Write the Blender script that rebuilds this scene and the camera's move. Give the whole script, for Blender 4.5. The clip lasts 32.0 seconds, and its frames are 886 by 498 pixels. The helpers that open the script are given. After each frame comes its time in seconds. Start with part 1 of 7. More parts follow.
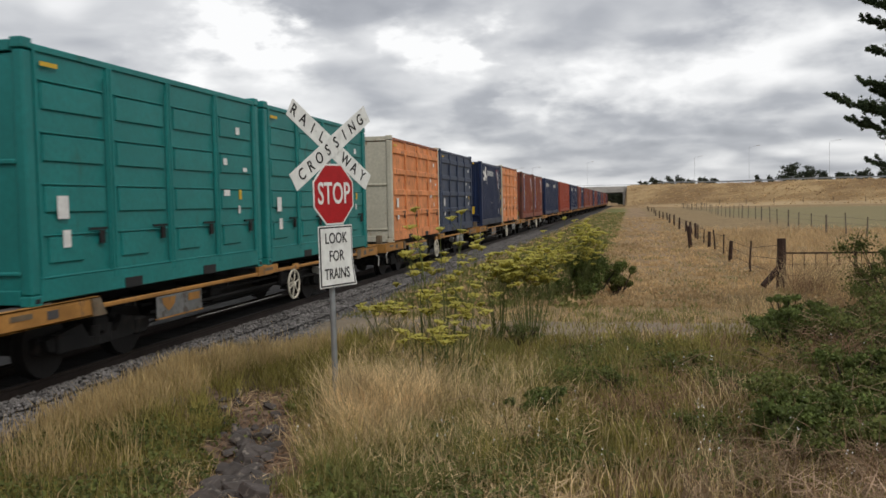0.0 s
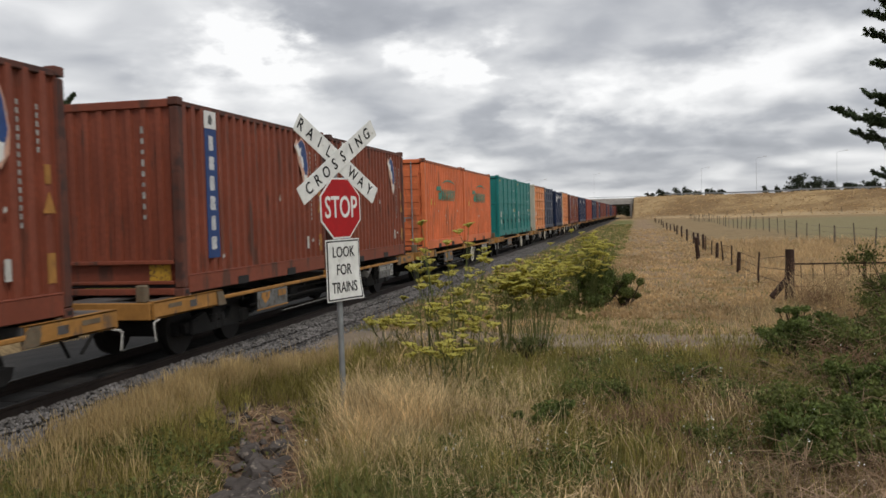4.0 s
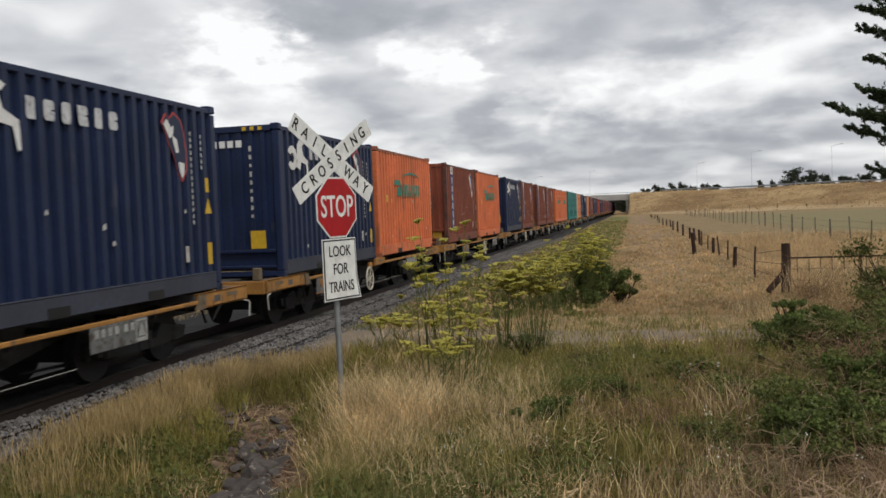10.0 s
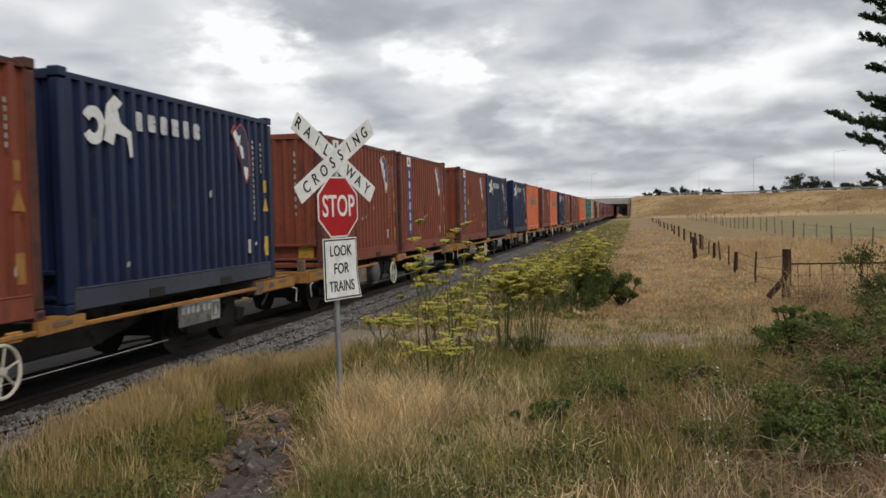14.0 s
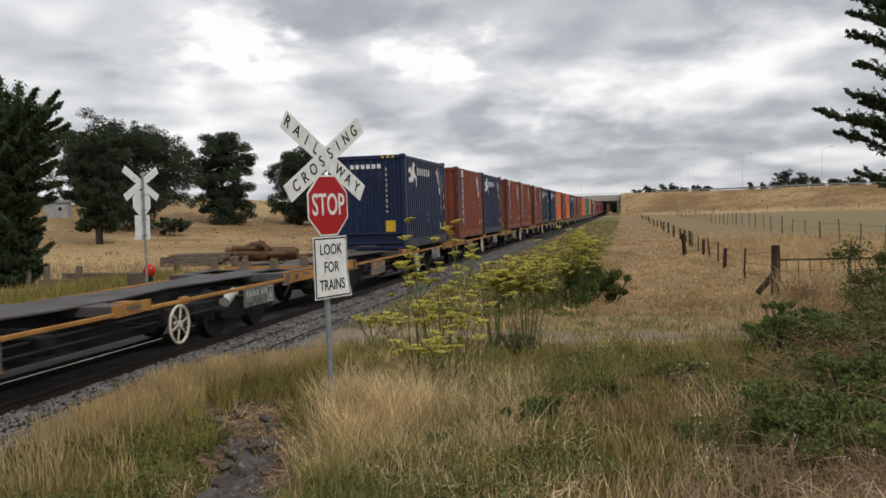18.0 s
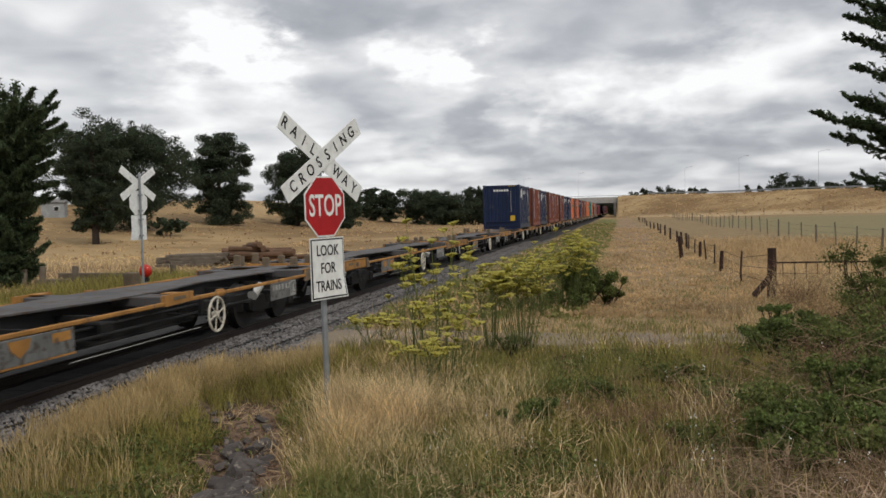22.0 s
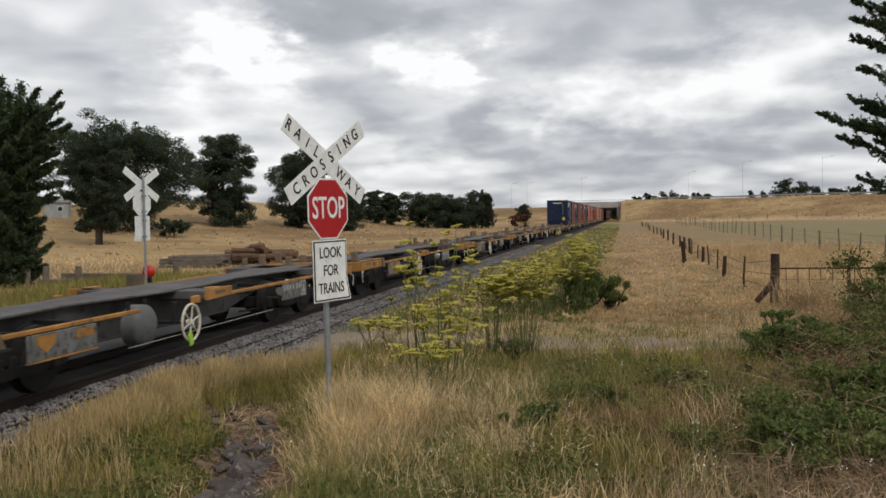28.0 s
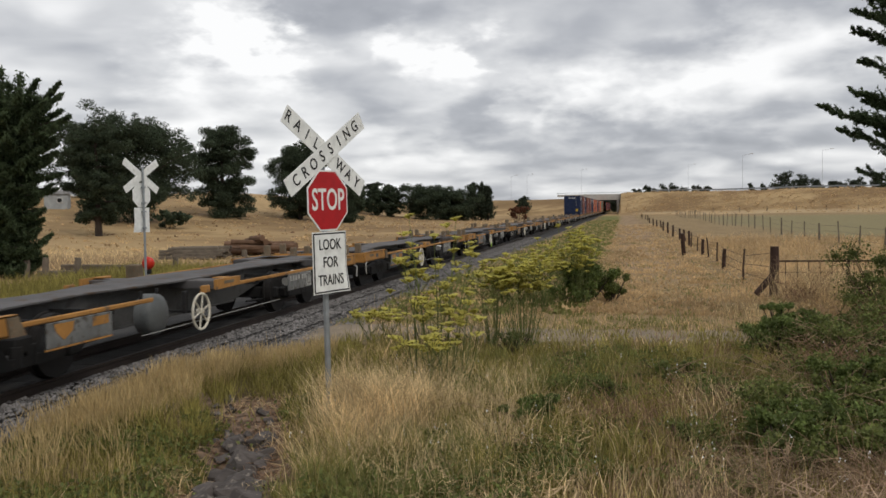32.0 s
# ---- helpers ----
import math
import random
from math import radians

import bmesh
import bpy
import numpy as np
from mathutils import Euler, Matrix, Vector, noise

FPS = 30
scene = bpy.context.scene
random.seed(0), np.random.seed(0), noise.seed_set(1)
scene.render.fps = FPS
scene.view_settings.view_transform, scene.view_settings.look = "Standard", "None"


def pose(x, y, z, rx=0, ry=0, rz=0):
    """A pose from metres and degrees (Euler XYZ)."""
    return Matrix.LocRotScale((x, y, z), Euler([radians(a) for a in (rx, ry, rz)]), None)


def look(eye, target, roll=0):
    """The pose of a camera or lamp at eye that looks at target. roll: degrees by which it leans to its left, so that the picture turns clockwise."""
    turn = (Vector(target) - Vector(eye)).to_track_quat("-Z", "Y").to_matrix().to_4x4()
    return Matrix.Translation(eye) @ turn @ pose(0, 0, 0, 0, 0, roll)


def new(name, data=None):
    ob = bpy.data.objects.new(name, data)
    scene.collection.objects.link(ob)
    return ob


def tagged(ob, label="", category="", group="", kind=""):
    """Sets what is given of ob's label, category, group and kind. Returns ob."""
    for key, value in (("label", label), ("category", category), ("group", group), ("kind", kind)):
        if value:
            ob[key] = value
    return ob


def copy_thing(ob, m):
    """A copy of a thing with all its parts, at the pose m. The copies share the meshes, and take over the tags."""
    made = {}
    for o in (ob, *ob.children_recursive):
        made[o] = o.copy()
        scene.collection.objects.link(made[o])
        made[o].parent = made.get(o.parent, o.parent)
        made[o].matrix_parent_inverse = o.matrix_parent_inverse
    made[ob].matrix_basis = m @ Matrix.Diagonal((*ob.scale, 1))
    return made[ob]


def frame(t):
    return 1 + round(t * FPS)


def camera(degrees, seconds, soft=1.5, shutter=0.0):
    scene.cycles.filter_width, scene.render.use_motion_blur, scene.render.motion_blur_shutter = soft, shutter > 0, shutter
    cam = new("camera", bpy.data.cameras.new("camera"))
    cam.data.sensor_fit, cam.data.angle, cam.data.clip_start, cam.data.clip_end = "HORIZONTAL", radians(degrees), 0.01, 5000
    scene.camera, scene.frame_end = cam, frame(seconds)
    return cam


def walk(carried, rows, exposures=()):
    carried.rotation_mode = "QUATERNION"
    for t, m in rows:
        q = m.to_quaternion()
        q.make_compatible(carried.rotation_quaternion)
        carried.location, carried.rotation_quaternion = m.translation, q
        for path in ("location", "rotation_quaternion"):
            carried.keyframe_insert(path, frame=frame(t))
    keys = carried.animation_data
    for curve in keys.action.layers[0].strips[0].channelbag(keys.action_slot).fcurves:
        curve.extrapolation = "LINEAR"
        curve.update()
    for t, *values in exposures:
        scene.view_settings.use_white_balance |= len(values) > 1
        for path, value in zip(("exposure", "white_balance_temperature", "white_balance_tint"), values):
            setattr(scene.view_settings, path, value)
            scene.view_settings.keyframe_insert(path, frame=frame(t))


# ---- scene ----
TURNS = [  # seconds, yaw, pitch, roll
    (0.0, 12.04, -2.99, 1.15), (0.5, 11.85, -2.70, 1.16), (1.0, 11.83, -2.53, 1.25), (1.5, 11.87, -2.54, 1.30),
    (2.0, 11.86, -2.28, 1.59), (2.5, 12.09, -2.44, 1.47), (3.0, 12.50, -2.26, 1.55), (3.5, 12.58, -2.14, 1.44),
    (5.5, 12.03, -2.11, 2.08), (6.0, 12.18, -2.23, 2.00), (6.5, 12.33, -2.31, 2.11), (7.0, 12.18, -2.24, 2.29),
    (7.5, 12.39, -2.31, 2.38), (8.0, 12.39, -2.42, 2.60), (8.5, 12.49, -2.14, 2.53), (9.0, 12.29, -2.13, 2.43),
    (9.5, 12.31, -2.05, 2.32), (10.0, 12.24, -2.26, 2.19), (10.5, 12.09, -2.47, 1.97), (11.0, 12.25, -2.22, 2.00),
    (11.5, 12.25, -2.12, 1.83), (12.0, 12.11, -2.14, 1.79), (12.5, 12.16, -2.35, 1.67), (13.0, 12.30, -2.40, 1.62),
    (13.5, 12.46, -2.31, 1.44), (14.0, 12.33, -2.19, 1.39), (14.5, 12.54, -2.10, 1.55), (16.5, 12.58, -2.21, 1.61),
    (17.0, 12.25, -2.12, 1.46), (17.5, 11.66, -2.20, 1.56), (18.0, 11.68, -2.34, 1.70), (18.5, 11.58, -2.33, 1.67),
    (19.0, 11.59, -2.55, 1.53), (19.5, 11.45, -2.38, 1.38), (20.0, 11.53, -2.56, 1.09), (20.5, 11.49, -2.69, 0.89),
    (21.0, 11.56, -2.60, 0.90), (21.5, 11.58, -2.45, 1.21), (22.0, 11.48, -2.25, 1.45), (22.5, 11.56, -2.34, 1.62),
    (23.0, 11.54, -2.08, 1.31), (23.5, 11.80, -2.04, 1.22), (24.0, 11.46, -2.01, 1.22), (24.5, 11.38, -2.12, 1.23),
    (25.0, 11.38, -2.19, 0.87), (25.5, 11.42, -2.29, 0.97), (27.5, 11.68, -2.20, 0.96), (28.0, 11.68, -2.04, 1.01),
    (28.5, 11.34, -2.13, 1.07), (29.0, 11.33, -2.07, 1.14), (29.5, 11.42, -2.26, 1.19), (30.0, 11.48, -2.53, 0.86),
    (30.5, 11.38, -2.61, 0.73), (31.0, 11.49, -2.56, 0.73), (31.5, 11.69, -2.62, 0.80), (32.0, 11.66, -2.56, 0.90),
]
LENS = 53.66
EYE = (7.686, 0.0, 2.05)
cam = camera(LENS, 32.0, soft=1.6, shutter=0.2)
walk(cam, [(t, pose(*EYE, 90 + p, r, y)) for t, y, p, r in TURNS])

# ---- light: a bright overcast afternoon ----
SUN_EL, SUN_AZ = 48, 132


def sky_world():
    w = bpy.data.worlds.new("overcast")
    scene.world = w
    w.use_nodes = True
    nt = w.node_tree
    nt.nodes.clear()
    N, L = nt.nodes.new, nt.links.new
    out = N("ShaderNodeOutputWorld")
    sky = N("ShaderNodeTexSky")
    sky.sky_type = "NISHITA"
    sky.sun_disc = False
    sky.sun_elevation, sky.sun_rotation = radians(SUN_EL), radians(SUN_AZ)
    b1, b2, mix = N("ShaderNodeBackground"), N("ShaderNodeBackground"), N("ShaderNodeMixShader")
    b1.inputs[1].default_value = 0.09
    L(sky.outputs[0], b1.inputs[0])
    tc = N("ShaderNodeTexCoord")

    def math_(op, a, b=None):
        m = N("ShaderNodeMath")
        m.operation = op
        for i, v in enumerate((a, b)):
            if v is None:
                continue
            if isinstance(v, (int, float)):
                m.inputs[i].default_value = v
            else:
                L(v, m.inputs[i])
        return m.outputs[0]

    # the deck seen in perspective: directions laid out on a flat ceiling
    sp = N("ShaderNodeSeparateXYZ")
    L(tc.outputs["Generated"], sp.inputs[0])
    den = math_("ADD", math_("MAXIMUM", sp.outputs[2], 0.0), 0.22)
    flat = N("ShaderNodeCombineXYZ")
    L(math_("DIVIDE", sp.outputs[0], den), flat.inputs[0])
    L(math_("DIVIDE", sp.outputs[1], den), flat.inputs[1])

    def deck(scale, detail, off, rough, dist):
        mp = N("ShaderNodeMapping")
        mp.inputs["Location"].default_value = off
        L(flat.outputs[0], mp.inputs["Vector"])
        n = N("ShaderNodeTexNoise")
        n.inputs["Scale"].default_value, n.inputs["Detail"].default_value = scale, detail
        n.inputs["Roughness"].default_value, n.inputs["Distortion"].default_value = rough, dist
        L(mp.outputs[0], n.inputs["Vector"])
        return n.outputs["Fac"]

    v = math_("ADD", math_("MULTIPLY", deck(1.5, 3, (0.3, 0.9, 0.2), 0.45, 0.2), 0.62), math_("MULTIPLY", deck(4.0, 5, (1.7, 0.4, 0.6), 0.38, 0.3), 0.58))
    wn = N("ShaderNodeTexNoise")
    wn.inputs["Scale"].default_value, wn.inputs["Detail"].default_value = 16.0, 4
    wn.inputs["Roughness"].default_value = 0.55
    wm = N("ShaderNodeMapping")
    wm.inputs["Scale"].default_value = (1, 1, 2.2)
    L(tc.outputs["Generated"], wm.inputs["Vector"])
    L(wm.outputs[0], wn.inputs["Vector"])
    w1, w2, w3 = N("ShaderNodeVectorMath"), N("ShaderNodeVectorMath"), N("ShaderNodeVectorMath")
    w1.operation, w2.operation, w3.operation = "SUBTRACT", "MULTIPLY", "ADD"
    w1.inputs[1].default_value, w2.inputs[1].default_value = (0.5, 0.5, 0.5), (0.22, 0.12, 0.07)
    L(wn.outputs["Color"], w1.inputs[0])
    L(w1.outputs[0], w2.inputs[0])
    L(tc.outputs["Generated"], w3.inputs[0])
    L(w2.outputs[0], w3.inputs[1])
    w4 = N("ShaderNodeVectorMath")
    w4.operation = "NORMALIZE"
    L(w3.outputs[0], w4.inputs[0])
    # bright breaks and darker banks of the cloud deck
    for az, el, width, gain in CLOUDS:
        a, e = radians(az), radians(el)
        d = N("ShaderNodeVectorMath")
        d.operation = "DOT_PRODUCT"
        d.inputs[1].default_value = (math.sin(a) * math.cos(e), math.cos(a) * math.cos(e), math.sin(e))
        L(w4.outputs[0], d.inputs[0])
        k = 1 / (2 * radians(width) ** 2)
        g = math_("EXPONENT", math_("MULTIPLY", math_("SUBTRACT", d.outputs["Value"], 1.0), 2 * k))
        v = math_("ADD", v, math_("MULTIPLY", g, gain))
    ramp = N("ShaderNodeValToRGB")
    els = ramp.color_ramp.elements
    els[0].position, els[0].color = 0.30, (0.34, 0.355, 0.39, 1)
    els[1].position, els[1].color = 0.79, (1.0, 1.0, 1.0, 1)
    for pos, c in ((0.46, (0.46, 0.475, 0.51, 1)), (0.59, (0.66, 0.67, 0.69, 1))):
        e2 = els.new(pos)
        e2.color = c
    L(v, ramp.inputs[0])
    L(ramp.outputs[0], b2.inputs[0])
    b2.inputs[1].default_value = 1.0
    mix.inputs[0].default_value = 0.95
    L(b1.outputs[0], mix.inputs[1])
    L(b2.outputs[0], mix.inputs[2])
    L(mix.outputs[0], out.inputs[0])


CLOUDS = [(-25.4, 10.4, 1.7, 0.30), (-22.6, 9.8, 1.5, 0.26), (-24.4, 11.9, 1.4, 0.16), (-27.5, 8.2, 2.0, 0.14), (-15.0, 10.6, 0.9, 0.18), (-11.6, 9.6, 1.0, 0.30), (-10.0, 9.4, 0.9, 0.24), (-13.2, 9.0, 0.9, 0.10),
          (-38, 13.5, 3.0, -0.04), (-33, 8, 4.0, 0.02), (-20, 5.6, 3.0, 0.05), (-19.0, 13.2, 2.0, -0.12), (-14.0, 13.4, 2.0, -0.18), (-8.0, 12.8, 2.4, -0.16), (-2.0, 12.4, 2.6, -0.16), (4.0, 12.6, 2.6, -0.13), (10.0, 12.8, 2.6, -0.08),
          (-4.5, 9.6, 1.6, -0.05), (0.5, 9.6, 1.8, -0.04), (-14.5, 4.6, 1.2, -0.10), (-11.0, 4.9, 1.2, -0.16), (-8.0, 5.0, 1.2, -0.20), (-5.0, 5.0, 1.2, -0.22), (-2.0, 4.9, 1.2, -0.21), (1.0, 4.7, 1.2, -0.18), (4.0, 4.4, 1.2, -0.15), (8.0, 4.0, 1.5, -0.12),
          (-6.0, 7.0, 1.0, 0.12), (-3.0, 7.2, 1.1, 0.16), (0.0, 7.2, 1.2, 0.18), (3.5, 7.2, 1.3, 0.18), (7.5, 7.4, 1.6, 0.14), (11.0, 9.0, 2.0, 0.16), (8.5, 10.4, 1.6, 0.06),
          (-10.0, 2.2, 1.4, -0.05), (-6.0, 2.2, 1.3, -0.06), (-2.0, 2.2, 1.3, -0.06), (2.0, 2.0, 1.4, -0.05), (6.0, 2.0, 1.6, -0.04), (-36, 6, 4, 0.02)]
sky_world()
sun = new("sun", bpy.data.lights.new("sun", "SUN"))
sun.data.energy, sun.data.angle, sun.data.color = 1.3, radians(15), (1.0, 0.94, 0.85)
sun.matrix_world = look((60 * math.sin(radians(SUN_AZ)), 60 * math.cos(radians(SUN_AZ)), 60 * math.tan(radians(SUN_EL))), (0, 0, 0))
scene.view_settings.exposure = 0.02


# ---- materials ----
def mat(name, base, rough=0.7, metal=0.0, var=0.2, big=1.2, fine=14.0, bump=0.15, stain=None, stain_at=0.62, streak=1.0, island=0.0, spec=0.3, leaf=0.0):
    """Paint, wood, earth or leaf: base colour, broad and fine variation, stains and a fine relief."""
    m = bpy.data.materials.new(name)
    m.use_nodes = True
    nt = m.node_tree
    N, L = nt.nodes.new, nt.links.new
    bs = nt.nodes["Principled BSDF"]
    bs.inputs["Roughness"].default_value = rough
    bs.inputs["Metallic"].default_value = metal
    bs.inputs["Specular IOR Level"].default_value = spec
    tc, oi = N("ShaderNodeTexCoord"), N("ShaderNodeObjectInfo")
    mul = N("ShaderNodeMath")
    mul.operation = "MULTIPLY"
    mul.inputs[1].default_value = 37.0
    L(oi.outputs["Random"], mul.inputs[0])
    add = N("ShaderNodeVectorMath")
    L(tc.outputs["Object"], add.inputs[0])
    L(mul.outputs[0], add.inputs[1])

    def noise_(scale, detail=4, sz=1.0):
        mp = N("ShaderNodeMapping")
        mp.inputs["Scale"].default_value = (1, 1, sz)
        L(add.outputs[0], mp.inputs["Vector"])
        n = N("ShaderNodeTexNoise")
        n.inputs["Scale"].default_value, n.inputs["Detail"].default_value = scale, detail
        L(mp.outputs[0], n.inputs["Vector"])
        return n.outputs["Fac"]

    def mixc(fac, a, b):
        mx = N("ShaderNodeMix")
        mx.data_type = "RGBA"
        L(fac, mx.inputs["Factor"]) if not isinstance(fac, float) else None
        for key, c in ((6, a), (7, b)):
            if isinstance(c, tuple):
                mx.inputs[key].default_value = (*c, 1)
            else:
                L(c, mx.inputs[key])
        return mx.outputs[2]

    def ramp_(fac, lo, hi):
        mr = N("ShaderNodeMapRange")
        mr.inputs[1].default_value, mr.inputs[2].default_value = lo, hi
        L(fac, mr.inputs[0])
        return mr.outputs[0]

    lo = tuple(c * (1 - var) for c in base)
    hi = tuple(min(1, c * (1 + var)) for c in base)
    col = mixc(ramp_(noise_(big), 0.35, 0.65), lo, hi)
    fineN = noise_(fine, 6)
    col = mixc(ramp_(fineN, 0.3, 0.9), col, tuple(c * 0.72 for c in base))
    if stain:
        st = noise_(big * 3.1, 8, streak)
        col = mixc(ramp_(st, stain_at, stain_at + 0.09), col, stain)
    if island:
        ge = N("ShaderNodeNewGeometry")
        hv = N("ShaderNodeHueSaturation")
        mr = N("ShaderNodeMapRange")
        mr.inputs[3].default_value, mr.inputs[4].default_value = 1 - island, 1 + island
        L(ge.outputs["Random Per Island"], mr.inputs[0])
        L(mr.outputs[0], hv.inputs["Value"])
        L(col, hv.inputs["Color"])
        col = hv.outputs[0]
    L(col, bs.inputs["Base Color"])
    if bump:
        bp = N("ShaderNodeBump")
        bp.inputs["Strength"].default_value = bump
        bp.inputs["Distance"].default_value = 0.02
        L(fineN, bp.inputs["Height"])
        L(bp.outputs[0], bs.inputs["Normal"])
    if leaf:
        tr, mx = N("ShaderNodeBsdfTranslucent"), N("ShaderNodeMixShader")
        L(col, tr.inputs["Color"])
        mx.inputs[0].default_value = leaf
        L(bs.outputs[0], mx.inputs[1])
        L(tr.outputs[0], mx.inputs[2])
        L(mx.outputs[0], nt.nodes["Material Output"].inputs["Surface"])
    return m


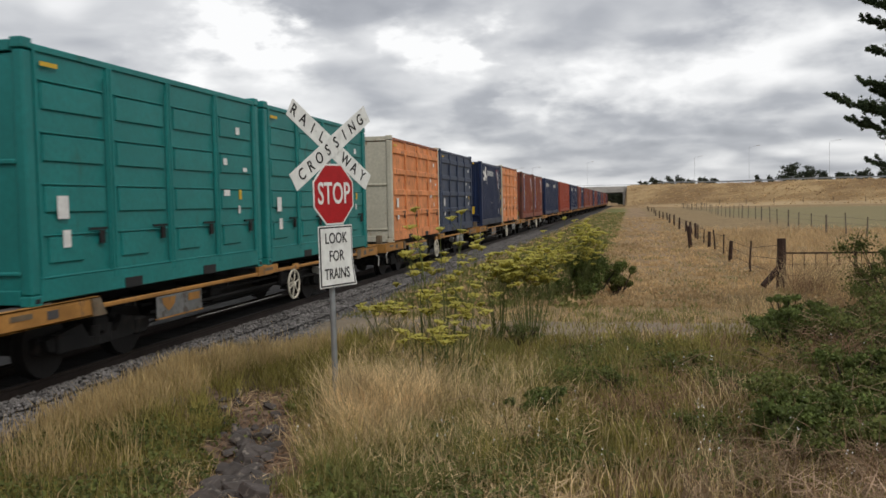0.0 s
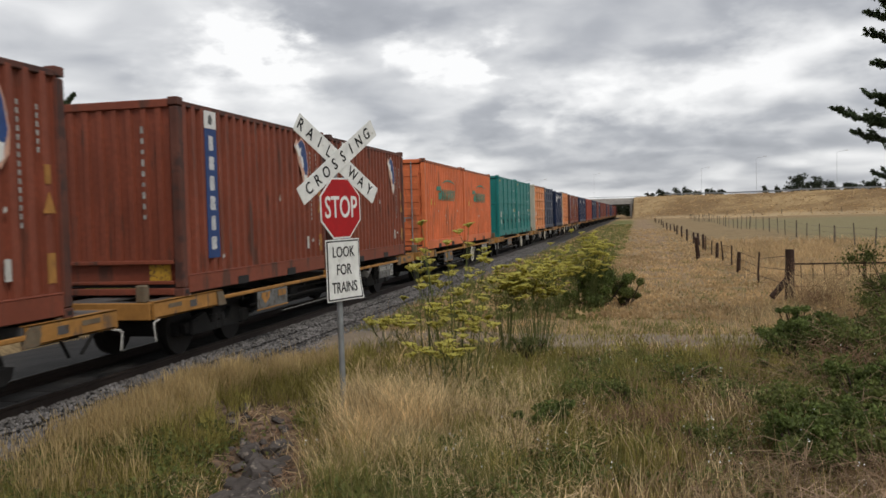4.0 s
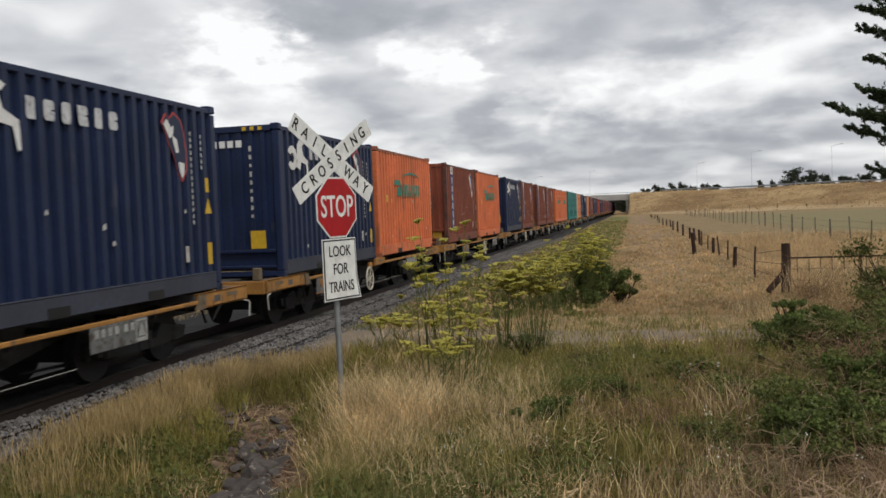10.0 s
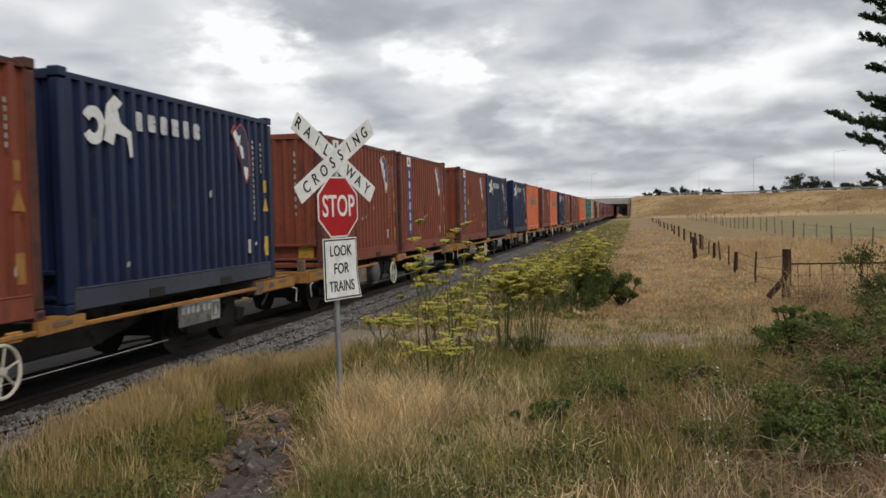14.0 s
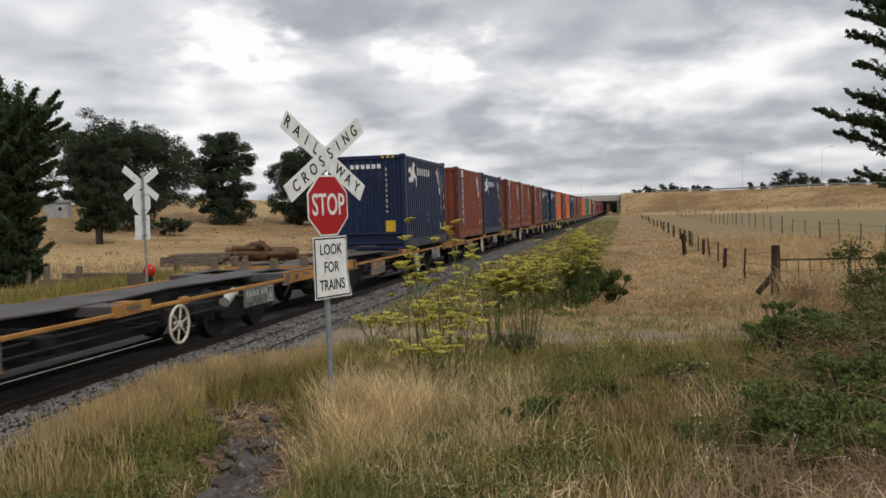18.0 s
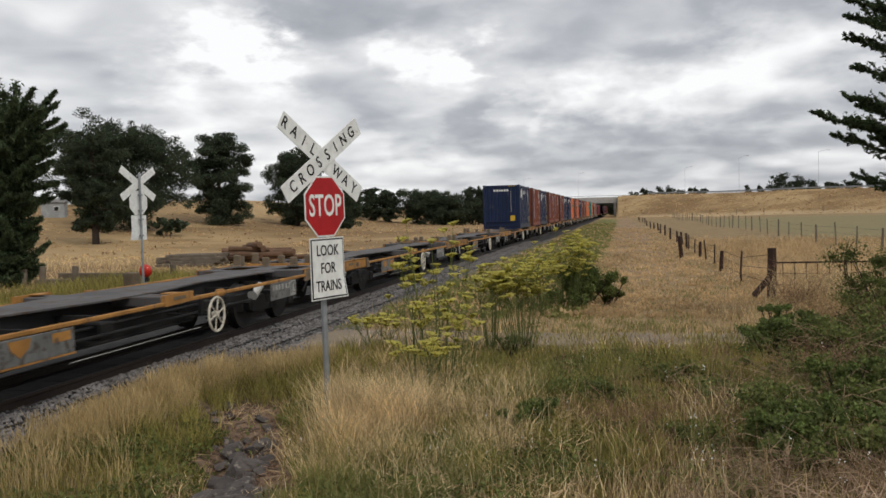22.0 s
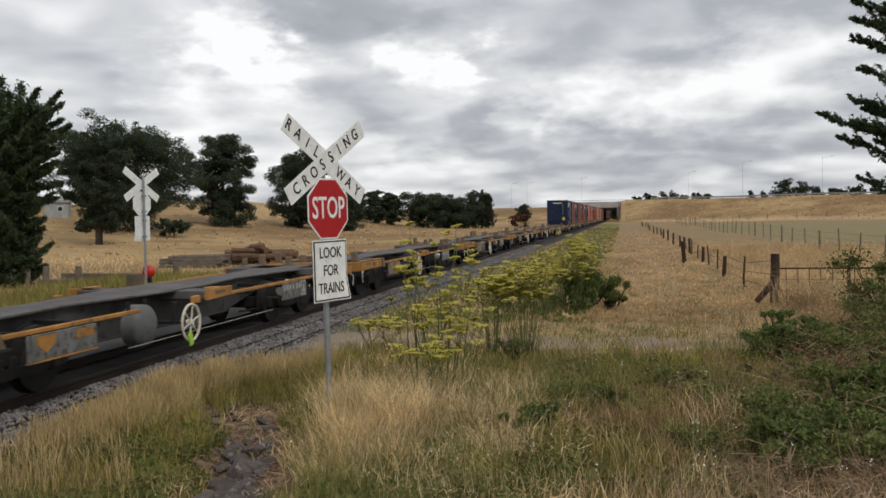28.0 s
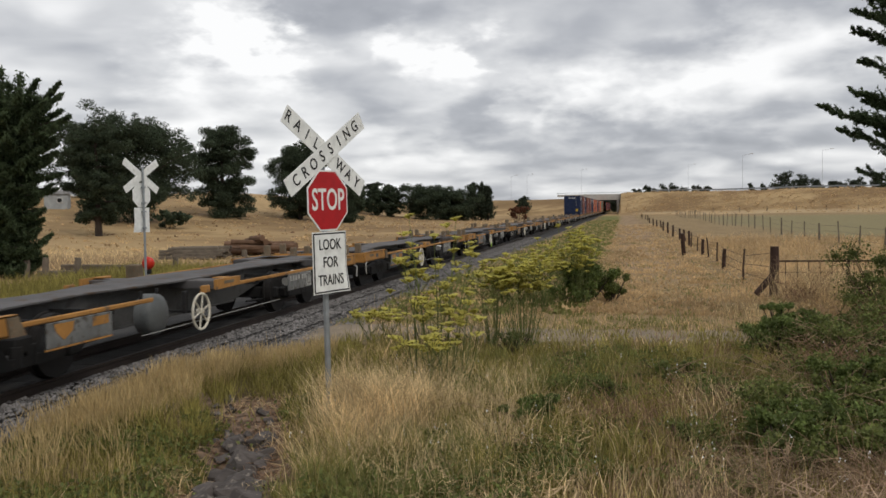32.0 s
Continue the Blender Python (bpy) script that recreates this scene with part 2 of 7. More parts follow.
RUST = (0.13, 0.05, 0.025)
M = dict(
    brown=mat("brown_paint", (0.215, 0.057, 0.031), 0.62, var=0.16, stain=(0.095, 0.04, 0.028), stain_at=0.58, streak=0.2),
    rust_red=mat("red_paint", (0.30, 0.055, 0.03), 0.62, var=0.16, stain=(0.13, 0.045, 0.03), streak=0.35),
    navy=mat("navy_paint", (0.010, 0.0205, 0.062), 0.5, var=0.18, stain=(0.05, 0.05, 0.07), stain_at=0.66, streak=0.4),
    orange=mat("orange_paint", (0.69, 0.178, 0.066), 0.55, var=0.16, stain=(0.38, 0.12, 0.055), stain_at=0.57, streak=0.22),
    orange_rail=mat("grimy_orange", (0.30, 0.10, 0.05), 0.7, var=0.25, stain=(0.12, 0.05, 0.03), stain_at=0.5),
    brown_rail=mat("grimy_brown", (0.115, 0.043, 0.030), 0.7, var=0.25, stain=(0.06, 0.03, 0.025), stain_at=0.5),
    stanchion=mat("worn_cream", (0.155, 0.12, 0.08), 0.7, var=0.2, big=6, stain=(0.16, 0.10, 0.06), stain_at=0.55),
    navy_rail=mat("dusty_navy", (0.050, 0.056, 0.078), 0.7, var=0.2, stain=(0.05, 0.05, 0.06), stain_at=0.58),
    teal=mat("teal_paint", (0.011, 0.190, 0.180), 0.5, var=0.12, stain=(0.02, 0.12, 0.10), stain_at=0.66, streak=0.4),
    cream=mat("cream_paint", (0.52, 0.49, 0.40), 0.6, var=0.12, stain=(0.25, 0.16, 0.09), stain_at=0.66, streak=0.3),
    ochre=mat("ochre_paint", (0.37, 0.180, 0.046), 0.7, var=0.28, big=2.0, stain=(0.15, 0.09, 0.05), stain_at=0.59, streak=0.5),
    sill=mat("grey_girder", (0.055, 0.054, 0.052), 0.75, var=0.3, stain=(0.03, 0.027, 0.025), stain_at=0.55),
    tank_grey=mat("tank_grey", (0.10, 0.105, 0.105), 0.55, var=0.25, stain=(0.05, 0.045, 0.04)),
    pale_worn=mat("worn_pale_paint", (0.36, 0.36, 0.34), 0.7, var=0.25, big=9, stain=(0.16, 0.155, 0.15), stain_at=0.60),
    wheel_cream=mat("cream_wheel", (0.62, 0.58, 0.48), 0.6, var=0.2, big=5, stain=(0.34, 0.26, 0.17), stain_at=0.6),
    pale_orange=mat("faded_orange", (0.70, 0.27, 0.105), 0.65, var=0.22, big=2.4, stain=(0.30, 0.12, 0.06), stain_at=0.58, streak=0.5),
    slate_navy=mat("faded_navy", (0.030, 0.045, 0.085), 0.55, var=0.25, big=2.4, stain=(0.10, 0.10, 0.11), stain_at=0.62, streak=0.5),
    grey_plate=mat("grey_plate", (0.15, 0.153, 0.15), 0.65, var=0.3, big=3, stain=(0.07, 0.06, 0.05), stain_at=0.52),
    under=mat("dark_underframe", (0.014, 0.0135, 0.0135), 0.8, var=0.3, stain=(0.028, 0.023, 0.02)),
    deck=mat("deck_steel", (0.095, 0.090, 0.090), 0.75, metal=0.0, var=0.3, stain=(0.075, 0.05, 0.035), stain_at=0.55),
    wheel=mat("wheel_steel", (0.022, 0.020, 0.019), 0.7, metal=0.2),
    pale=mat("pale_metal", (0.50, 0.49, 0.46), 0.5, var=0.15, stain=(0.25, 0.2, 0.15)),
    white=mat("white_paint", (0.78, 0.78, 0.76), 0.5, var=0.05, bump=0.03, stain=(0.5, 0.5, 0.47), stain_at=0.68),
    chalk=mat("chalky_white", (0.58, 0.59, 0.60), 0.7, var=0.15, big=6, bump=0.03, stain=(0.20, 0.20, 0.23), stain_at=0.58),
    sign_white=mat("sign_sheeting", (0.80, 0.81, 0.78), 0.45, var=0.05, bump=0.03, stain=(0.50, 0.50, 0.45), stain_at=0.64, big=4),
    sign_red=mat("sign_red", (0.42, 0.012, 0.016), 0.4, var=0.08, bump=0.02, big=3),
    black=mat("black_lettering", (0.015, 0.015, 0.016), 0.6, var=0.1, bump=0.0),
    galv=mat("galvanised_steel", (0.30, 0.32, 0.33), 0.5, metal=0.5, var=0.15, big=6),
    lamp_grey=mat("lamp_post_grey", (0.42, 0.43, 0.45), 0.6, var=0.1),
    sign_back=mat("sign_back", (0.30, 0.31, 0.32), 0.5, metal=0.3, var=0.1),
    blue_mark=mat("blue_mark", (0.022, 0.058, 0.19), 0.6, var=0.2, bump=0, stain=(0.10, 0.06, 0.06), stain_at=0.66),
    green_mark=mat("green_mark", (0.015, 0.20, 0.13), 0.5, var=0.1, bump=0),
    ochre_label=mat("worn_yellow", (0.46, 0.27, 0.03), 0.6, var=0.25, big=7, bump=0, stain=(0.16, 0.09, 0.03), stain_at=0.52),
    yellow_mark=mat("yellow_mark", (0.62, 0.40, 0.03), 0.5, var=0.1, bump=0),
    peach_mark=mat("peach_mark", (0.62, 0.36, 0.26), 0.5, var=0.1, bump=0, stain=(0.5, 0.5, 0.5), stain_at=0.55),
    red_mark=mat("red_mark", (0.5, 0.06, 0.05), 0.5, var=0.1, bump=0),
    timber=mat("weathered_timber", (0.16, 0.13, 0.10), 0.9, var=0.3, big=3, fine=30, bump=0.4),
    dark_timber=mat("dark_fence_timber", (0.048, 0.027, 0.020), 0.9, var=0.3, big=3, fine=30, bump=0.4),
    log=mat("cut_log", (0.135, 0.078, 0.048), 0.9, var=0.35, big=2, fine=20, bump=0.4),
    concrete=mat("concrete", (0.42, 0.40, 0.37), 0.85, var=0.15, stain=(0.25, 0.23, 0.2), big=0.8),
    rock=mat("basalt_rock", (0.082, 0.070, 0.064), 0.85, var=0.35, big=5, fine=25, bump=0.5, stain=(0.19, 0.165, 0.14), stain_at=0.6),
    ballast=mat("ballast_stone", (0.175, 0.165, 0.160), 0.9, var=0.3, big=2, fine=25, island=0.45),
    # bed stone darkened: the shade under the train is put into its colour
    bed=mat("shade_dark_ballast", (0.040, 0.038, 0.037), 0.95, var=0.3, big=1.5, fine=18, bump=0.6),
    straw_litter=mat("straw_litter", (0.58, 0.43, 0.25), 0.9, var=0.25, big=1.0, bump=0, island=0.35),
    pinkstraw=mat("pinkish_straw", (0.47, 0.33, 0.225), 0.9, var=0.25, big=1.0, bump=0, island=0.35),
    # sleepers darkened likewise, with the train's shade in their colour
    sleeper=mat("shade_dark_sleeper", (0.035, 0.032, 0.030), 0.9),
    rail=mat("rail_steel", (0.055, 0.042, 0.036), 0.6, metal=0.6),
    railtop=mat("rail_head", (0.07, 0.065, 0.062), 0.6, metal=1.0, var=0.05),
    bark=mat("bark", (0.060, 0.045, 0.036), 0.95, bump=0.6, fine=20),
    conifer=mat("conifer_leaf", (0.056, 0.075, 0.043), 0.8, var=0.3, big=0.8, bump=0, island=0.5, leaf=0.4),
    gumleaf=mat("far_tree_leaf", (0.050, 0.064, 0.038), 0.8, var=0.3, big=0.5, bump=0, island=0.5, leaf=0.4),
    bramble=mat("bramble_leaf", (0.145, 0.168, 0.048), 0.7, var=0.3, big=2, bump=0, island=0.5, leaf=0.4),
    freshbramble=mat("fresh_bramble_leaf", (0.135, 0.175, 0.048), 0.65, var=0.3, big=3, bump=0, island=0.5, leaf=0.4),
    cane=mat("dead_cane", (0.34, 0.24, 0.15), 0.9, var=0.3, bump=0, island=0.3),
    fennel=mat("fennel_stem", (0.15, 0.175, 0.06), 0.8, var=0.2, bump=0, island=0.35, leaf=0.4),
    umbel=mat("fennel_flower", (0.68, 0.615, 0.14), 0.8, var=0.2, bump=0, island=0.35, leaf=0.4),
    drygrass=mat("dry_grass", (0.67, 0.500, 0.275), 0.9, var=0.32, big=1.3, bump=0, island=0.6, leaf=0.4),
    goldgrass=mat("tall_straw", (0.71, 0.55, 0.31), 0.9, var=0.3, big=2.2, bump=0, island=0.6, leaf=0.4),
    palegrass=mat("seed_grass", (0.54, 0.405, 0.200), 0.9, var=0.25, big=0.9, bump=0, island=0.3, leaf=0.4),
    greengrass=mat("green_grass", (0.275, 0.240, 0.068), 0.85, var=0.3, big=1.0, bump=0, island=0.55, leaf=0.4),
    turf=mat("short_straw", (0.60, 0.425, 0.23), 0.9, var=0.40, big=0.5, bump=0, island=0.12, leaf=0.4),
    turfgreen=mat("short_green", (0.225, 0.230, 0.075), 0.9, var=0.25, big=0.5, bump=0, island=0.15, leaf=0.4),
    deadstem=mat("dead_stem", (0.29, 0.180, 0.110), 0.9, var=0.3, big=2, bump=0, island=0.45, leaf=0.2),
    cypress=mat("cypress_spray", (0.070, 0.098, 0.046), 0.8, var=0.3, big=3, bump=0, island=0.5, leaf=0.4),
    redbush=mat("russet_bush", (0.14, 0.06, 0.035), 0.9, var=0.3, bump=0, island=0.4, leaf=0.4),
    wall_white=mat("shed_wall", (0.34, 0.355, 0.36), 0.8),
    roof_grey=mat("shed_roof", (0.30, 0.31, 0.32), 0.6),
    red_lens=mat("red_lens", (0.50, 0.03, 0.015), 0.25, var=0.1, bump=0),
    glove=mat("lime_cloth", (0.35, 0.60, 0.06), 0.8, bump=0.1),
    straw=mat("white_flower", (0.8, 0.8, 0.76), 0.8, bump=0, var=0.05),
)


# ---- mesh building ----
class Build:
    """Gathers faces; done() links them as one mesh object."""

    def __init__(self):
        self.v, self.f, self.cuts = [], [], []

    def add(self, vs, fs):
        n = len(self.v)
        self.cuts.append((n, len(self.f)))
        self.v.extend(tuple(p) for p in vs)
        self.f.extend(tuple(i + n for i in f) for f in fs)
        return self

    def box(self, c, s, turn=None, ch=0.0):
        hx, hy, hz = s[0] / 2, s[1] / 2, s[2] / 2
        if ch <= 0:
            vs = [Vector((x * hx, y * hy, z * hz)) for x in (-1, 1) for y in (-1, 1) for z in (-1, 1)]
            fs = [(0, 1, 3, 2), (4, 6, 7, 5), (0, 4, 5, 1), (2, 3, 7, 6), (0, 2, 6, 4), (1, 5, 7, 3)]
        else:
            ch = min(ch, hx * 0.9, hy * 0.9, hz * 0.9)
            vs, idx = [], {}
            for x in (-1, 1):
                for y in (-1, 1):
                    for z in (-1, 1):
                        for a in range(3):
                            p = [x * (hx - ch), y * (hy - ch), z * (hz - ch)]
                            p[a] = (x * hx, y * hy, z * hz)[a]
                            idx[x, y, z, a] = len(vs)
                            vs.append(Vector(p))
            fs = []
            for a in range(3):
                b, c2 = (a + 1) % 3, (a + 2) % 3
                for s1 in (-1, 1):
                    q = []
                    for s2, s3 in ((-1, -1), (1, -1), (1, 1), (-1, 1)):
                        k = [0, 0, 0]
                        k[a], k[b], k[c2] = s1, s2, s3
                        q.append(idx[(*k, a)])
                    fs.append(tuple(q) if s1 > 0 else tuple(reversed(q)))
                    for s2 in (-1, 1):
                        k1, k2 = [0, 0, 0], [0, 0, 0]
                        k1[a], k1[b], k1[c2] = s1, s2, -1
                        k2[a], k2[b], k2[c2] = s1, s2, 1
                        fs.append((idx[(*k1, a)], idx[(*k2, a)], idx[(*k2, b)], idx[(*k1, b)]))
            for x in (-1, 1):
                for y in (-1, 1):
                    for z in (-1, 1):
                        fs.append(tuple(idx[x, y, z, a] for a in range(3)))
        if turn is not None:
            vs = [turn @ p for p in vs]
        return self.add([p + Vector(c) for p in vs], fs)

    def cyl(self, p0, p1, r0, r1=None, n=8, caps=True):
        p0, p1 = Vector(p0), Vector(p1)
        r1 = r0 if r1 is None else r1
        q = (p1 - p0).to_track_quat("Z", "Y")
        vs = []
        for p, r in ((p0, r0), (p1, r1)):
            for i in range(n):
                a = 2 * math.pi * i / n
                vs.append(p + q @ Vector((r * math.cos(a), r * math.sin(a), 0)))
        fs = [(i, (i + 1) % n, n + (i + 1) % n, n + i) for i in range(n)]
        if caps:
            fs += [tuple(range(n - 1, -1, -1)), tuple(range(n, 2 * n))]
        return self.add(vs, fs)

    def prism(self, pts, axis, lo, hi):
        """A plate: a 2D outline in the two axes after `axis`, from lo to hi along it."""
        n, vs = len(pts), []
        for h in (lo, hi):
            for a, b in pts:
                p = [0, 0, 0]
                p[axis], p[(axis + 1) % 3], p[(axis + 2) % 3] = h, a, b
                vs.append(Vector(p))
        fs = [(i, (i + 1) % n, n + (i + 1) % n, n + i) for i in range(n)] + [tuple(range(n - 1, -1, -1)), tuple(range(n, 2 * n))]
        return self.add(vs, fs)

    def ring(self, c, r, w, axis=0, n=24, m=6):
        """A torus round the given axis."""
        vs, fs = [], []
        for i in range(n):
            a = 2 * math.pi * i / n
            for j in range(m):
                b = 2 * math.pi * j / m
                d = r + w * math.cos(b)
                p = [0, 0, 0]
                p[axis], p[(axis + 1) % 3], p[(axis + 2) % 3] = w * math.sin(b), d * math.cos(a), d * math.sin(a)
                vs.append(Vector(c) + Vector(p))
                fs.append((i * m + j, ((i + 1) % n) * m + j, ((i + 1) % n) * m + (j + 1) % m, i * m + (j + 1) % m))
        return self.add(vs, fs)

    def ball(self, c, r, n=14, m=9, sq=(1, 1, 1)):
        vs = [Vector(c) + Vector((r * sq[0] * math.sin(math.pi * j / m) * math.cos(2 * math.pi * i / n), r * sq[1] * math.sin(math.pi * j / m) * math.sin(2 * math.pi * i / n), r * sq[2] * math.cos(math.pi * j / m))) for j in range(m + 1) for i in range(n)]
        fs = [(j * n + i, (j + 1) * n + i, (j + 1) * n + (i + 1) % n, j * n + (i + 1) % n) for j in range(m) for i in range(n)]
        return self.add(vs, fs)

    def moved(self, m):
        self.v = [tuple(m @ Vector(p)) for p in self.v]
        return self

    def done(self, name, material, parent=None, label="", smooth=False):
        me = bpy.data.meshes.new(name)
        me.from_pydata(self.v, [], self.f)
        me.materials.append(M[material] if isinstance(material, str) else material)
        if smooth:
            me.polygons.foreach_set("use_smooth", [True] * len(me.polygons))
            me.set_sharp_from_angle(angle=radians(40))
        ob = new(name, me)
        ob.parent = parent
        if label:
            ob["label"] = label
        return ob


def done_each(b, name, material, parent):
    """Links every shape that was added to b as a mesh object of its own."""
    ends = b.cuts[1:] + [(len(b.v), len(b.f))]
    for (v0, f0), (v1, f1) in zip(b.cuts, ends):
        q = Build()
        q.v, q.f = b.v[v0:v1], [tuple(i - v0 for i in f) for f in b.f[f0:f1]]
        q.done(name, material, parent)


def thing(name, label, category, group="", kind="", m=None):
    ob = tagged(new(name), label, category, group, kind)
    if m is not None:
        ob.matrix_world = m
    return ob


def word(text, size, material, parent, m, squeeze=1.0, bold=0.0, name="lettering"):
    """A word as a thin mesh, centred, in the xz plane of the pose m."""
    cu = bpy.data.curves.new(name, "FONT")
    cu.body, cu.size, cu.align_x, cu.align_y, cu.extrude, cu.offset = text, size, "CENTER", "CENTER", 0.0015, bold
    cu.resolution_u = 3
    tmp = bpy.data.objects.new(name, cu)
    me = bpy.data.meshes.new_from_object(tmp)
    bpy.data.objects.remove(tmp)
    me.materials.clear()
    me.materials.append(M[material])
    me.transform(m @ pose(0, 0, 0, 90, 0, 0) @ Matrix.Diagonal((squeeze, 1, 1, 1)))
    ob = new(name, me)
    ob.parent = parent
    return ob


# ---- ground ----
def ridge(x, y):
    """The motorway embankment that crosses the line ahead."""
    d = abs(y - (292 - 0.62 * x)) / 1.177
    top = 6.2 if x > 0 else 5.0
    side = 0.0 if abs(x) < 6.0 else min(1.0, (abs(x) - 6.0) / 0.8)
    return top * side * max(0.0, min(1.0, 1 - (d - 9) / 26))


def gully_x(y):
    """The middle of the stony gully that runs down beside the sign."""
    return 4.66 - 0.36 * (y - 6.0)


def height(x, y):
    z = 0.05 * noise.noise((x * 0.35, y * 0.35, 1)) + 0.03 * noise.noise((x * 1.3, y * 1.3, 4))
    far = max(0.0, min(1.0, (abs(x - 5) + abs(y - 10) - 40) / 60))
    z += far * 0.5 * noise.noise((x * 0.03, y * 0.03, 7))
    a = abs(x)
    if -5.0 < x < 3.2:
        k = max(0.0, min(1.0, (a - 1.85) / 0.5 if x > 0 else (a - 4.0) / 0.8))
        z = z * k - 0.36 * (1 - k)
    z -= 0.16 * math.exp(-(((x - gully_x(y)) / 0.42) ** 2) - ((y - 6.5) / 1.7) ** 2)
    z += 5.6 * math.exp(-(((x + 62) / 23) ** 2) - ((y - 148) / 48) ** 2)
    z += 3.0 * math.exp(-(((x + 75) / 30) ** 2) - ((y - 95) / 30) ** 2)
    z += 22 * math.exp(-(((x + 600) / 420) ** 2) - ((y - 1500) / 300) ** 2) + 26 * math.exp(-(((x - 900) / 500) ** 2) - ((y - 1700) / 300) ** 2)
    return z + ridge(x, y)


def spaced(*runs):
    out = []
    for lo, hi, n in runs:
        out += [lo + (hi - lo) * i / n for i in range(n)]
    return out + [runs[-1][1]]


def sheet(name, xs, ys, material, z):
    vs = [(x, y, z(x, y)) for y in ys for x in xs]
    w = len(xs)
    fs = [(j * w + i, j * w + i + 1, (j + 1) * w + i + 1, (j + 1) * w + i) for j in range(len(ys) - 1) for i in range(w - 1)]
    b = Build()
    b.v, b.f = vs, fs
    return b.done(name, material, smooth=True)


def ground_material():
    m = bpy.data.materials.new("dry_pasture")
    m.use_nodes = True
    nt = m.node_tree
    N, L = nt.nodes.new, nt.links.new
    bs = nt.nodes["Principled BSDF"]
    bs.inputs["Roughness"].default_value = 0.95
    bs.inputs["Specular IOR Level"].default_value = 0.1
    tc, sep = N("ShaderNodeTexCoord"), N("ShaderNodeSeparateXYZ")
    L(tc.outputs["Object"], sep.inputs[0])

    def noise_(scale, detail=5):
        n = N("ShaderNodeTexNoise")
        n.inputs["Scale"].default_value, n.inputs["Detail"].default_value = scale, detail
        L(tc.outputs["Object"], n.inputs["Vector"])
        return n.outputs["Fac"]

    def rng(v, a, b):
        r = N("ShaderNodeMapRange")
        r.interpolation_type = "SMOOTHSTEP"
        r.inputs[1].default_value, r.inputs[2].default_value = a, b
        L(v, r.inputs[0])
        return r.outputs[0]

    def op(o, a, b):
        k = N("ShaderNodeMath")
        k.operation = o
        for i, v in enumerate((a, b)):
            if isinstance(v, (int, float)):
                k.inputs[i].default_value = v
            else:
                L(v, k.inputs[i])
        return k.outputs[0]

    def mixc(f, a, b):
        x = N("ShaderNodeMix")
        x.data_type = "RGBA"
        L(f, x.inputs["Factor"])
        for i, c in ((6, a), (7, b)):
            if isinstance(c, tuple):
                x.inputs[i].default_value = (*c, 1)
            else:
                L(c, x.inputs[i])
        return x.outputs[2]

    X, Y = sep.outputs[0], sep.outputs[1]
    wob = op("MULTIPLY", op("SUBTRACT", noise_(0.25), 0.5), 2.5)
    xw = op("ADD", X, wob)
    straw = mixc(rng(noise_(0.6), 0.3, 0.7), (0.22, 0.155, 0.082), (0.34, 0.25, 0.135))
    straw = mixc(rng(noise_(7, 8), 0.35, 0.75), straw, (0.17, 0.12, 0.065))
    # mown green strip beside the line
    strip = op("MULTIPLY", rng(xw, 2.6, 3.8), rng(xw, 7.2, 6.0))
    strip = op("MULTIPLY", strip, rng(noise_(0.12), 0.15, 0.45))
    col = mixc(op("MULTIPLY", strip, rng(Y, 14, 30)), straw, mixc(rng(noise_(1.6, 7), 0.35, 0.65), (0.10, 0.118, 0.040), (0.20, 0.185, 0.070)))
    # the worn brown track between the strip and the fence
    path = op("MULTIPLY", op("MULTIPLY", rng(xw, 6.9, 7.9), rng(xw, 10.3, 9.4)), rng(Y, 20, 34))
    col = mixc(op("MULTIPLY", path, 0.8), col, mixc(rng(noise_(0.8, 7), 0.35, 0.65), (0.20, 0.135, 0.085), (0.33, 0.235, 0.145)))
    # a greenish paddock behind the second fence, paler gold hills beyond the line
    pad = op("MULTIPLY", rng(xw, 17, 22), rng(Y, 190, 150))
    col = mixc(op("MULTIPLY", pad, 0.75), col, (0.20, 0.18, 0.095))
    gold = op("MAXIMUM", rng(X, -4, -14), rng(Y, 170, 230))
    goldc = mixc(rng(noise_(0.05, 8), 0.38, 0.62), (0.215, 0.140, 0.070), (0.385, 0.272, 0.140))
    goldc = mixc(op("MULTIPLY", rng(noise_(0.5, 9), 0.5, 0.75), 0.55), goldc, (0.20, 0.135, 0.07))
    toe = op("DIVIDE", op("SUBTRACT", op("SUBTRACT", 292.0, op("MULTIPLY", X, 0.62)), Y), 1.177)
    band = op("MULTIPLY", op("MULTIPLY", rng(toe, 31, 34), rng(toe, 47, 43)), rng(X, 6, 14))
    goldc = mixc(op("MULTIPLY", op("MULTIPLY", rng(toe, 33, 28), rng(noise_(0.16, 8), 0.42, 0.60)), 0.65), goldc, (0.185, 0.115, 0.055))
    goldc = mixc(op("MULTIPLY", op("MULTIPLY", rng(noise_(0.10, 6), 0.50, 0.66), rng(X, -6, -12)), 0.6), goldc, (0.165, 0.100, 0.050))
    goldc = mixc(op("MULTIPLY", band, 0.75), goldc, (0.43, 0.325, 0.195))
    col = mixc(gold, col, goldc)
    gx = op("ABSOLUTE", op("ADD", op("SUBTRACT", X, 4.66), op("MULTIPLY", op("SUBTRACT", Y, 6.0), 0.36)), 0.0)
    gx = op("ADD", gx, op("MULTIPLY", op("SUBTRACT", noise_(1.9, 5), 0.5), 1.1))
    gul = op("MULTIPLY", op("MULTIPLY", rng(gx, 0.80, 0.45), rng(Y, 9.6, 8.8)), rng(Y, 4.4, 5.2))
    soil = rng(noise_(1.1, 6), 0.60, 0.70)
    near = op("MULTIPLY", soil, rng(Y, 12, 8))
    col = mixc(near, col, (0.075, 0.05, 0.033))
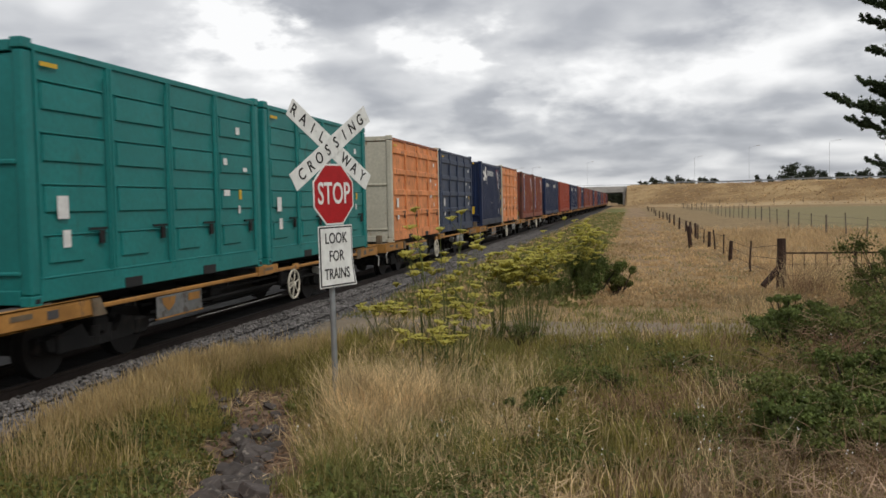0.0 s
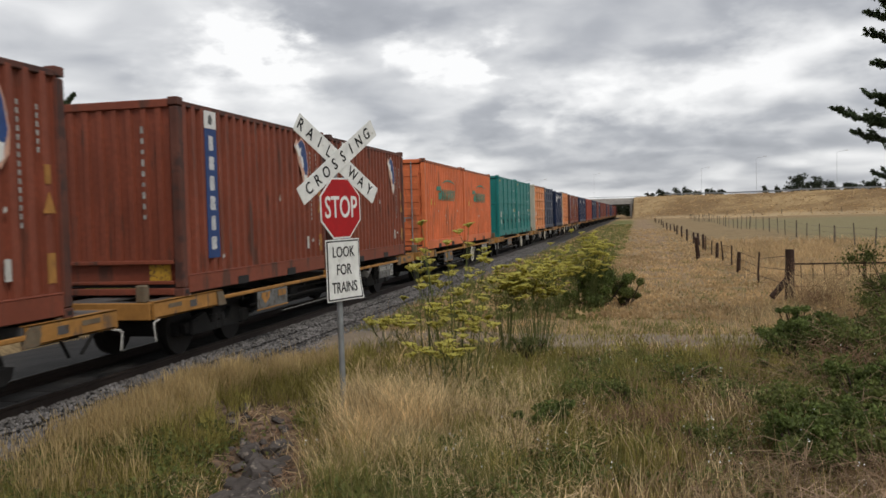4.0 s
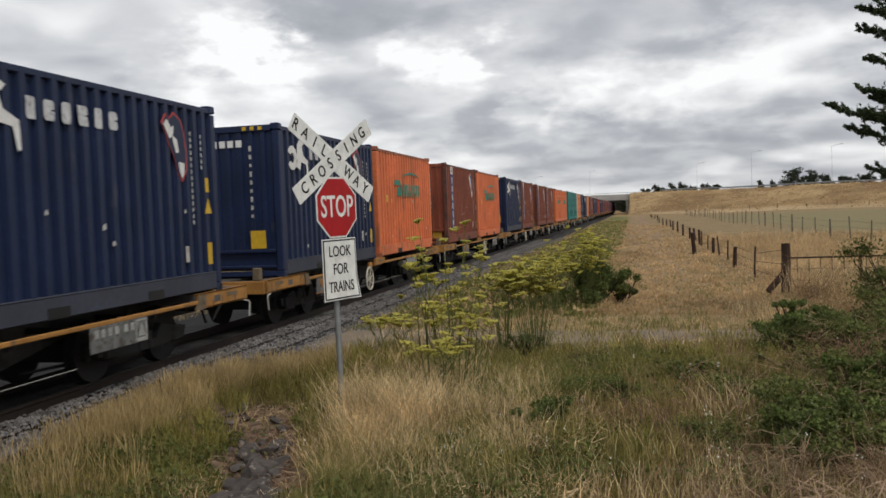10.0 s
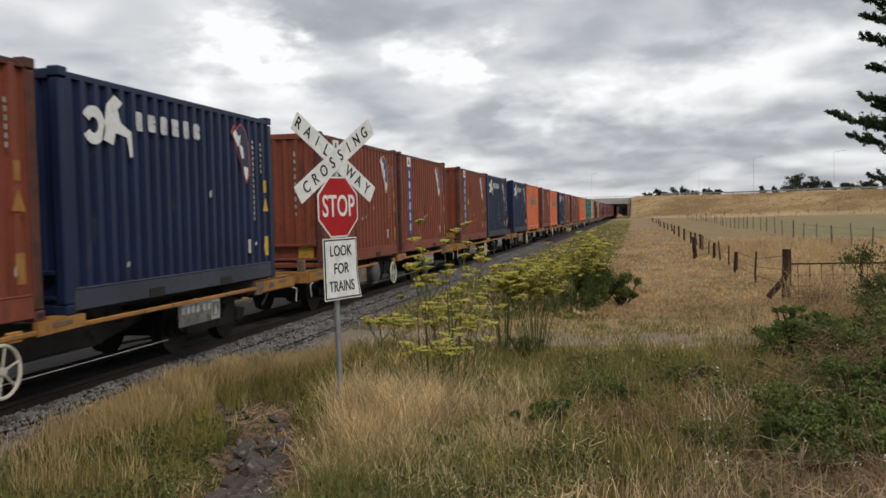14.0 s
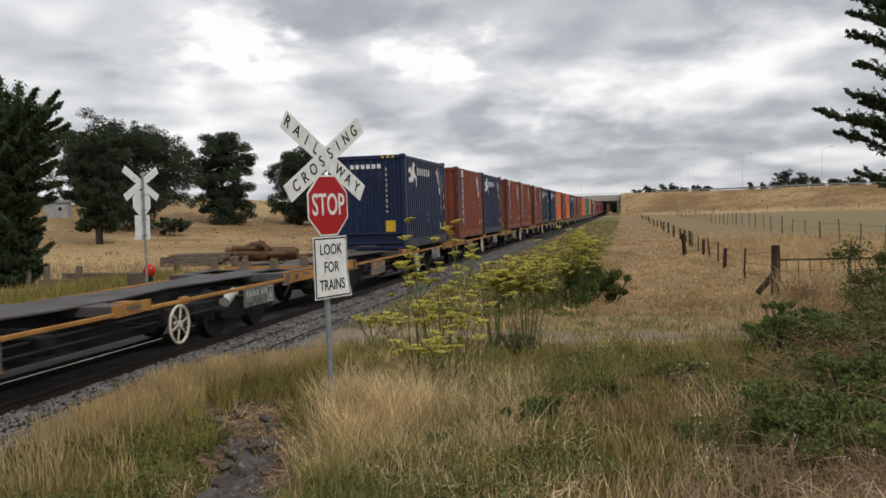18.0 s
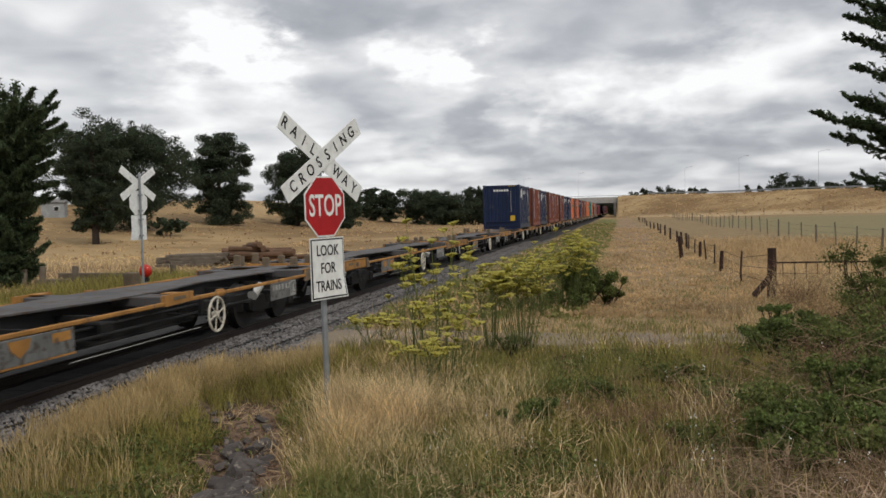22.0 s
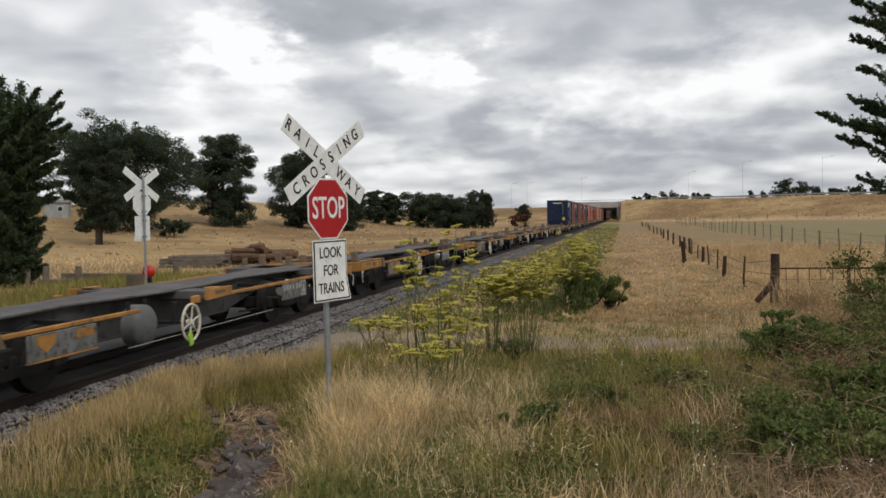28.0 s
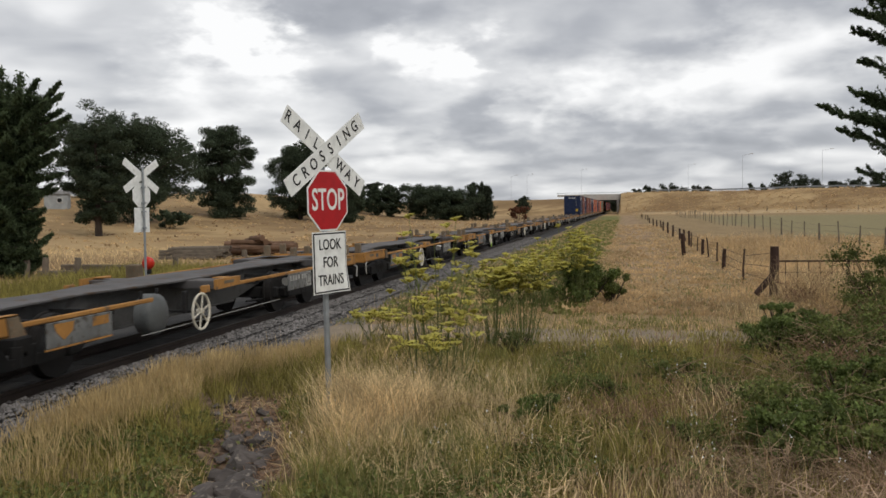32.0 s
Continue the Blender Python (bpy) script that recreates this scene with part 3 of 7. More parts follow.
    col = mixc(op("MULTIPLY", rng(Y, 14, 12), op("MULTIPLY", rng(X, 2.0, 3.0), 0.75)), col, (0.068, 0.050, 0.031))
    col = mixc(gul, col, mixc(rng(noise_(9, 6), 0.4, 0.6), (0.072, 0.048, 0.034), (0.195, 0.138, 0.098)))
    # distance haze painted into the colour: the farthest ground turns blue-grey
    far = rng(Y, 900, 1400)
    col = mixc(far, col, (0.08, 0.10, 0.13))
    L(col, bs.inputs["Base Color"])
    bp = N("ShaderNodeBump")
    bp.inputs["Strength"].default_value, bp.inputs["Distance"].default_value = 0.5, 0.05
    L(noise_(9, 8), bp.inputs["Height"])
    L(bp.outputs[0], bs.inputs["Normal"])
    return m


M["ground"] = ground_material()
gxs = spaced((-3000, -300, 12), (-300, -60, 24), (-60, -8, 26), (-8, -4, 10), (-4, 3, 16), (3, 6, 20), (6, 14, 20), (14, 120, 40), (120, 400, 20), (400, 3000, 12))
gys = spaced((-300, -10, 8), (-10, 4, 10), (4, 10, 36), (10, 30, 40), (30, 100, 40), (100, 400, 75), (400, 4000, 24))
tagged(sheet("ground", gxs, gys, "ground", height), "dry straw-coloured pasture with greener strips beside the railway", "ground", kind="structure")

# gravel farm road over the line
M["gravel"] = mat("road_gravel", (0.23, 0.182, 0.128), 0.95, var=0.3, big=1.4, fine=22, bump=0.4)


def road_z(x, y):
    return height(x, y) + 0.022 - 0.05 * max(0.0, abs(y - 14.1) - 0.6)


for lo, hi in ((-30, -4.6), (2.3, 40)):
    n = max(2, int((hi - lo) / 0.5))
    r = sheet("road", spaced((lo, hi, n)), spaced((13.1, 15.1, 8)), "gravel", road_z)
    tagged(r, "pale gravel farm track crossing the railway", "road", kind="structure")

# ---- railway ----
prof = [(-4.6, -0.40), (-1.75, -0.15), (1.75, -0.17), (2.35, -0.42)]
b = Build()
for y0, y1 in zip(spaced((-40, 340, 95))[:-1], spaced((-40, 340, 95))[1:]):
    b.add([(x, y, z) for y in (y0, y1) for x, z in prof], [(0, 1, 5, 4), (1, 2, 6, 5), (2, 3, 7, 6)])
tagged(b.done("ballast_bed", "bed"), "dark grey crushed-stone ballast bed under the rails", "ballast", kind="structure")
for sx in (-1, 1):
    b = Build()
    x = sx * 0.57
    b.prism([(x - 0.065, -0.165), (x + 0.065, -0.165), (x + 0.065, -0.15), (x + 0.012, -0.13), (x + 0.012, -0.045), (x + 0.035, -0.03), (x + 0.035, -0.002),
             (x - 0.035, -0.002), (x - 0.035, -0.03), (x - 0.012, -0.045), (x - 0.012, -0.13), (x - 0.065, -0.15)], 1, -40, 340)
    rail = b.done("rail", "rail")
    rail.data.transform(Matrix(((0, 0, 1, 0), (0, 1, 0, 0), (1, 0, 0, 0), (0, 0, 0, 1))))
    tagged(rail, "worn steel running rail with a rusty web", "rail", "rails of the line", "structure")
    hd = Build().box((x, 150, -0.001), (0.05, 380, 0.004)).done("rail_head", "railtop", rail)


def stones(name, n, place, size, material, seed, label, category, flat=0.7):
    """Many loose stones as one mesh; place(rng) gives each one's x, y, z."""
    r = np.random.default_rng(seed)
    base = np.array([(1, 0, 0), (-1, 0, 0), (0, 1, 0), (0, -1, 0), (0, 0, 1), (0, 0, -1)], float)
    tri = np.array([(0, 2, 4), (2, 1, 4), (1, 3, 4), (3, 0, 4), (2, 0, 5), (1, 2, 5), (3, 1, 5), (0, 3, 5)])
    V, F = [], []
    for i in range(n):
        x, y, z = place(r)
        s = size * r.uniform(0.5, 1.3)
        a = r.uniform(0, 6.28)
        v = base * r.uniform(0.6, 1.1, (6, 3)) * s + r.uniform(-0.25, 0.25, (6, 3)) * s
        v[:, 2] *= flat
        v = np.stack([v[:, 0] * np.cos(a) - v[:, 1] * np.sin(a) + x, v[:, 0] * np.sin(a) + v[:, 1] * np.cos(a) + y, v[:, 2] + z], 1)
        V.append(v)
        F.append(tri + 6 * i)
    b = Build()
    b.v, b.f = np.concatenate(V).tolist(), np.concatenate(F).tolist()
    return tagged(b.done(name, material), label, category, kind="stuff")


def ballast_place(r):
    y = 3.5 + 62 * r.random() ** 1.6
    x = 0.70 + 2.35 * r.random()
    return x, y, (-0.10 if x < 1.2 else -0.13 if x < 1.75 else max(height(x, y) - 0.01, -0.16 - (x - 1.75) * 0.42))


stones("ballast_stones", 60000, ballast_place, 0.030, "ballast", 3, "loose grey crushed stones along the track shoulder", "ballast")
sleepers = tagged(new("sleepers"), "grey sleepers half buried in ballast under the rails", "sleeper", kind="structure")
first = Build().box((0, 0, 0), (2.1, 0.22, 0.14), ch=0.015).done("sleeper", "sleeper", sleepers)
first.location = (0, -2, -0.225)
for i in range(1, 120):
    o = first.copy()
    scene.collection.objects.link(o)
    o.location = (0, -2 + 0.65 * i, -0.225)


# ---- wagons ----
def bogie(wagon, y):
    bg = Build()
    for sx in (-1, 1):
        x = sx * 0.82
        bg.prism([(y - 1.15, 0.50), (y - 0.45, 0.62), (y - 0.3, 0.42), (y + 0.3, 0.42), (y + 0.45, 0.62), (y + 1.15, 0.50), (y + 1.1, 0.36), (y + 0.5, 0.30), (y - 0.5, 0.30), (y - 1.1, 0.36)], 0, x - 0.05, x + 0.05)
        for k in (-0.875, 0.875):
            bg.box((x, y + k, 0.42), (0.2, 0.26, 0.24), ch=0.03)
        for k in (-0.13, 0.13):
            bg.cyl((x, y + k, 0.32), (x, y + k, 0.55), 0.075, n=10)
    bg.box((0, y, 0.55), (1.7, 0.32, 0.2), ch=0.02)
    b = bg.done("bogie", "under", wagon)
    for k in (-0.875, 0.875):
        ws = Build()
        for sx in (-1, 1):
            x = sx * 0.57
            ws.cyl((x - 0.065, 0, 0), (x + 0.065, 0, 0), 0.40, 0.41, n=24)
            ws.cyl((x - sx * 0.09, 0, 0), (x - sx * 0.06, 0, 0), 0.43, n=24)
        ws.cyl((-0.75, 0, 0), (0.75, 0, 0), 0.075, n=8)
        w = ws.done("wheelset", "wheel", wagon)
        w.location = (0, y + k, 0.415)
    return b


def wagon_kind(kind, empty, far=False):
    w = thing("flat_wagon", "ochre and dark grey skeletal container wagon, " + ("empty, its locks standing bare" if empty else "carrying containers"), "rail wagon", "wagons of the train")
    # centre sill, deeper in the middle
    dip = 0.36 if kind != "A" else 0.31
    for sx in (-0.26, 0.26):
        s = Build()
        s.prism([(-7.1, 0.94), (7.1, 0.94), (7.1, 0.66), (3.6, 0.62), (2.2, dip), (-2.2, dip), (-3.6, 0.62), (-7.1, 0.66)], 0, sx - 0.012, sx + 0.012)
        s.box((sx, 0, dip + 0.01), (0.16, 4.4, 0.02))
        s.done("centre_sill", "sill" if kind != "A" else "under", w)
    # dark boards added away from the road to hide bright ground under the wagon
    Build().box((-0.95, 0, 0.42), (0.05, 5.6, 0.46), ch=0.01).done("far_longitudinal", "under", w)
    # end boards added likewise, to keep the space by the couplings dark
    for sy in (-1, 1):
        Build().box((-0.98, sy * 6.3, 0.50), (0.05, 1.3, 0.42), ch=0.01).done("far_apron", "under", w)
    # spine top plate, narrow beside the wells
    t = Build()
    out = [(0.55, -7.10), (0.30, -6.85), (0.30, -5.75), (0.62, -5.25), (0.50, -4.4), (0.34, -2.6), (0.60, -0.6), (0.60, 0.75), (0.34, 2.6), (0.50, 4.4), (0.62, 5.25), (0.30, 5.75), (0.30, 6.85), (0.55, 7.10)]
    t.prism(out + [(-x, y) for x, y in reversed(out)], 2, 0.945, 0.97)
    t.done("spine_plate", "deck", w)
    for sy in (-1, 1):
        inner = 5.42 if sy > 0 else 5.10
        p = Build()
        # platform frame with two open wells
        p.box((0, sy * (inner + 0.12), 0.90), (2.36, 0.26, 0.15), ch=0.01)
        for sx in (-1, 1):
            p.box((sx * 1.05, sy * 6.25, 0.968), (0.30, 1.55, 0.02), ch=0.004)
            p.box((sx * 0.78, sy * 5.72, 0.962), (0.50, 0.16, 0.02), turn=Matrix.Rotation(sx * sy * 0.5, 3, "Z"), ch=0.004)
        p.box((0, sy * 6.99, 0.962), (2.36, 0.26, 0.02), ch=0.004)
        p.done("end_platform", "deck", w)
        Build().box((0, sy * 7.13, 0.86), (2.40, 0.05, 0.24), ch=0.012).done("headstock", "ochre", w)
        for sx in (-1, 1):
            e = Build()
            y0, y1 = sy * inner, sy * 7.10
            e.prism([(y0, 0.76), (y0, 0.985), (y1, 0.985), (y1, 0.75)][::sy], 0, sx * 1.22 - 0.02, sx * 1.22 + 0.02)
            e.box((sx * 1.19, sy * (inner + 7.10) / 2, 0.978), (0.10, 7.10 - inner, 0.02))
            e.box((sx * 1.19, sy * (inner + 7.10) / 2, 0.765), (0.10, 7.0 - inner, 0.02))
            sb = e.done("end_beam", "ochre", w)
            if not far:
                Build().prism([(sy * (inner - 0.10), 0.75), (sy * (inner + 0.16), 0.75), (sy * (inner + 0.20), 0.97), (sy * (inner + 0.02), 0.97)][::sy], 0, *sorted((sx * 1.225, sx * 1.265))).cyl((sx * 1.26, sy * (inner + 0.14), 0.88), (sx * 1.272, sy * (inner + 0.14), 0.88), 0.05, n=10).done("lock_bracket", "stanchion", sb)
                Build().box((sx * 1.243, sy * 6.55, 0.90), (0.006, 0.36, 0.06)).done("reflector_strip", "stanchion", sb)
                Build().box((sx * 1.243, sy * 6.02, 0.87), (0.006, 0.20, 0.10), ch=0.002).done("worn_patch", "deck", sb)
                Build().box((sx * 1.13, sy * 6.05, 0.99), (0.14, 0.15, 0.035), ch=0.012).cyl((sx * 1.13, sy * 6.05, 1.0), (sx * 1.13, sy * 6.05, 1.045), 0.035, 0.02, n=8).done("twist_lock", "stanchion", w)
                if empty or sy < 0:
                    for x, y, hh in ((1.02, 7.02, 0.26), (0.34, 7.06, 0.20)) if empty else ((1.02, 7.02, 0.24),):
                        Build().box((sx * x, sy * y, 0.975 + hh / 2), (0.15, 0.13, hh), ch=0.02).box((sx * x, sy * (y - 0.08), 0.985), (0.22, 0.12, 0.03), ch=0.008).done("stanchion", "stanchion", w, "worn brown end stanchion")
                # bent hand rail on the end
                if sx > 0:
                    ye = sy * 7.12
                    h = Build().cyl((1.24, ye - sy * 0.14, 0.74), (1.25, ye, 0.72), 0.013, n=6).cyl((1.25, ye, 0.72), (1.26, ye + sy * 0.04, 0.68), 0.013, n=6).cyl((1.26, ye + sy * 0.04, 0.68), (1.26, ye, 0.46), 0.013, n=6)
                    h.done("grab_rail", "pale", w)
        c = Build().box((0, sy * 7.28, 0.66), (0.22, 0.5, 0.20), ch=0.03).box((0, sy * 7.42, 0.66), (0.3, 0.16, 0.28), ch=0.04)
        c.cyl((0.35, sy * 7.15, 0.60), (0.30, sy * 7.4, 0.32), 0.025, n=6)
        c.done("coupler", "under", w)
        bogie(w, sy * 4.5)
    # middle bearer with its blocks
    Build().box((0, 0.08, 0.88), (2.42, 0.5, 0.14), ch=0.01).done("middle_bearer", "deck", w)
    yn = 4.15 if kind == "A" else 3.32
    yp = -3.15 if kind == "A" else -4.0
    yw = 1.22 if kind == "A" else -0.97
    for sx in (-1, 1):
        o = Build()
        o.prism([(-0.36, 0.82), (-0.36, 0.985), (0.50, 0.985), (0.50, 0.84)], 0, sx * 1.22 - 0.03, sx * 1.22 + 0.03)
        o.box((sx * 1.1, 0.08, 0.985), (0.2, 0.24, 0.02), ch=0.006)
        blk = o.done("middle_block", "ochre", w)
        # light side rails
        for y0, y1 in ((-5.1, -2.3 if kind == "B" else -0.36), (0.50, 5.42)):
            Build().box((sx * 1.22, (y0 + y1) / 2, 0.86), (0.045, y1 - y0, 0.06), ch=0.012).done("side_rail", "ochre", w)
            if far:
                continue
            n = 2 if y1 - y0 < 3 else 3
            for k in range(n):
                yy = y0 + (k + 0.6) * (y1 - y0) / (n + 0.4)
                Build().box((sx * 0.74, yy, 0.80), (0.92, 0.05, 0.07)).done("cross_bar", "under", w)
        if far:
            continue
        Build().box((sx * 1.254, 0.07, 0.92), (0.006, 0.36, 0.05)).done("reflector_strip", "stanchion", blk)
        Build().box((sx * 1.20, yw + 0.28, 0.86), (0.06, 0.24, 0.12), ch=0.012).done("wheel_bracket", "ochre", w)
        # number plate and warning plate, hung from the rails
        np_ = Build().box((sx * 1.245, yn, 0.675), (0.02, 1.28, 0.32), ch=0.006).done("number_plate", "grey_plate", w)
        bars = Build()
        for k in range(6):
            bars.box((sx * 1.257, yn + sx * (-0.52 + 0.145 * k + (0.06 if k > 3 else 0)), 0.745), (0.004, 0.085, 0.10))
        done_each(bars, "number_bar", "pale_worn", np_)
        lp = Build().box((sx * 1.258, yn + sx * 0.47, 0.675), (0.004, 0.27, 0.29)).done("mark_plate", "pale_worn", np_)
        Build().box((sx * 1.261, yn + sx * 0.47, 0.69), (0.003, 0.21, 0.22)).done("mark_ground", "grey_plate", lp)
        Build().prism([(yn + sx * 0.39, 0.60), (yn + sx * 0.55, 0.60), (yn + sx * 0.47, 0.78)][::sx], 0, *sorted((sx * 1.263, sx * 1.266))).done("mark_triangle", "pale_worn", lp)
        wp = Build().box((sx * 1.245, yp, 0.675), (0.02, 1.3, 0.30), ch=0.006).done("warning_plate", "grey_plate", w)
        Build().box((sx * 1.245, yp, 0.515), (0.03, 1.32, 0.02)).done("plate_edge", "ochre", wp)
        Build().prism([(yp - 0.52, 0.80), (yp - 0.14, 0.80), (yp - 0.18, 0.69), (yp - 0.34, 0.60), (yp - 0.48, 0.70)], 0, *sorted((sx * 1.256, sx * 1.26))).done("yellow_patch", "ochre", wp)
        Build().box((sx * 1.258, yp + 0.40, 0.74), (0.004, 0.34, 0.11)).done("yellow_patch", "ochre", wp)
    if far:
        return w
    # hand brake wheel on the near side
    hb = Build().ring((1.27, yw, 0.54), 0.275, 0.020, 0, 28, 6)
    for k in range(6):
        a = math.pi * k / 3 + 0.3
        hb.cyl((1.27, yw, 0.54), (1.27, yw + 0.27 * math.cos(a), 0.54 + 0.27 * math.sin(a)), 0.013, n=5)
    hb.cyl((1.2, yw, 0.54), (1.30, yw, 0.54), 0.045, n=10)
    hb.done("brake_wheel", "wheel_cream", w, "pale spoked hand brake wheel", smooth=True)
    Build().cyl((0.4, yw, 0.54), (1.25, yw, 0.54), 0.025, n=6).box((1.0, yw, 0.68), (0.06, 0.1, 0.34)).done("brake_shaft", "under", w)
    if kind == "B":
        tk = Build().cyl((0.84, -1.88, 0.60), (1.02, -1.88, 0.60), 0.30, n=22).ball((1.02, -1.88, 0.60), 0.30, 22, 10, (0.42, 1, 1))
        tk.done("air_tank", "tank_grey", w, "round-ended dark grey air tank", smooth=True)
        for y in (-2.10, -1.66):
            Build().box((0.92, y, 0.86), (0.05, 0.04, 0.20), ch=0.008).done("tank_strap", "under", w)
    cyl = Build().cyl((0.86, 3.55, 0.62), (0.86, 3.95, 0.78), 0.10, 0.07, n=12)
    cyl.done("brake_cylinder", "pale", w, "small pale brake cylinder", smooth=True)
    for x, z in ((0.75, 0.66), (0.9, 0.56), (-0.8, 0.60)) if kind == "A" else ((-0.8, 0.60),):
        Build().cyl((x, -3.4, z), (x, 3.4, z), 0.025, n=6).done("air_pipe", "under", w)
    Build().cyl((1.10, -2.4, 0.36), (1.10, 1.0 if kind == "A" else 2.6, 0.36), 0.006, n=5).done("brake_rod", "pale_worn", w)
    for y in (-2.9, -1.2, 1.8, 2.7) if kind == "A" else (-2.9,):
        Build().box((0.6, y, 0.60), (0.5, 0.35, 0.25), ch=0.03).done("brake_box", "under", w)
    for y in (-5.6, -3.4, 3.4, 5.6):
        Build().box((0, y, 0.42), (1.5, 0.12, 0.22), ch=0.02).cyl((0.5, y, 0.30), (0.5, y * 0.7, 0.34), 0.02, n=5).done("brake_beam", "under", w)
    return w


# ---- containers: 6.06 x 2.44 x 2.9 m, local origin in the middle of the base; +x is the side seen from the road ----
CL, CW, CH = 6.058, 2.438, 2.896


def corrugated(name, length, z0, z1, pitch, depth, material, parent, at, turn=0.0):
    """An upright sheet with trapezoid ribs, facing +x, length along y, with real thickness."""
    n = int(round(length / pitch))
    p = length / n
    pts = []
    for i in range(n):
        y = -length / 2 + i * p
        pts += [(y, 0.0), (y + p * 0.34, 0.0), (y + p * 0.42, -depth), (y + p * 0.92, -depth)]
    pts.append((length / 2, 0.0))
    vs = [(x, y, z) for y, x in pts for z in (z0, z1)] + [(x - 0.02, y, z) for y, x in pts for z in (z0, z1)]
    k, m = len(pts), 2 * len(pts)
    fs = [(2 * i, 2 * i + 2, 2 * i + 3, 2 * i + 1) for i in range(k - 1)]
    fs += [(m + 2 * i, m + 2 * i + 1, m + 2 * i + 3, m + 2 * i + 2) for i in range(k - 1)]
    fs += [(2 * i + 1, 2 * i + 3, m + 2 * i + 3, m + 2 * i + 1) for i in range(k - 1)]
    b = Build().add(vs, fs).moved(pose(*at, 0, 0, turn))
    return b.done(name, material, parent)


def frame_parts(c, paint, posts=None):
    posts = posts or paint
    grime = {"orange": "orange_rail", "pale_orange": "orange_rail", "brown": "brown_rail"}.get(paint, paint)
    hx, hy = CW / 2, CL / 2
    for sx in (-1, 1):
        for sy in (-1, 1):
            Build().box((sx * (hx - 0.07), sy * (hy - 0.08), CH / 2), (0.14, 0.16, CH - 0.24), ch=0.02).done("corner_post", grime if posts == paint and paint == "brown" else posts, c)
            for z in (0.059, CH - 0.045):
                cc = Build().box((sx * (hx - 0.078), sy * (hy - 0.086), z), (0.162, 0.178, 0.118), ch=0.012).done("corner_casting", grime if posts == paint else posts, c)
                if z < 1:
                    Build().box((sx * (hx + 0.004), sy * (hy - 0.086), z), (0.004, 0.08, 0.05)).done("casting_slot", "black", cc)
        bt = Build().box((sx * (hx - 0.03), 0, 0.165), (0.06, CL - 0.34, 0.25), ch=0.01).box((sx * (hx - 0.02), 0, 0.30), (0.05, CL - 0.34, 0.025), ch=0.008)
        bt.done("bottom_rail", "navy_rail" if paint == "navy" else paint, c)
        for y in (-1.05, 1.05):
            Build().box((sx * (hx + 0.002), y, 0.105), (0.008, 0.40, 0.13)).done("fork_pocket", "black", c)
        Build().box((sx * (hx - 0.04), 0, CH - 0.075), (0.07, CL - 0.34, 0.08), ch=0.01).done("top_rail", grime, c)
    rf = Build()
    for i in range(20):
        y = -hy + 0.2 + i * (CL - 0.4) / 20
        rf.box((0, y + 0.14, CH - 0.06), (CW - 0.2, 0.2, 0.02), ch=0.006)
    rf.box((0, 0, CH - 0.08), (CW - 0.1, CL - 0.1, 0.02)).done("roof", paint, c)
    Build().box((0, 0, 0.16), (CW - 0.1, CL - 0.1, 0.06)).done("base", "under", c)


def end_wall(c, paint, sy, plain=False):
    hx, hy = CW / 2, CL / 2
    Build().box((0, sy * (hy - 0.05), CH - 0.07), (CW - 0.32, 0.08, 0.12), ch=0.01).done("end_header", paint, c)
    if plain:
        Build().box((0, sy * (hy - 0.06), CH / 2), (CW - 0.28, 0.04, CH - 0.3), ch=0.01).done("end_wall", paint, c)
        sill = Build().box((0, sy * (hy - 0.05), 0.10), (CW - 0.32, 0.09, 0.16), ch=0.01).done("end_sill", paint, c)
        Build().box((0, sy * (hy - 0.035), 1.58), (CW - 0.30, 0.05, 0.06), ch=0.015).done("end_rib", paint, c)
        Build().box((0, sy * (hy - 0.035), 0.36), (CW - 0.30, 0.05, 0.05), ch=0.015).done("end_rib", paint, c)
        for x, n in ((0.02, 8), (0.42, 5)):
            ln = Build()
            for k in range(n):
                ln.box((x, sy * (hy - 0.038), 2.55 - 0.12 * k), (0.05, 0.006, 0.075))
            done_each(ln, "serial_bar", "pale", c)
        for z in (2.62, 1.75, 1.2):
            Build().box((0.42, sy * (hy - 0.032), z), (0.16, 0.03, 0.05), ch=0.01).done("vent", paint, c)
        Build().box((-0.05, sy * (hy - 0.038), 1.36), (0.13, 0.006, 0.16)).done("yellow_label", "yellow_mark", c)
        return
    corrugated("end_wall", CW - 0.28, 0.52, CH - 0.12, 0.24, 0.04, paint, c, (0, sy * (hy - 0.03), 0), 90 * sy)
    sill = Build().box((0, sy * (hy - 0.05), 0.07), (CW - 0.32, 0.09, 0.10), ch=0.01).box((0, sy * (hy - 0.05), 0.20), (CW - 0.32, 0.07, 0.05), ch=0.01)
    sill.box((0, sy * (hy - 0.05), 0.50), (CW - 0.32, 0.08, 0.06), ch=0.01).box((0, sy * (hy - 0.13), 0.34), (CW - 0.32, 0.03, 0.30))
    s = sill.done("end_sill", paint, c)
    if paint == "navy":
        Build().box((0.72, sy * (hy - 0.024), 0.72), (0.30, 0.02, 0.34)).done("hazard_label", "yellow_mark", s)
    else:
        Build().box((0.80, sy * (hy - 0.085), 0.36), (0.34, 0.02, 0.26)).done("hazard_label", "ochre_label", s)
    ln = Build()
    for k in range(9):
        ln.box((0.62, sy * (hy - 0.026), 2.45 - 0.16 * k), (0.045, 0.006, 0.10 - 0.02 * (k % 3)))
    done_each(ln, "serial_bar", "pale" if paint == "navy" else "pale_worn", c)
    st = Build()
    for k in range(3 if paint == "navy" else 0):
        st.box((0.85 - 0.16 * k, sy * (hy - 0.004), CH - 0.07), (0.08, 0.006, 0.07))
    done_each(st, "hazard_stripe", "yellow_mark", c)


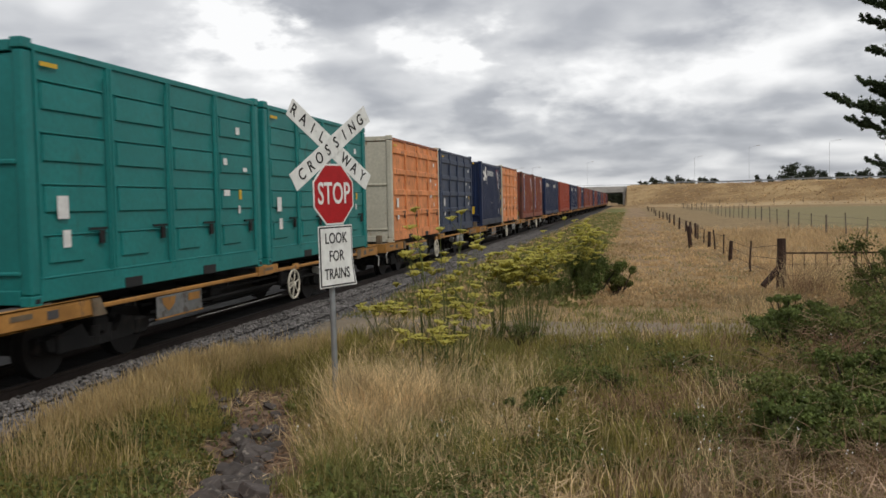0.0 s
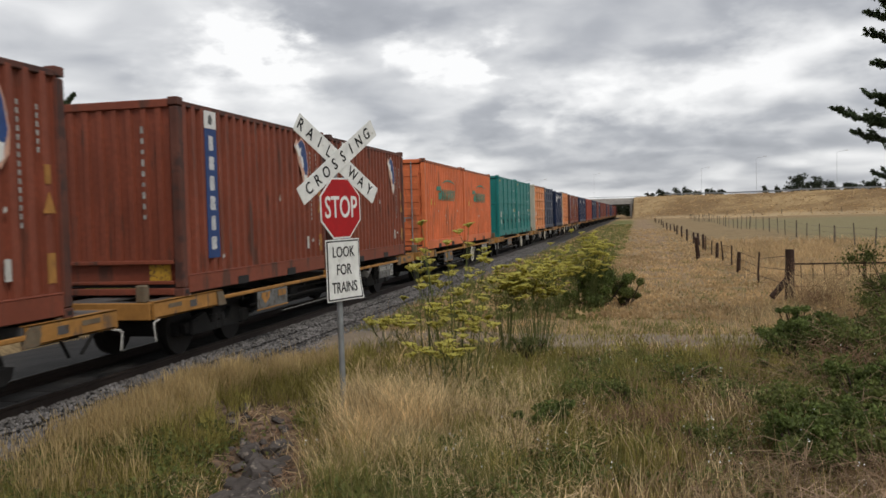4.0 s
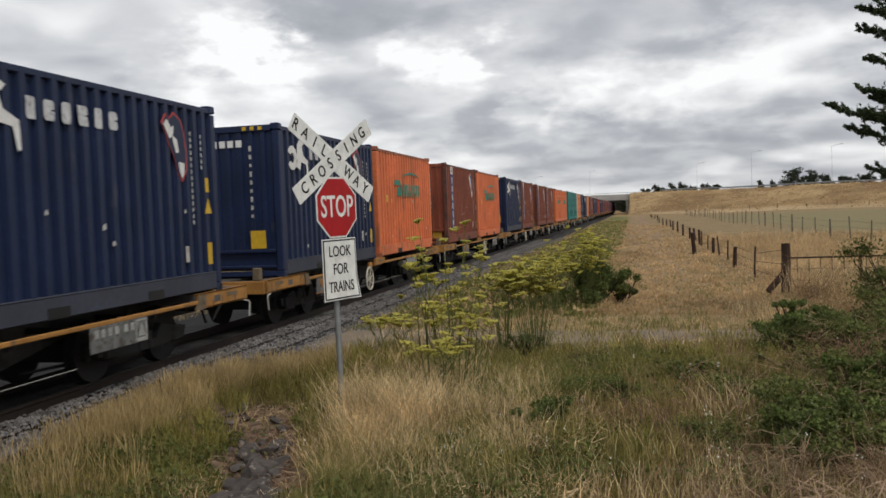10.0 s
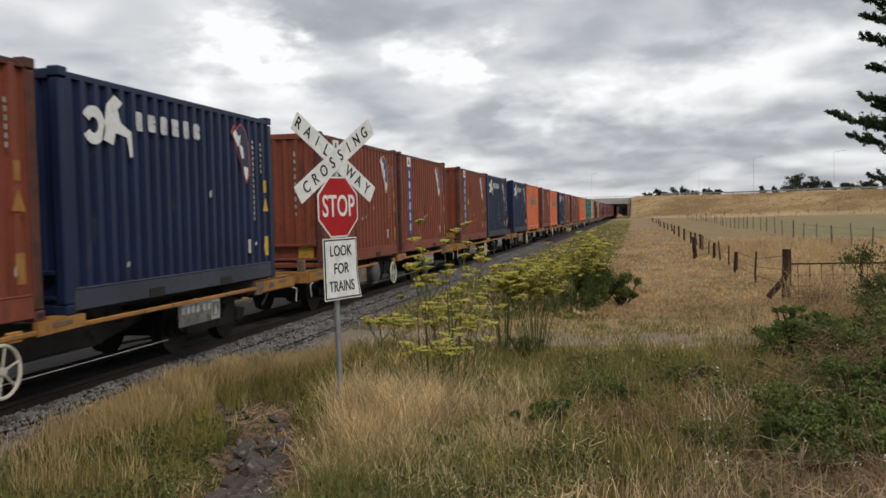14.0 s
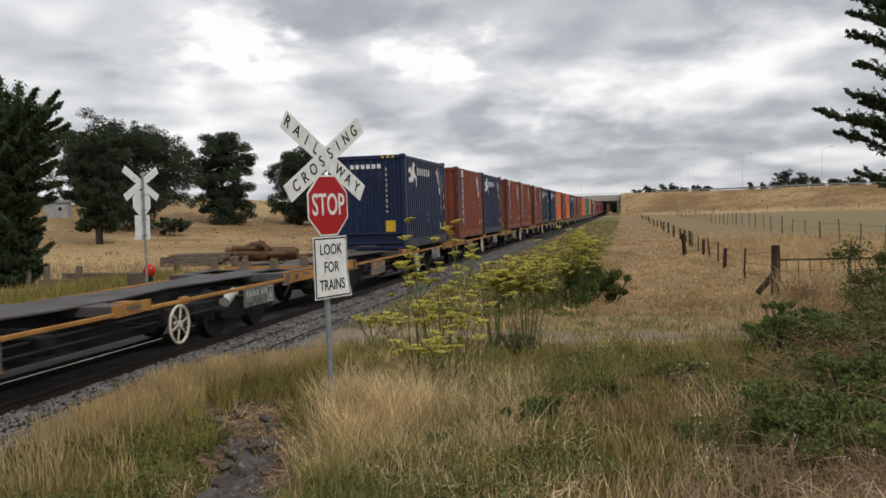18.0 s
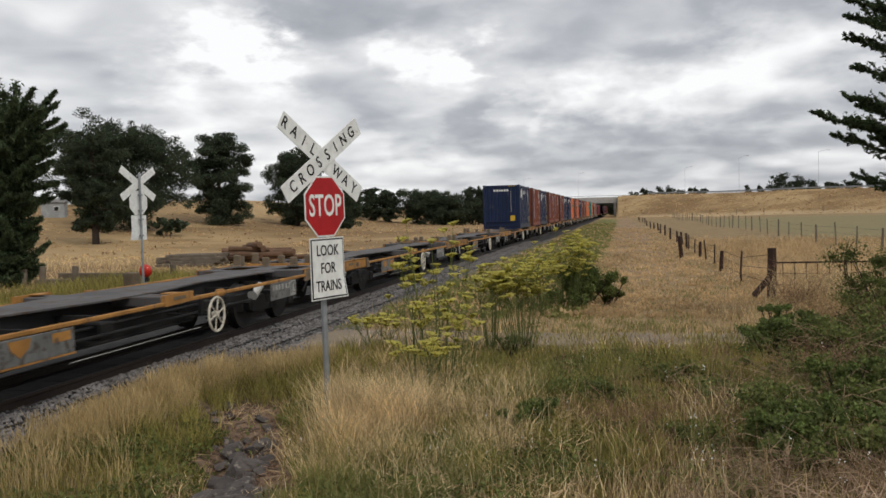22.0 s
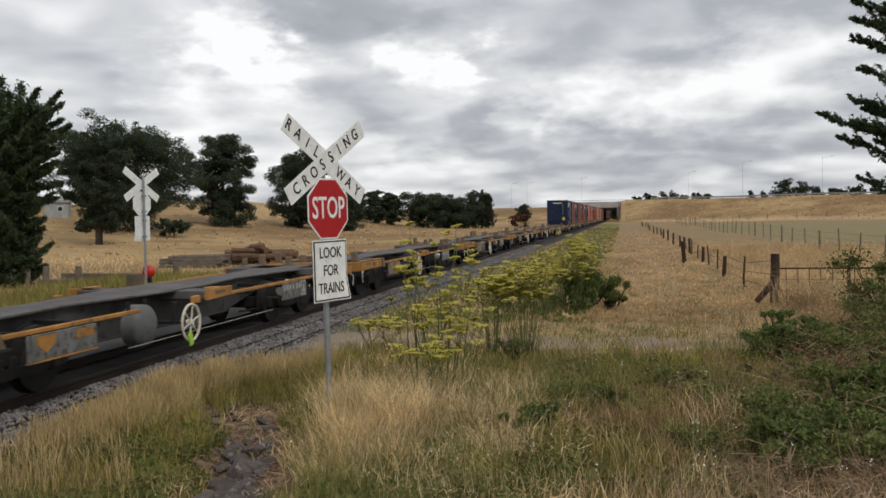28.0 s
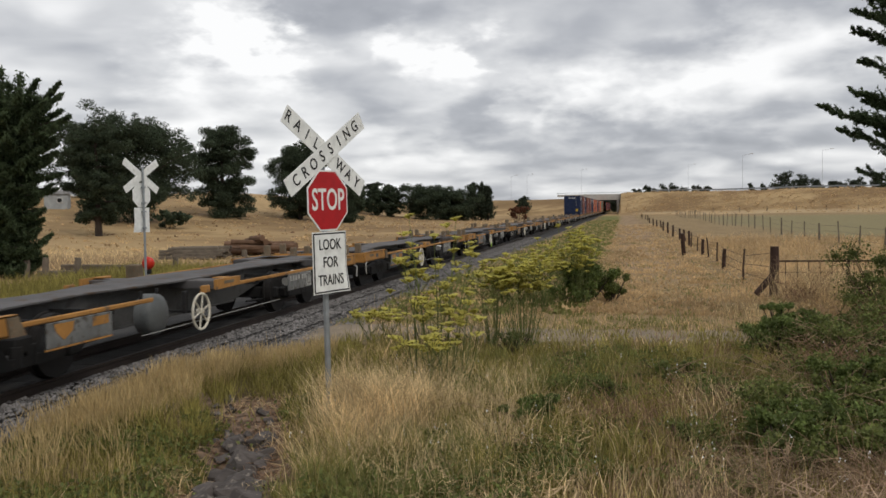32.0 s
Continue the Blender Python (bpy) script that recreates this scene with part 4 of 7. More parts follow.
def door_end(c, paint, sy):
    hx, hy = CW / 2, CL / 2
    Build().box((0, sy * (hy - 0.05), CH - 0.07), (CW - 0.32, 0.08, 0.12), ch=0.01).done("door_header", paint, c)
    Build().box((0, sy * (hy - 0.05), 0.08), (CW - 0.32, 0.08, 0.12), ch=0.01).done("door_sill", paint, c)
    for sx in (-1, 1):
        d = Build().box((sx * 0.535, sy * (hy - 0.08), CH / 2), (1.05, 0.04, CH - 0.32), ch=0.01)
        for k in range(6):
            d.box((sx * 0.535, sy * (hy - 0.055), 0.42 + 0.41 * k), (0.92, 0.03, 0.24), ch=0.02)
        d = d.done("door", paint, c)
        for x in (0.25, 0.78):
            Build().cyl((sx * x, sy * (hy - 0.02), 0.08), (sx * x, sy * (hy - 0.02), CH - 0.08), 0.02, n=8).done("locking_bar", "galv", d)
        Build().box((sx * 0.5, sy * (hy - 0.015), 1.05), (0.5, 0.02, 0.03)).box((sx * 0.5, sy * (hy - 0.02), 1.0), (0.12, 0.02, 0.14)).done("handle", "galv", d)
        h = Build()
        for z in (0.35, 1.05, 1.8, 2.5):
            h.box((sx * 1.07, sy * (hy - 0.045), z), (0.08, 0.04, 0.14), ch=0.01)
        done_each(h, "hinge", paint, d)


SIDE = CW / 2 + 0.004


def scuffs(c, seed, n=7, col="white"):
    r = random.Random(seed)
    b = Build()
    for i in range(n):
        y, z = r.uniform(-2.8, 2.8), r.uniform(0.35, 1.5)
        a, q = r.uniform(0.03, 0.09), r.uniform(0.05, 0.14)
        b.prism([(y, z), (y + a, z + q * 0.3), (y + a * 0.8, z + q), (y + a * 0.1, z + q * 0.7)], 0, SIDE - 0.002, SIDE + 0.002)
    done_each(b, "scuff_mark", col, c)


def box_marks(c, kind, seed):
    """Painted marks on both long sides, as plain shapes."""
    if kind == "brown":
        st = Build().box((SIDE, -2.05, 1.52), (0.006, 0.38, 2.0)).done("blue_strip", "blue_mark", c)
        Build().box((SIDE, -2.05, 2.66), (0.006, 0.38, 0.27)).done("white_emblem", "white", c)
        Build().prism([(-2.12, 2.60), (-2.02, 2.58), (-1.98, 2.66), (-2.04, 2.75), (-2.10, 2.72)], 0, SIDE + 0.003, SIDE + 0.006).done("emblem_device", "tank_grey", c)
        b = Build()
        for k in range(6):
            z = 2.3 - 0.31 * k
            b.add(*letter_block(SIDE + 0.005, -2.05, z, k, 1.15))
        done_each(b, "strip_mark", "chalk", st)
    if kind == "navy":
        curl = []
        for i in range(15):
            t = 0.5 + 5.2 * i / 14
            curl.append((-2.38 - 0.24 * math.cos(t), 2.28 + 0.24 * math.sin(t)))
        curl += [(-2.38 - 0.10 * math.cos(0.5 + 5.2 * i / 14), 2.28 + 0.10 * math.sin(0.5 + 5.2 * i / 14)) for i in range(14, -1, -1)]
        e = Build().prism(curl, 0, SIDE - 0.003, SIDE + 0.003)
        e.prism([(-2.22, 2.12), (-1.98, 2.06), (-1.92, 2.22), (-1.66, 2.18), (-1.60, 1.92), (-1.54, 1.94), (-1.56, 2.26), (-1.80, 2.36), (-1.86, 2.52), (-1.74, 2.62), (-1.92, 2.70), (-2.10, 2.56), (-2.14, 2.36)], 0, SIDE - 0.003, SIDE + 0.003)
        e.done("white_emblem", "white", c)
        b = Build()
        for k in range(6):
            b.add(*letter_block(SIDE, -1.36 + 0.315 * k, 2.42, k, 1.3))
        done_each(b, "name_mark", "chalk", c)
    if kind in ("brown", "navy"):
        rag = [(1.38, 2.52), (1.50, 2.66), (1.60, 2.60), (1.74, 2.70), (1.94, 2.60), (2.02, 2.42), (2.08, 2.10), (2.06, 1.86), (1.92, 1.68), (1.80, 1.80), (1.72, 2.02), (1.58, 2.20), (1.50, 2.38)]
        Build().prism(rag, 0, SIDE - 0.006, SIDE - 0.001).done("shield_edge", "peach_mark" if kind == "brown" else "red_mark", c)
        inner = [(1.74 + (y - 1.74) * 0.90, 2.22 + (z - 2.22) * 0.93) for y, z in rag]
        sh = Build().prism([(1.56, 2.56), (1.74, 2.66), (1.92, 2.57), (1.99, 2.40), (2.05, 2.10), (1.98, 1.90), (1.84, 2.08), (1.70, 2.28)] if kind == "brown" else inner, 0, SIDE - 0.003, SIDE + 0.003).done("shield_mark", "blue_mark" if kind == "brown" else "navy", c)
        for pts in ([(1.44, 2.50), (1.54, 2.58), (1.64, 2.46), (1.72, 2.50), (1.70, 2.38), (1.60, 2.30)], [(1.66, 2.36), (1.80, 2.30), (1.84, 2.12), (1.76, 2.10), (1.70, 2.22)], [(1.82, 1.98), (1.98, 1.96), (1.96, 1.80), (1.90, 1.74), (1.84, 1.84)]):
            Build().prism(pts, 0, SIDE + 0.003, SIDE + 0.007).done("shield_band", "white", sh)
        for y, z0, n in ((2.20, 2.42, 15), (2.52, 2.40, 6)):
            b = Build()
            for k in range(n):
                b.box((SIDE - 0.002, y, z0 - 0.095 * k), (0.005, 0.035, 0.06))
            tagged(b.done("serial_bars", "pale" if kind == "navy" else "pale_worn", c), kind="stuff")
        Build().box((SIDE, 2.66, 1.66), (0.005, 0.10, 0.22)).done("yellow_label", "yellow_mark" if kind == "navy" else "ochre", c)
        Build().prism([(2.56, 1.22), (2.78, 1.22), (2.67, 1.46)], 0, SIDE - 0.003, SIDE + 0.003).done("yellow_triangle", "yellow_mark" if kind == "navy" else "ochre", c)
        Build().box((SIDE + 0.002, 2.66, 0.60), (0.005, 0.14, 0.34)).done("yellow_label", "yellow_mark" if kind == "navy" else "ochre", c)
        Build().box((SIDE, 1.96, 0.62), (0.005, 0.10, 0.24)).done("white_label", "pale", c)
    if kind == "brown" and seed == 0:
        Build().prism([(-1.46, 1.50), (-1.26, 1.50), (-1.33, 1.72), (-1.38, 1.72)], 0, SIDE - 0.003, SIDE + 0.003).done("yellow_triangle", "yellow_mark", c)
    if kind == "orange":
        arc = [(-0.55 + 2.1 * i / 14, 2.14 + 0.20 * math.sin(math.pi * (0.10 + 0.78 * i / 14))) for i in range(15)]
        inn = [(y, z - 0.012 - 0.05 * math.sin(math.pi * i / 14)) for i, (y, z) in enumerate(arc)]
        Build().prism(arc + inn[::-1], 0, SIDE - 0.003, SIDE + 0.003).done("green_arc", "green_mark", c)
        b = Build()
        b.prism([(-1.42, 1.94), (-0.78, 1.94), (-0.74, 2.08), (-1.36, 2.08)], 0, SIDE - 0.003, SIDE + 0.003).prism([(-1.16, 1.64), (-0.86, 1.64), (-0.80, 1.88), (-1.10, 1.88)], 0, SIDE - 0.003, SIDE + 0.003)
        for k in range(8):
            y, a, h = -0.70 + 0.30 * k, 0.125 * (1, 0.8, 0.95, 0.7)[k % 4], 0.19 * (1, 0.9, 1.05, 0.95)[(k + 1) % 4]
            pts = [(y - a, 1.80 - h), (y + a * 0.3, 1.80 - h), (y + a * 0.4, 1.76), (y + a, 1.80 - h * 0.6), (y + a, 1.80 + h * 0.5), (y + a * 0.5, 1.80 + h), (y - a * 0.8, 1.80 + h), (y - a * 0.5, 1.84)]
            b.prism([(p + 0.22 * (z - 1.8), z) for p, z in pts], 0, SIDE - 0.003, SIDE + 0.003)
        done_each(b, "green_mark", "green_mark", c)
        Build().box((SIDE, -2.2, 1.55), (0.005, 0.12, 0.20)).done("yellow_label", "yellow_mark", c)
        Build().box((SIDE, -1.75, 1.5), (0.005, 0.07, 0.08)).done("yellow_label", "yellow_mark", c)
    scuffs(c, seed, 4, "pale")


def letter_block(x, y, z, k, s=1.0):
    """One plain worn bar the size of a letter, its corners rubbed off and one side nicked."""
    a, h = 0.072 * s * (0.8, 1.0, 0.9, 1.0)[k % 4], 0.098 * s * (1.0, 0.92, 1.0, 0.96)[k % 4]
    c, d = 0.35 * a, 0.2 * a * (k % 3)
    pts = [(y - a + c, z - h), (y + a - d, z - h), (y + a, z - h + c), (y + a, z - 0.1 * h), (y + a * (0.2 if k % 2 else 0.8), z), (y + a, z + 0.15 * h), (y + a, z + h - c), (y + a - c, z + h), (y - a + d, z + h), (y - a, z + h - c), (y - a, z - h + c)]
    t = Build().prism(pts, 0, x - 0.002, x + 0.002)
    return t.v, t.f


def far_container(c, kind, paint):
    """The same box in fewer parts, for the head of the train, which stays far off."""
    hx, hy = CW / 2, CL / 2
    f = Build()
    for sx in (-1, 1):
        for sy in (-1, 1):
            f.box((sx * (hx - 0.07), sy * (hy - 0.08), CH / 2), (0.14, 0.16, CH), ch=0.02)
        f.box((sx * (hx - 0.03), 0, 0.165), (0.06, CL - 0.34, 0.25), ch=0.01).box((sx * (hx - 0.04), 0, CH - 0.06), (0.07, CL - 0.34, 0.08), ch=0.01)
        corrugated("side_wall", CL - 0.30, 0.28, CH - 0.08, 0.275, 0.042, paint, c, (sx * (hx - 0.004), 0, 0), 0 if sx > 0 else 180)
        corrugated("end_wall", CW - 0.28, 0.2, CH - 0.05, 0.24, 0.04, paint, c, (0, sx * (hy - 0.03), 0), 90 * sx)
    f.done("frame", paint, c)
    Build().box((0, 0, CH - 0.06), (CW - 0.1, CL - 0.1, 0.03)).done("roof", paint, c)
    Build().box((0, 0, 0.16), (CW - 0.1, CL - 0.1, 0.06)).done("base", "under", c)
    if kind == "brown":
        Build().box((SIDE, -2.05, 1.7), (0.006, 0.40, 2.2)).done("blue_strip", "blue_mark", c)
    if kind == "navy":
        Build().box((SIDE, -1.2, 2.35), (0.006, 2.2, 0.28)).done("name_mark", "pale_worn", c)
    return c


def container_kind(kind, seed=0, far=False):
    paint = {"brown": "brown", "red": "rust_red", "navy": "navy", "orange": "orange", "orange_doors": "orange", "teal": "teal", "ribbed_orange": "pale_orange", "ribbed_navy": "slate_navy"}[kind]
    words = {"brown": "brown-red corrugated container with a blue strip", "red": "plain red corrugated container", "navy": "navy corrugated container with white marks",
             "orange": "orange corrugated container with a green arc", "orange_doors": "orange corrugated container with closed end doors", "teal": "teal side-door container with recessed panels",
             "ribbed_orange": "orange panelled side-door container, cream ends", "ribbed_navy": "navy panelled side-door container"}[kind]
    c = thing("shipping_container", words + " on a wagon", "container", "containers on the train")
    side_doors = kind in ("teal", "ribbed_orange", "ribbed_navy")
    if far:
        return far_container(c, kind, paint)
    frame_parts(c, paint, "cream" if kind == "ribbed_orange" else None)
    if not side_doors:
        for sx in (-1, 1):
            corrugated("side_wall", CL - 0.30, 0.28, CH - 0.08, 0.275, 0.058, paint, c, (sx * (CW / 2 - 0.004), 0, 0), 0 if sx > 0 else 180)
        door_end(c, paint, -1) if kind == "orange_doors" else end_wall(c, paint, -1)
        end_wall(c, paint, 1) if kind == "orange_doors" else door_end(c, paint, 1)
        box_marks(c, "orange" if kind == "orange_doors" else kind, seed)
        if kind in ("navy", "brown"):
            b = Build()
            for k in range(6):
                b.box((-0.45 + 0.17 * k, -CL / 2 + 0.02, 2.55), (0.12, 0.005, 0.13))
            done_each(b, "name_mark", "white", c) if kind == "navy" else None
    else:
        end_wall(c, "cream" if kind == "ribbed_orange" else paint, -1, True)
        end_wall(c, "cream" if kind == "ribbed_orange" else paint, 1, True)
        w = (CL - 0.34) / 4
        for sx in (-1, 1):
            for i in range(4):
                y = -CL / 2 + 0.17 + w * (i + 0.5)
                d = Build().box((sx * (CW / 2 - 0.05), y, CH / 2 + 0.05), (0.04, w - 0.03, CH - 0.28), ch=0.008)
                for k in range(4):
                    z = 0.60 + 0.57 * k
                    wide = w - 0.30 if k else w * 0.44
                    if kind == "teal":
                        d.box((sx * (CW / 2 - 0.022), y - 0.02 - (0 if k else w * 0.15), z), (0.035, wide, 0.30), ch=0.014)
                        d.box((sx * (CW / 2 - 0.012), y - 0.02, z + 0.17), (0.03, w - 0.24, 0.018), ch=0.006)
                    else:
                        d.box((sx * (CW / 2 - 0.012), y, z + 0.20), (0.05, w - 0.10, 0.17), ch=0.03)
                for e in (-1, 1):
                    d.box((sx * (CW / 2 - 0.015), y + e * (w / 2 - 0.035), CH / 2 + 0.05), (0.04, 0.04, CH - 0.30), ch=0.008)
                d = d.done("side_door", paint, c)
                Build().cyl((sx * (CW / 2 + 0.005), y + w * 0.42, 0.3), (sx * (CW / 2 + 0.005), y + w * 0.42, CH - 0.25), 0.016, n=6).done("locking_bar", paint, d)
                Build().box((sx * (CW / 2 + 0.008), y + w * 0.25, 0.82), (0.02, 0.36, 0.03)).box((sx * (CW / 2 + 0.008), y + w * 0.3, 0.72), (0.02, 0.10, 0.16)).done("latch", "under", d)
            # near-black sheet behind the doors stands in for shade in their gaps
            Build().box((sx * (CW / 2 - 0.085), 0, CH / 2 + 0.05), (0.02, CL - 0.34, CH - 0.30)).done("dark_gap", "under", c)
            Build().box((sx * (CW / 2 - 0.03), 0, 0.235), (0.05, CL - 0.36, 0.07), ch=0.012).done("sill_rail", "under" if kind != "teal" else paint, c)
        r = random.Random(seed + 3)
        lb = Build()
        for k in range(5):
            lb.box((SIDE + 0.004, 1.5 + r.uniform(-0.1, 1.1), r.uniform(0.9, 2.5)), (0.005, r.uniform(0.07, 0.2), r.uniform(0.05, 0.14)))
        done_each(lb.box((SIDE + 0.004, -2.45, 1.08), (0.005, 0.20, 0.26)).box((SIDE + 0.004, -2.4, 0.72), (0.005, 0.14, 0.20)), "paper_label", "white", c)
        Build().box((SIDE + 0.004, 2.2, 1.25), (0.005, 0.1, 0.16)).box((SIDE + 0.004, -2.6, 2.66), (0.005, 0.3, 0.05)).done("yellow_label", "yellow_mark", c)
    if side_doors:
        # this kind stands a little taller and longer over its hinges
        for ob in c.children_recursive:
            ob.data.transform(Matrix.Diagonal((1.0, 1.025, 1.025, 1.0)))
    return c


# order of the train: wagon number -> (kind of wagon, front box, rear box)
LOADS = {0: ("teal", "teal"), 1: ("orange", "orange_doors"), 2: ("brown", "brown"), 3: ("brown", "navy"), 4: ("orange", "brown"), 5: ("orange", "navy"),
         6: ("navy", "brown"), 7: ("brown", "brown"), 8: ("navy", "brown"), 9: ("navy", None), -1: ("ribbed_navy", "ribbed_orange"), -2: ("ribbed_orange", "navy"),
         -3: ("brown", "brown"), -4: ("navy", "navy"), -5: ("red", "red")}
FAR_LOADS = [("navy", "navy"), ("navy", "brown"), ("brown", "navy"), ("brown", "brown"), ("brown", "brown"), ("navy", "brown")]
PITCH = 15.065
made, TRAIN, WHEELS = {}, [], []


def stock(key, maker):
    """The first of a kind is built; the others are copies of it."""
    if key in made:
        return copy_thing(made[key], Matrix())
    made[key] = maker()
    return made[key]


for wn in range(-16, 20):
    fr, re = LOADS.get(wn, (None, None) if wn > 9 else FAR_LOADS[wn % 6])
    kind = "C" if wn in (6, 8, 14, 16, -4) else "B" if wn in (5, 7, 13, 15, 17, 19, -1) else "A"
    empty = fr is None
    far = wn <= -4
    wagon = stock(("wagon", kind, empty, far), lambda: wagon_kind(kind, empty, far))
    TRAIN.append((wagon, -PITCH * wn - 6.17, 0.0))
    WHEELS += [(o, -PITCH * wn - 6.17) for o in wagon.children if o.name.startswith("wheelset")]
    if wn == 15:
        Build().box((1.30, -1.05, 0.30), (0.03, 0.12, 0.20), ch=0.012, turn=Matrix.Rotation(0.3, 3, "X")).done("rag", "glove", wagon, "lime green rag tied to the brake wheel")
    for box_kind, dy in ((fr, 3.23), (re, -3.22)):
        if box_kind:
            variant = wn % 3 if box_kind in ("brown", "navy", "orange") and not far else 0
            TRAIN.append((stock((box_kind, variant, far), lambda: container_kind(box_kind, variant * 11, far)), -PITCH * wn - 6.17 + dy, 0.985))


def run(t):
    """How far the train has come."""
    return 20.97 + 8.3433 * t - 0.011575 * t * t - 0.0000121 * t ** 3


# ---- level crossing signs ----
def plate_pts(kind, s):
    if kind == "oct":
        return [(s / 2 / math.cos(math.pi / 8) * math.cos(math.pi / 8 + k * math.pi / 4), s / 2 / math.cos(math.pi / 8) * math.sin(math.pi / 8 + k * math.pi / 4)) for k in range(8)]
    w, h, r = s
    out = []
    for cx, cz, a0 in ((w / 2 - r, h / 2 - r, 0), (-w / 2 + r, h / 2 - r, 90), (-w / 2 + r, -h / 2 + r, 180), (w / 2 - r, -h / 2 + r, 270)):
        out += [(cx + r * math.cos(radians(a0 + k * 30)), cz + r * math.sin(radians(a0 + k * 30))) for k in range(4)]
    return out


def face(pts, y0, y1, m=None):
    """A plate in the xz plane, facing -y, between y0 and y1."""
    n = len(pts)
    b = Build().add([(x, y, z) for y in (y0, y1) for x, z in pts], [(i, (i + 1) % n, n + (i + 1) % n, n + i) for i in range(n)] + [tuple(range(n)), tuple(range(2 * n - 1, n - 1, -1))])
    return b.moved(m) if m is not None else b


def crossing_sign(m, name_label, lean=0.0, post_top=2.75, size=1.0):
    s = thing("crossing_sign", name_label, "road sign", "level crossing signs", m=m @ pose(0, 0, 0, 0, lean, 0) @ Matrix.Scale(size, 4))
    Build().cyl((0, 0.05, -1.0), (0, 0.05, post_top), 0.030, n=12).cyl((0, 0.05, post_top), (0, 0.05, post_top + 0.01), 0.032, n=12).done("post", "galv", s, smooth=True)
    # crossbuck: two long blades, the second bolted over the first
    zc = 2.63
    for k, (a, texts) in enumerate(((-32, (("RAIL", -0.385), ("WAY", 0.40))), (32, (("CROSSING", 0.0),)))):
        tilt = pose(0, -0.012 * k, zc, 0, -a, 0)
        blade = face(plate_pts("r", (1.34, 0.185, 0.012)), -0.003, 0.003, tilt).done("crossbuck_blade", "sign_white", s)
        for text, dx in texts:
            if text == "CROSSING":
                for i, ch in enumerate(text):
                    word(ch, 0.160, "black", blade, tilt @ pose(-0.525 + i * 0.150, -0.006, 0), 0.84, 0.001, "letter")
            else:
                n = len(text)
                for i, ch in enumerate(text):
                    word(ch, 0.160, "black", blade, tilt @ pose(dx + (i - (n - 1) / 2) * 0.150, -0.006, 0), 0.84, 0.001, "letter")
    st = face(plate_pts("oct", 0.60), -0.016, -0.010, pose(0, 0, 2.16)).done("stop_plate", "sign_white", s, "red octagonal stop plate")
    face(plate_pts("oct", 0.565), -0.019, -0.0165, pose(0, 0, 2.16)).done("red_face", "sign_red", st)
    word("STOP", 0.300, "sign_white", st, pose(0, -0.021, 2.16), 0.68, 0.004)
    # lower plate with a bent corner
    w, h = 0.51, 0.61
    zc = 1.548

    def bend(x, z):
        k = max(0.0, (x - 0.10) / 0.15) * max(0.0, (-z - 0.04) / 0.26)
        return -0.02 - 0.035 * min(k, 1.1) ** 1.3, 0.006 * min(k, 1.1)

    def bent(hw, hh, lift, nx=10, nz=12):
        vs = []
        for side in (0, 1):
            for j in range(nz + 1):
                for i in range(nx + 1):
                    x, z = -hw + 2 * hw * i / nx, -hh + 2 * hh * j / nz
                    y, dx = bend(x, z)
                    vs.append((x + dx, y - lift + 0.003 * side, zc + z + 0.2 * dx))
        q, n1 = nx + 1, (nx + 1) * (nz + 1)
        fs = [(j * q + i, j * q + i + 1, (j + 1) * q + i + 1, (j + 1) * q + i) for j in range(nz) for i in range(nx)]
        fs += [tuple(n1 + a for a in reversed(f)) for f in list(fs)]
        rim = [i for i in range(q)] + [j * q + nx for j in range(1, nz + 1)] + [nz * q + i for i in range(nx - 1, -1, -1)] + [j * q for j in range(nz - 1, 0, -1)]
        fs += [(rim[i], rim[(i + 1) % len(rim)], n1 + rim[(i + 1) % len(rim)], n1 + rim[i]) for i in range(len(rim))]
        return Build().add(vs, fs)

    lp = bent(w / 2, h / 2, 0).done("notice_plate", "sign_white", s, "white notice plate with a bent lower corner", smooth=True)
    bent(w / 2 - 0.012, h / 2 - 0.012, 0.004).done("black_border", "black", lp, smooth=True)
    bent(w / 2 - 0.026, h / 2 - 0.026, 0.008).done("white_face", "sign_white", lp, smooth=True)
    for text, z in (("LOOK", 0.175), ("FOR", 0.0), ("TRAINS", -0.175)):
        ob = word(text, 0.150, "black", lp, pose(-0.005, 0, z), 0.80 if text != "TRAINS" else 0.74, 0.001)
        for v in ob.data.vertices:
            y, dx = bend(v.co.x, v.co.z)
            v.co.y += y - 0.0105
            v.co.x += dx
            v.co.z += zc
    for z in (2.35, 1.97, 1.75, 1.35):
        Build().box((0, 0.05, z), (0.11, 0.075, 0.04), ch=0.008).cyl((0, -0.005, z), (0, 0.02, z), 0.012, n=8).done("clamp", "galv", s)
    return s


crossing_sign(pose(4.82, 8.29, 0.0, 0, 0, 68.5), "white crossbuck over a red stop plate on a steel post", lean=-0.8)
crossing_sign(pose(-3.97, 19.72, 0.37, 0, 0, 77.5 + 180), "crossbuck and stop plate seen from their bare grey backs", post_top=2.85)

lamp = thing("warning_reflector", "red domed reflector on a short steel stake beside the line", "reflector", m=pose(-4.02, 20.0, 0))
Build().cyl((0, 0, -0.2), (0, 0, 0.72), 0.03, n=8).done("stake", "galv", lamp)
Build().ball((0, 0, 0.83), 0.165, 18, 12, (1, 0.75, 1)).done("red_dome", "red_lens", lamp, smooth=True)
Build().box((0, 0, 0.62), (0.14, 0.1, 0.12), ch=0.02).done("bracket", "under", lamp)
blk = thing("marker_block", "weathered brown timber marker block beyond the rails", "block", m=pose(-4.95, 20.9, 0))
Build().box((0, 0, 0.36), (0.36, 0.32, 0.76), ch=0.03).done("block", "stanchion", blk)

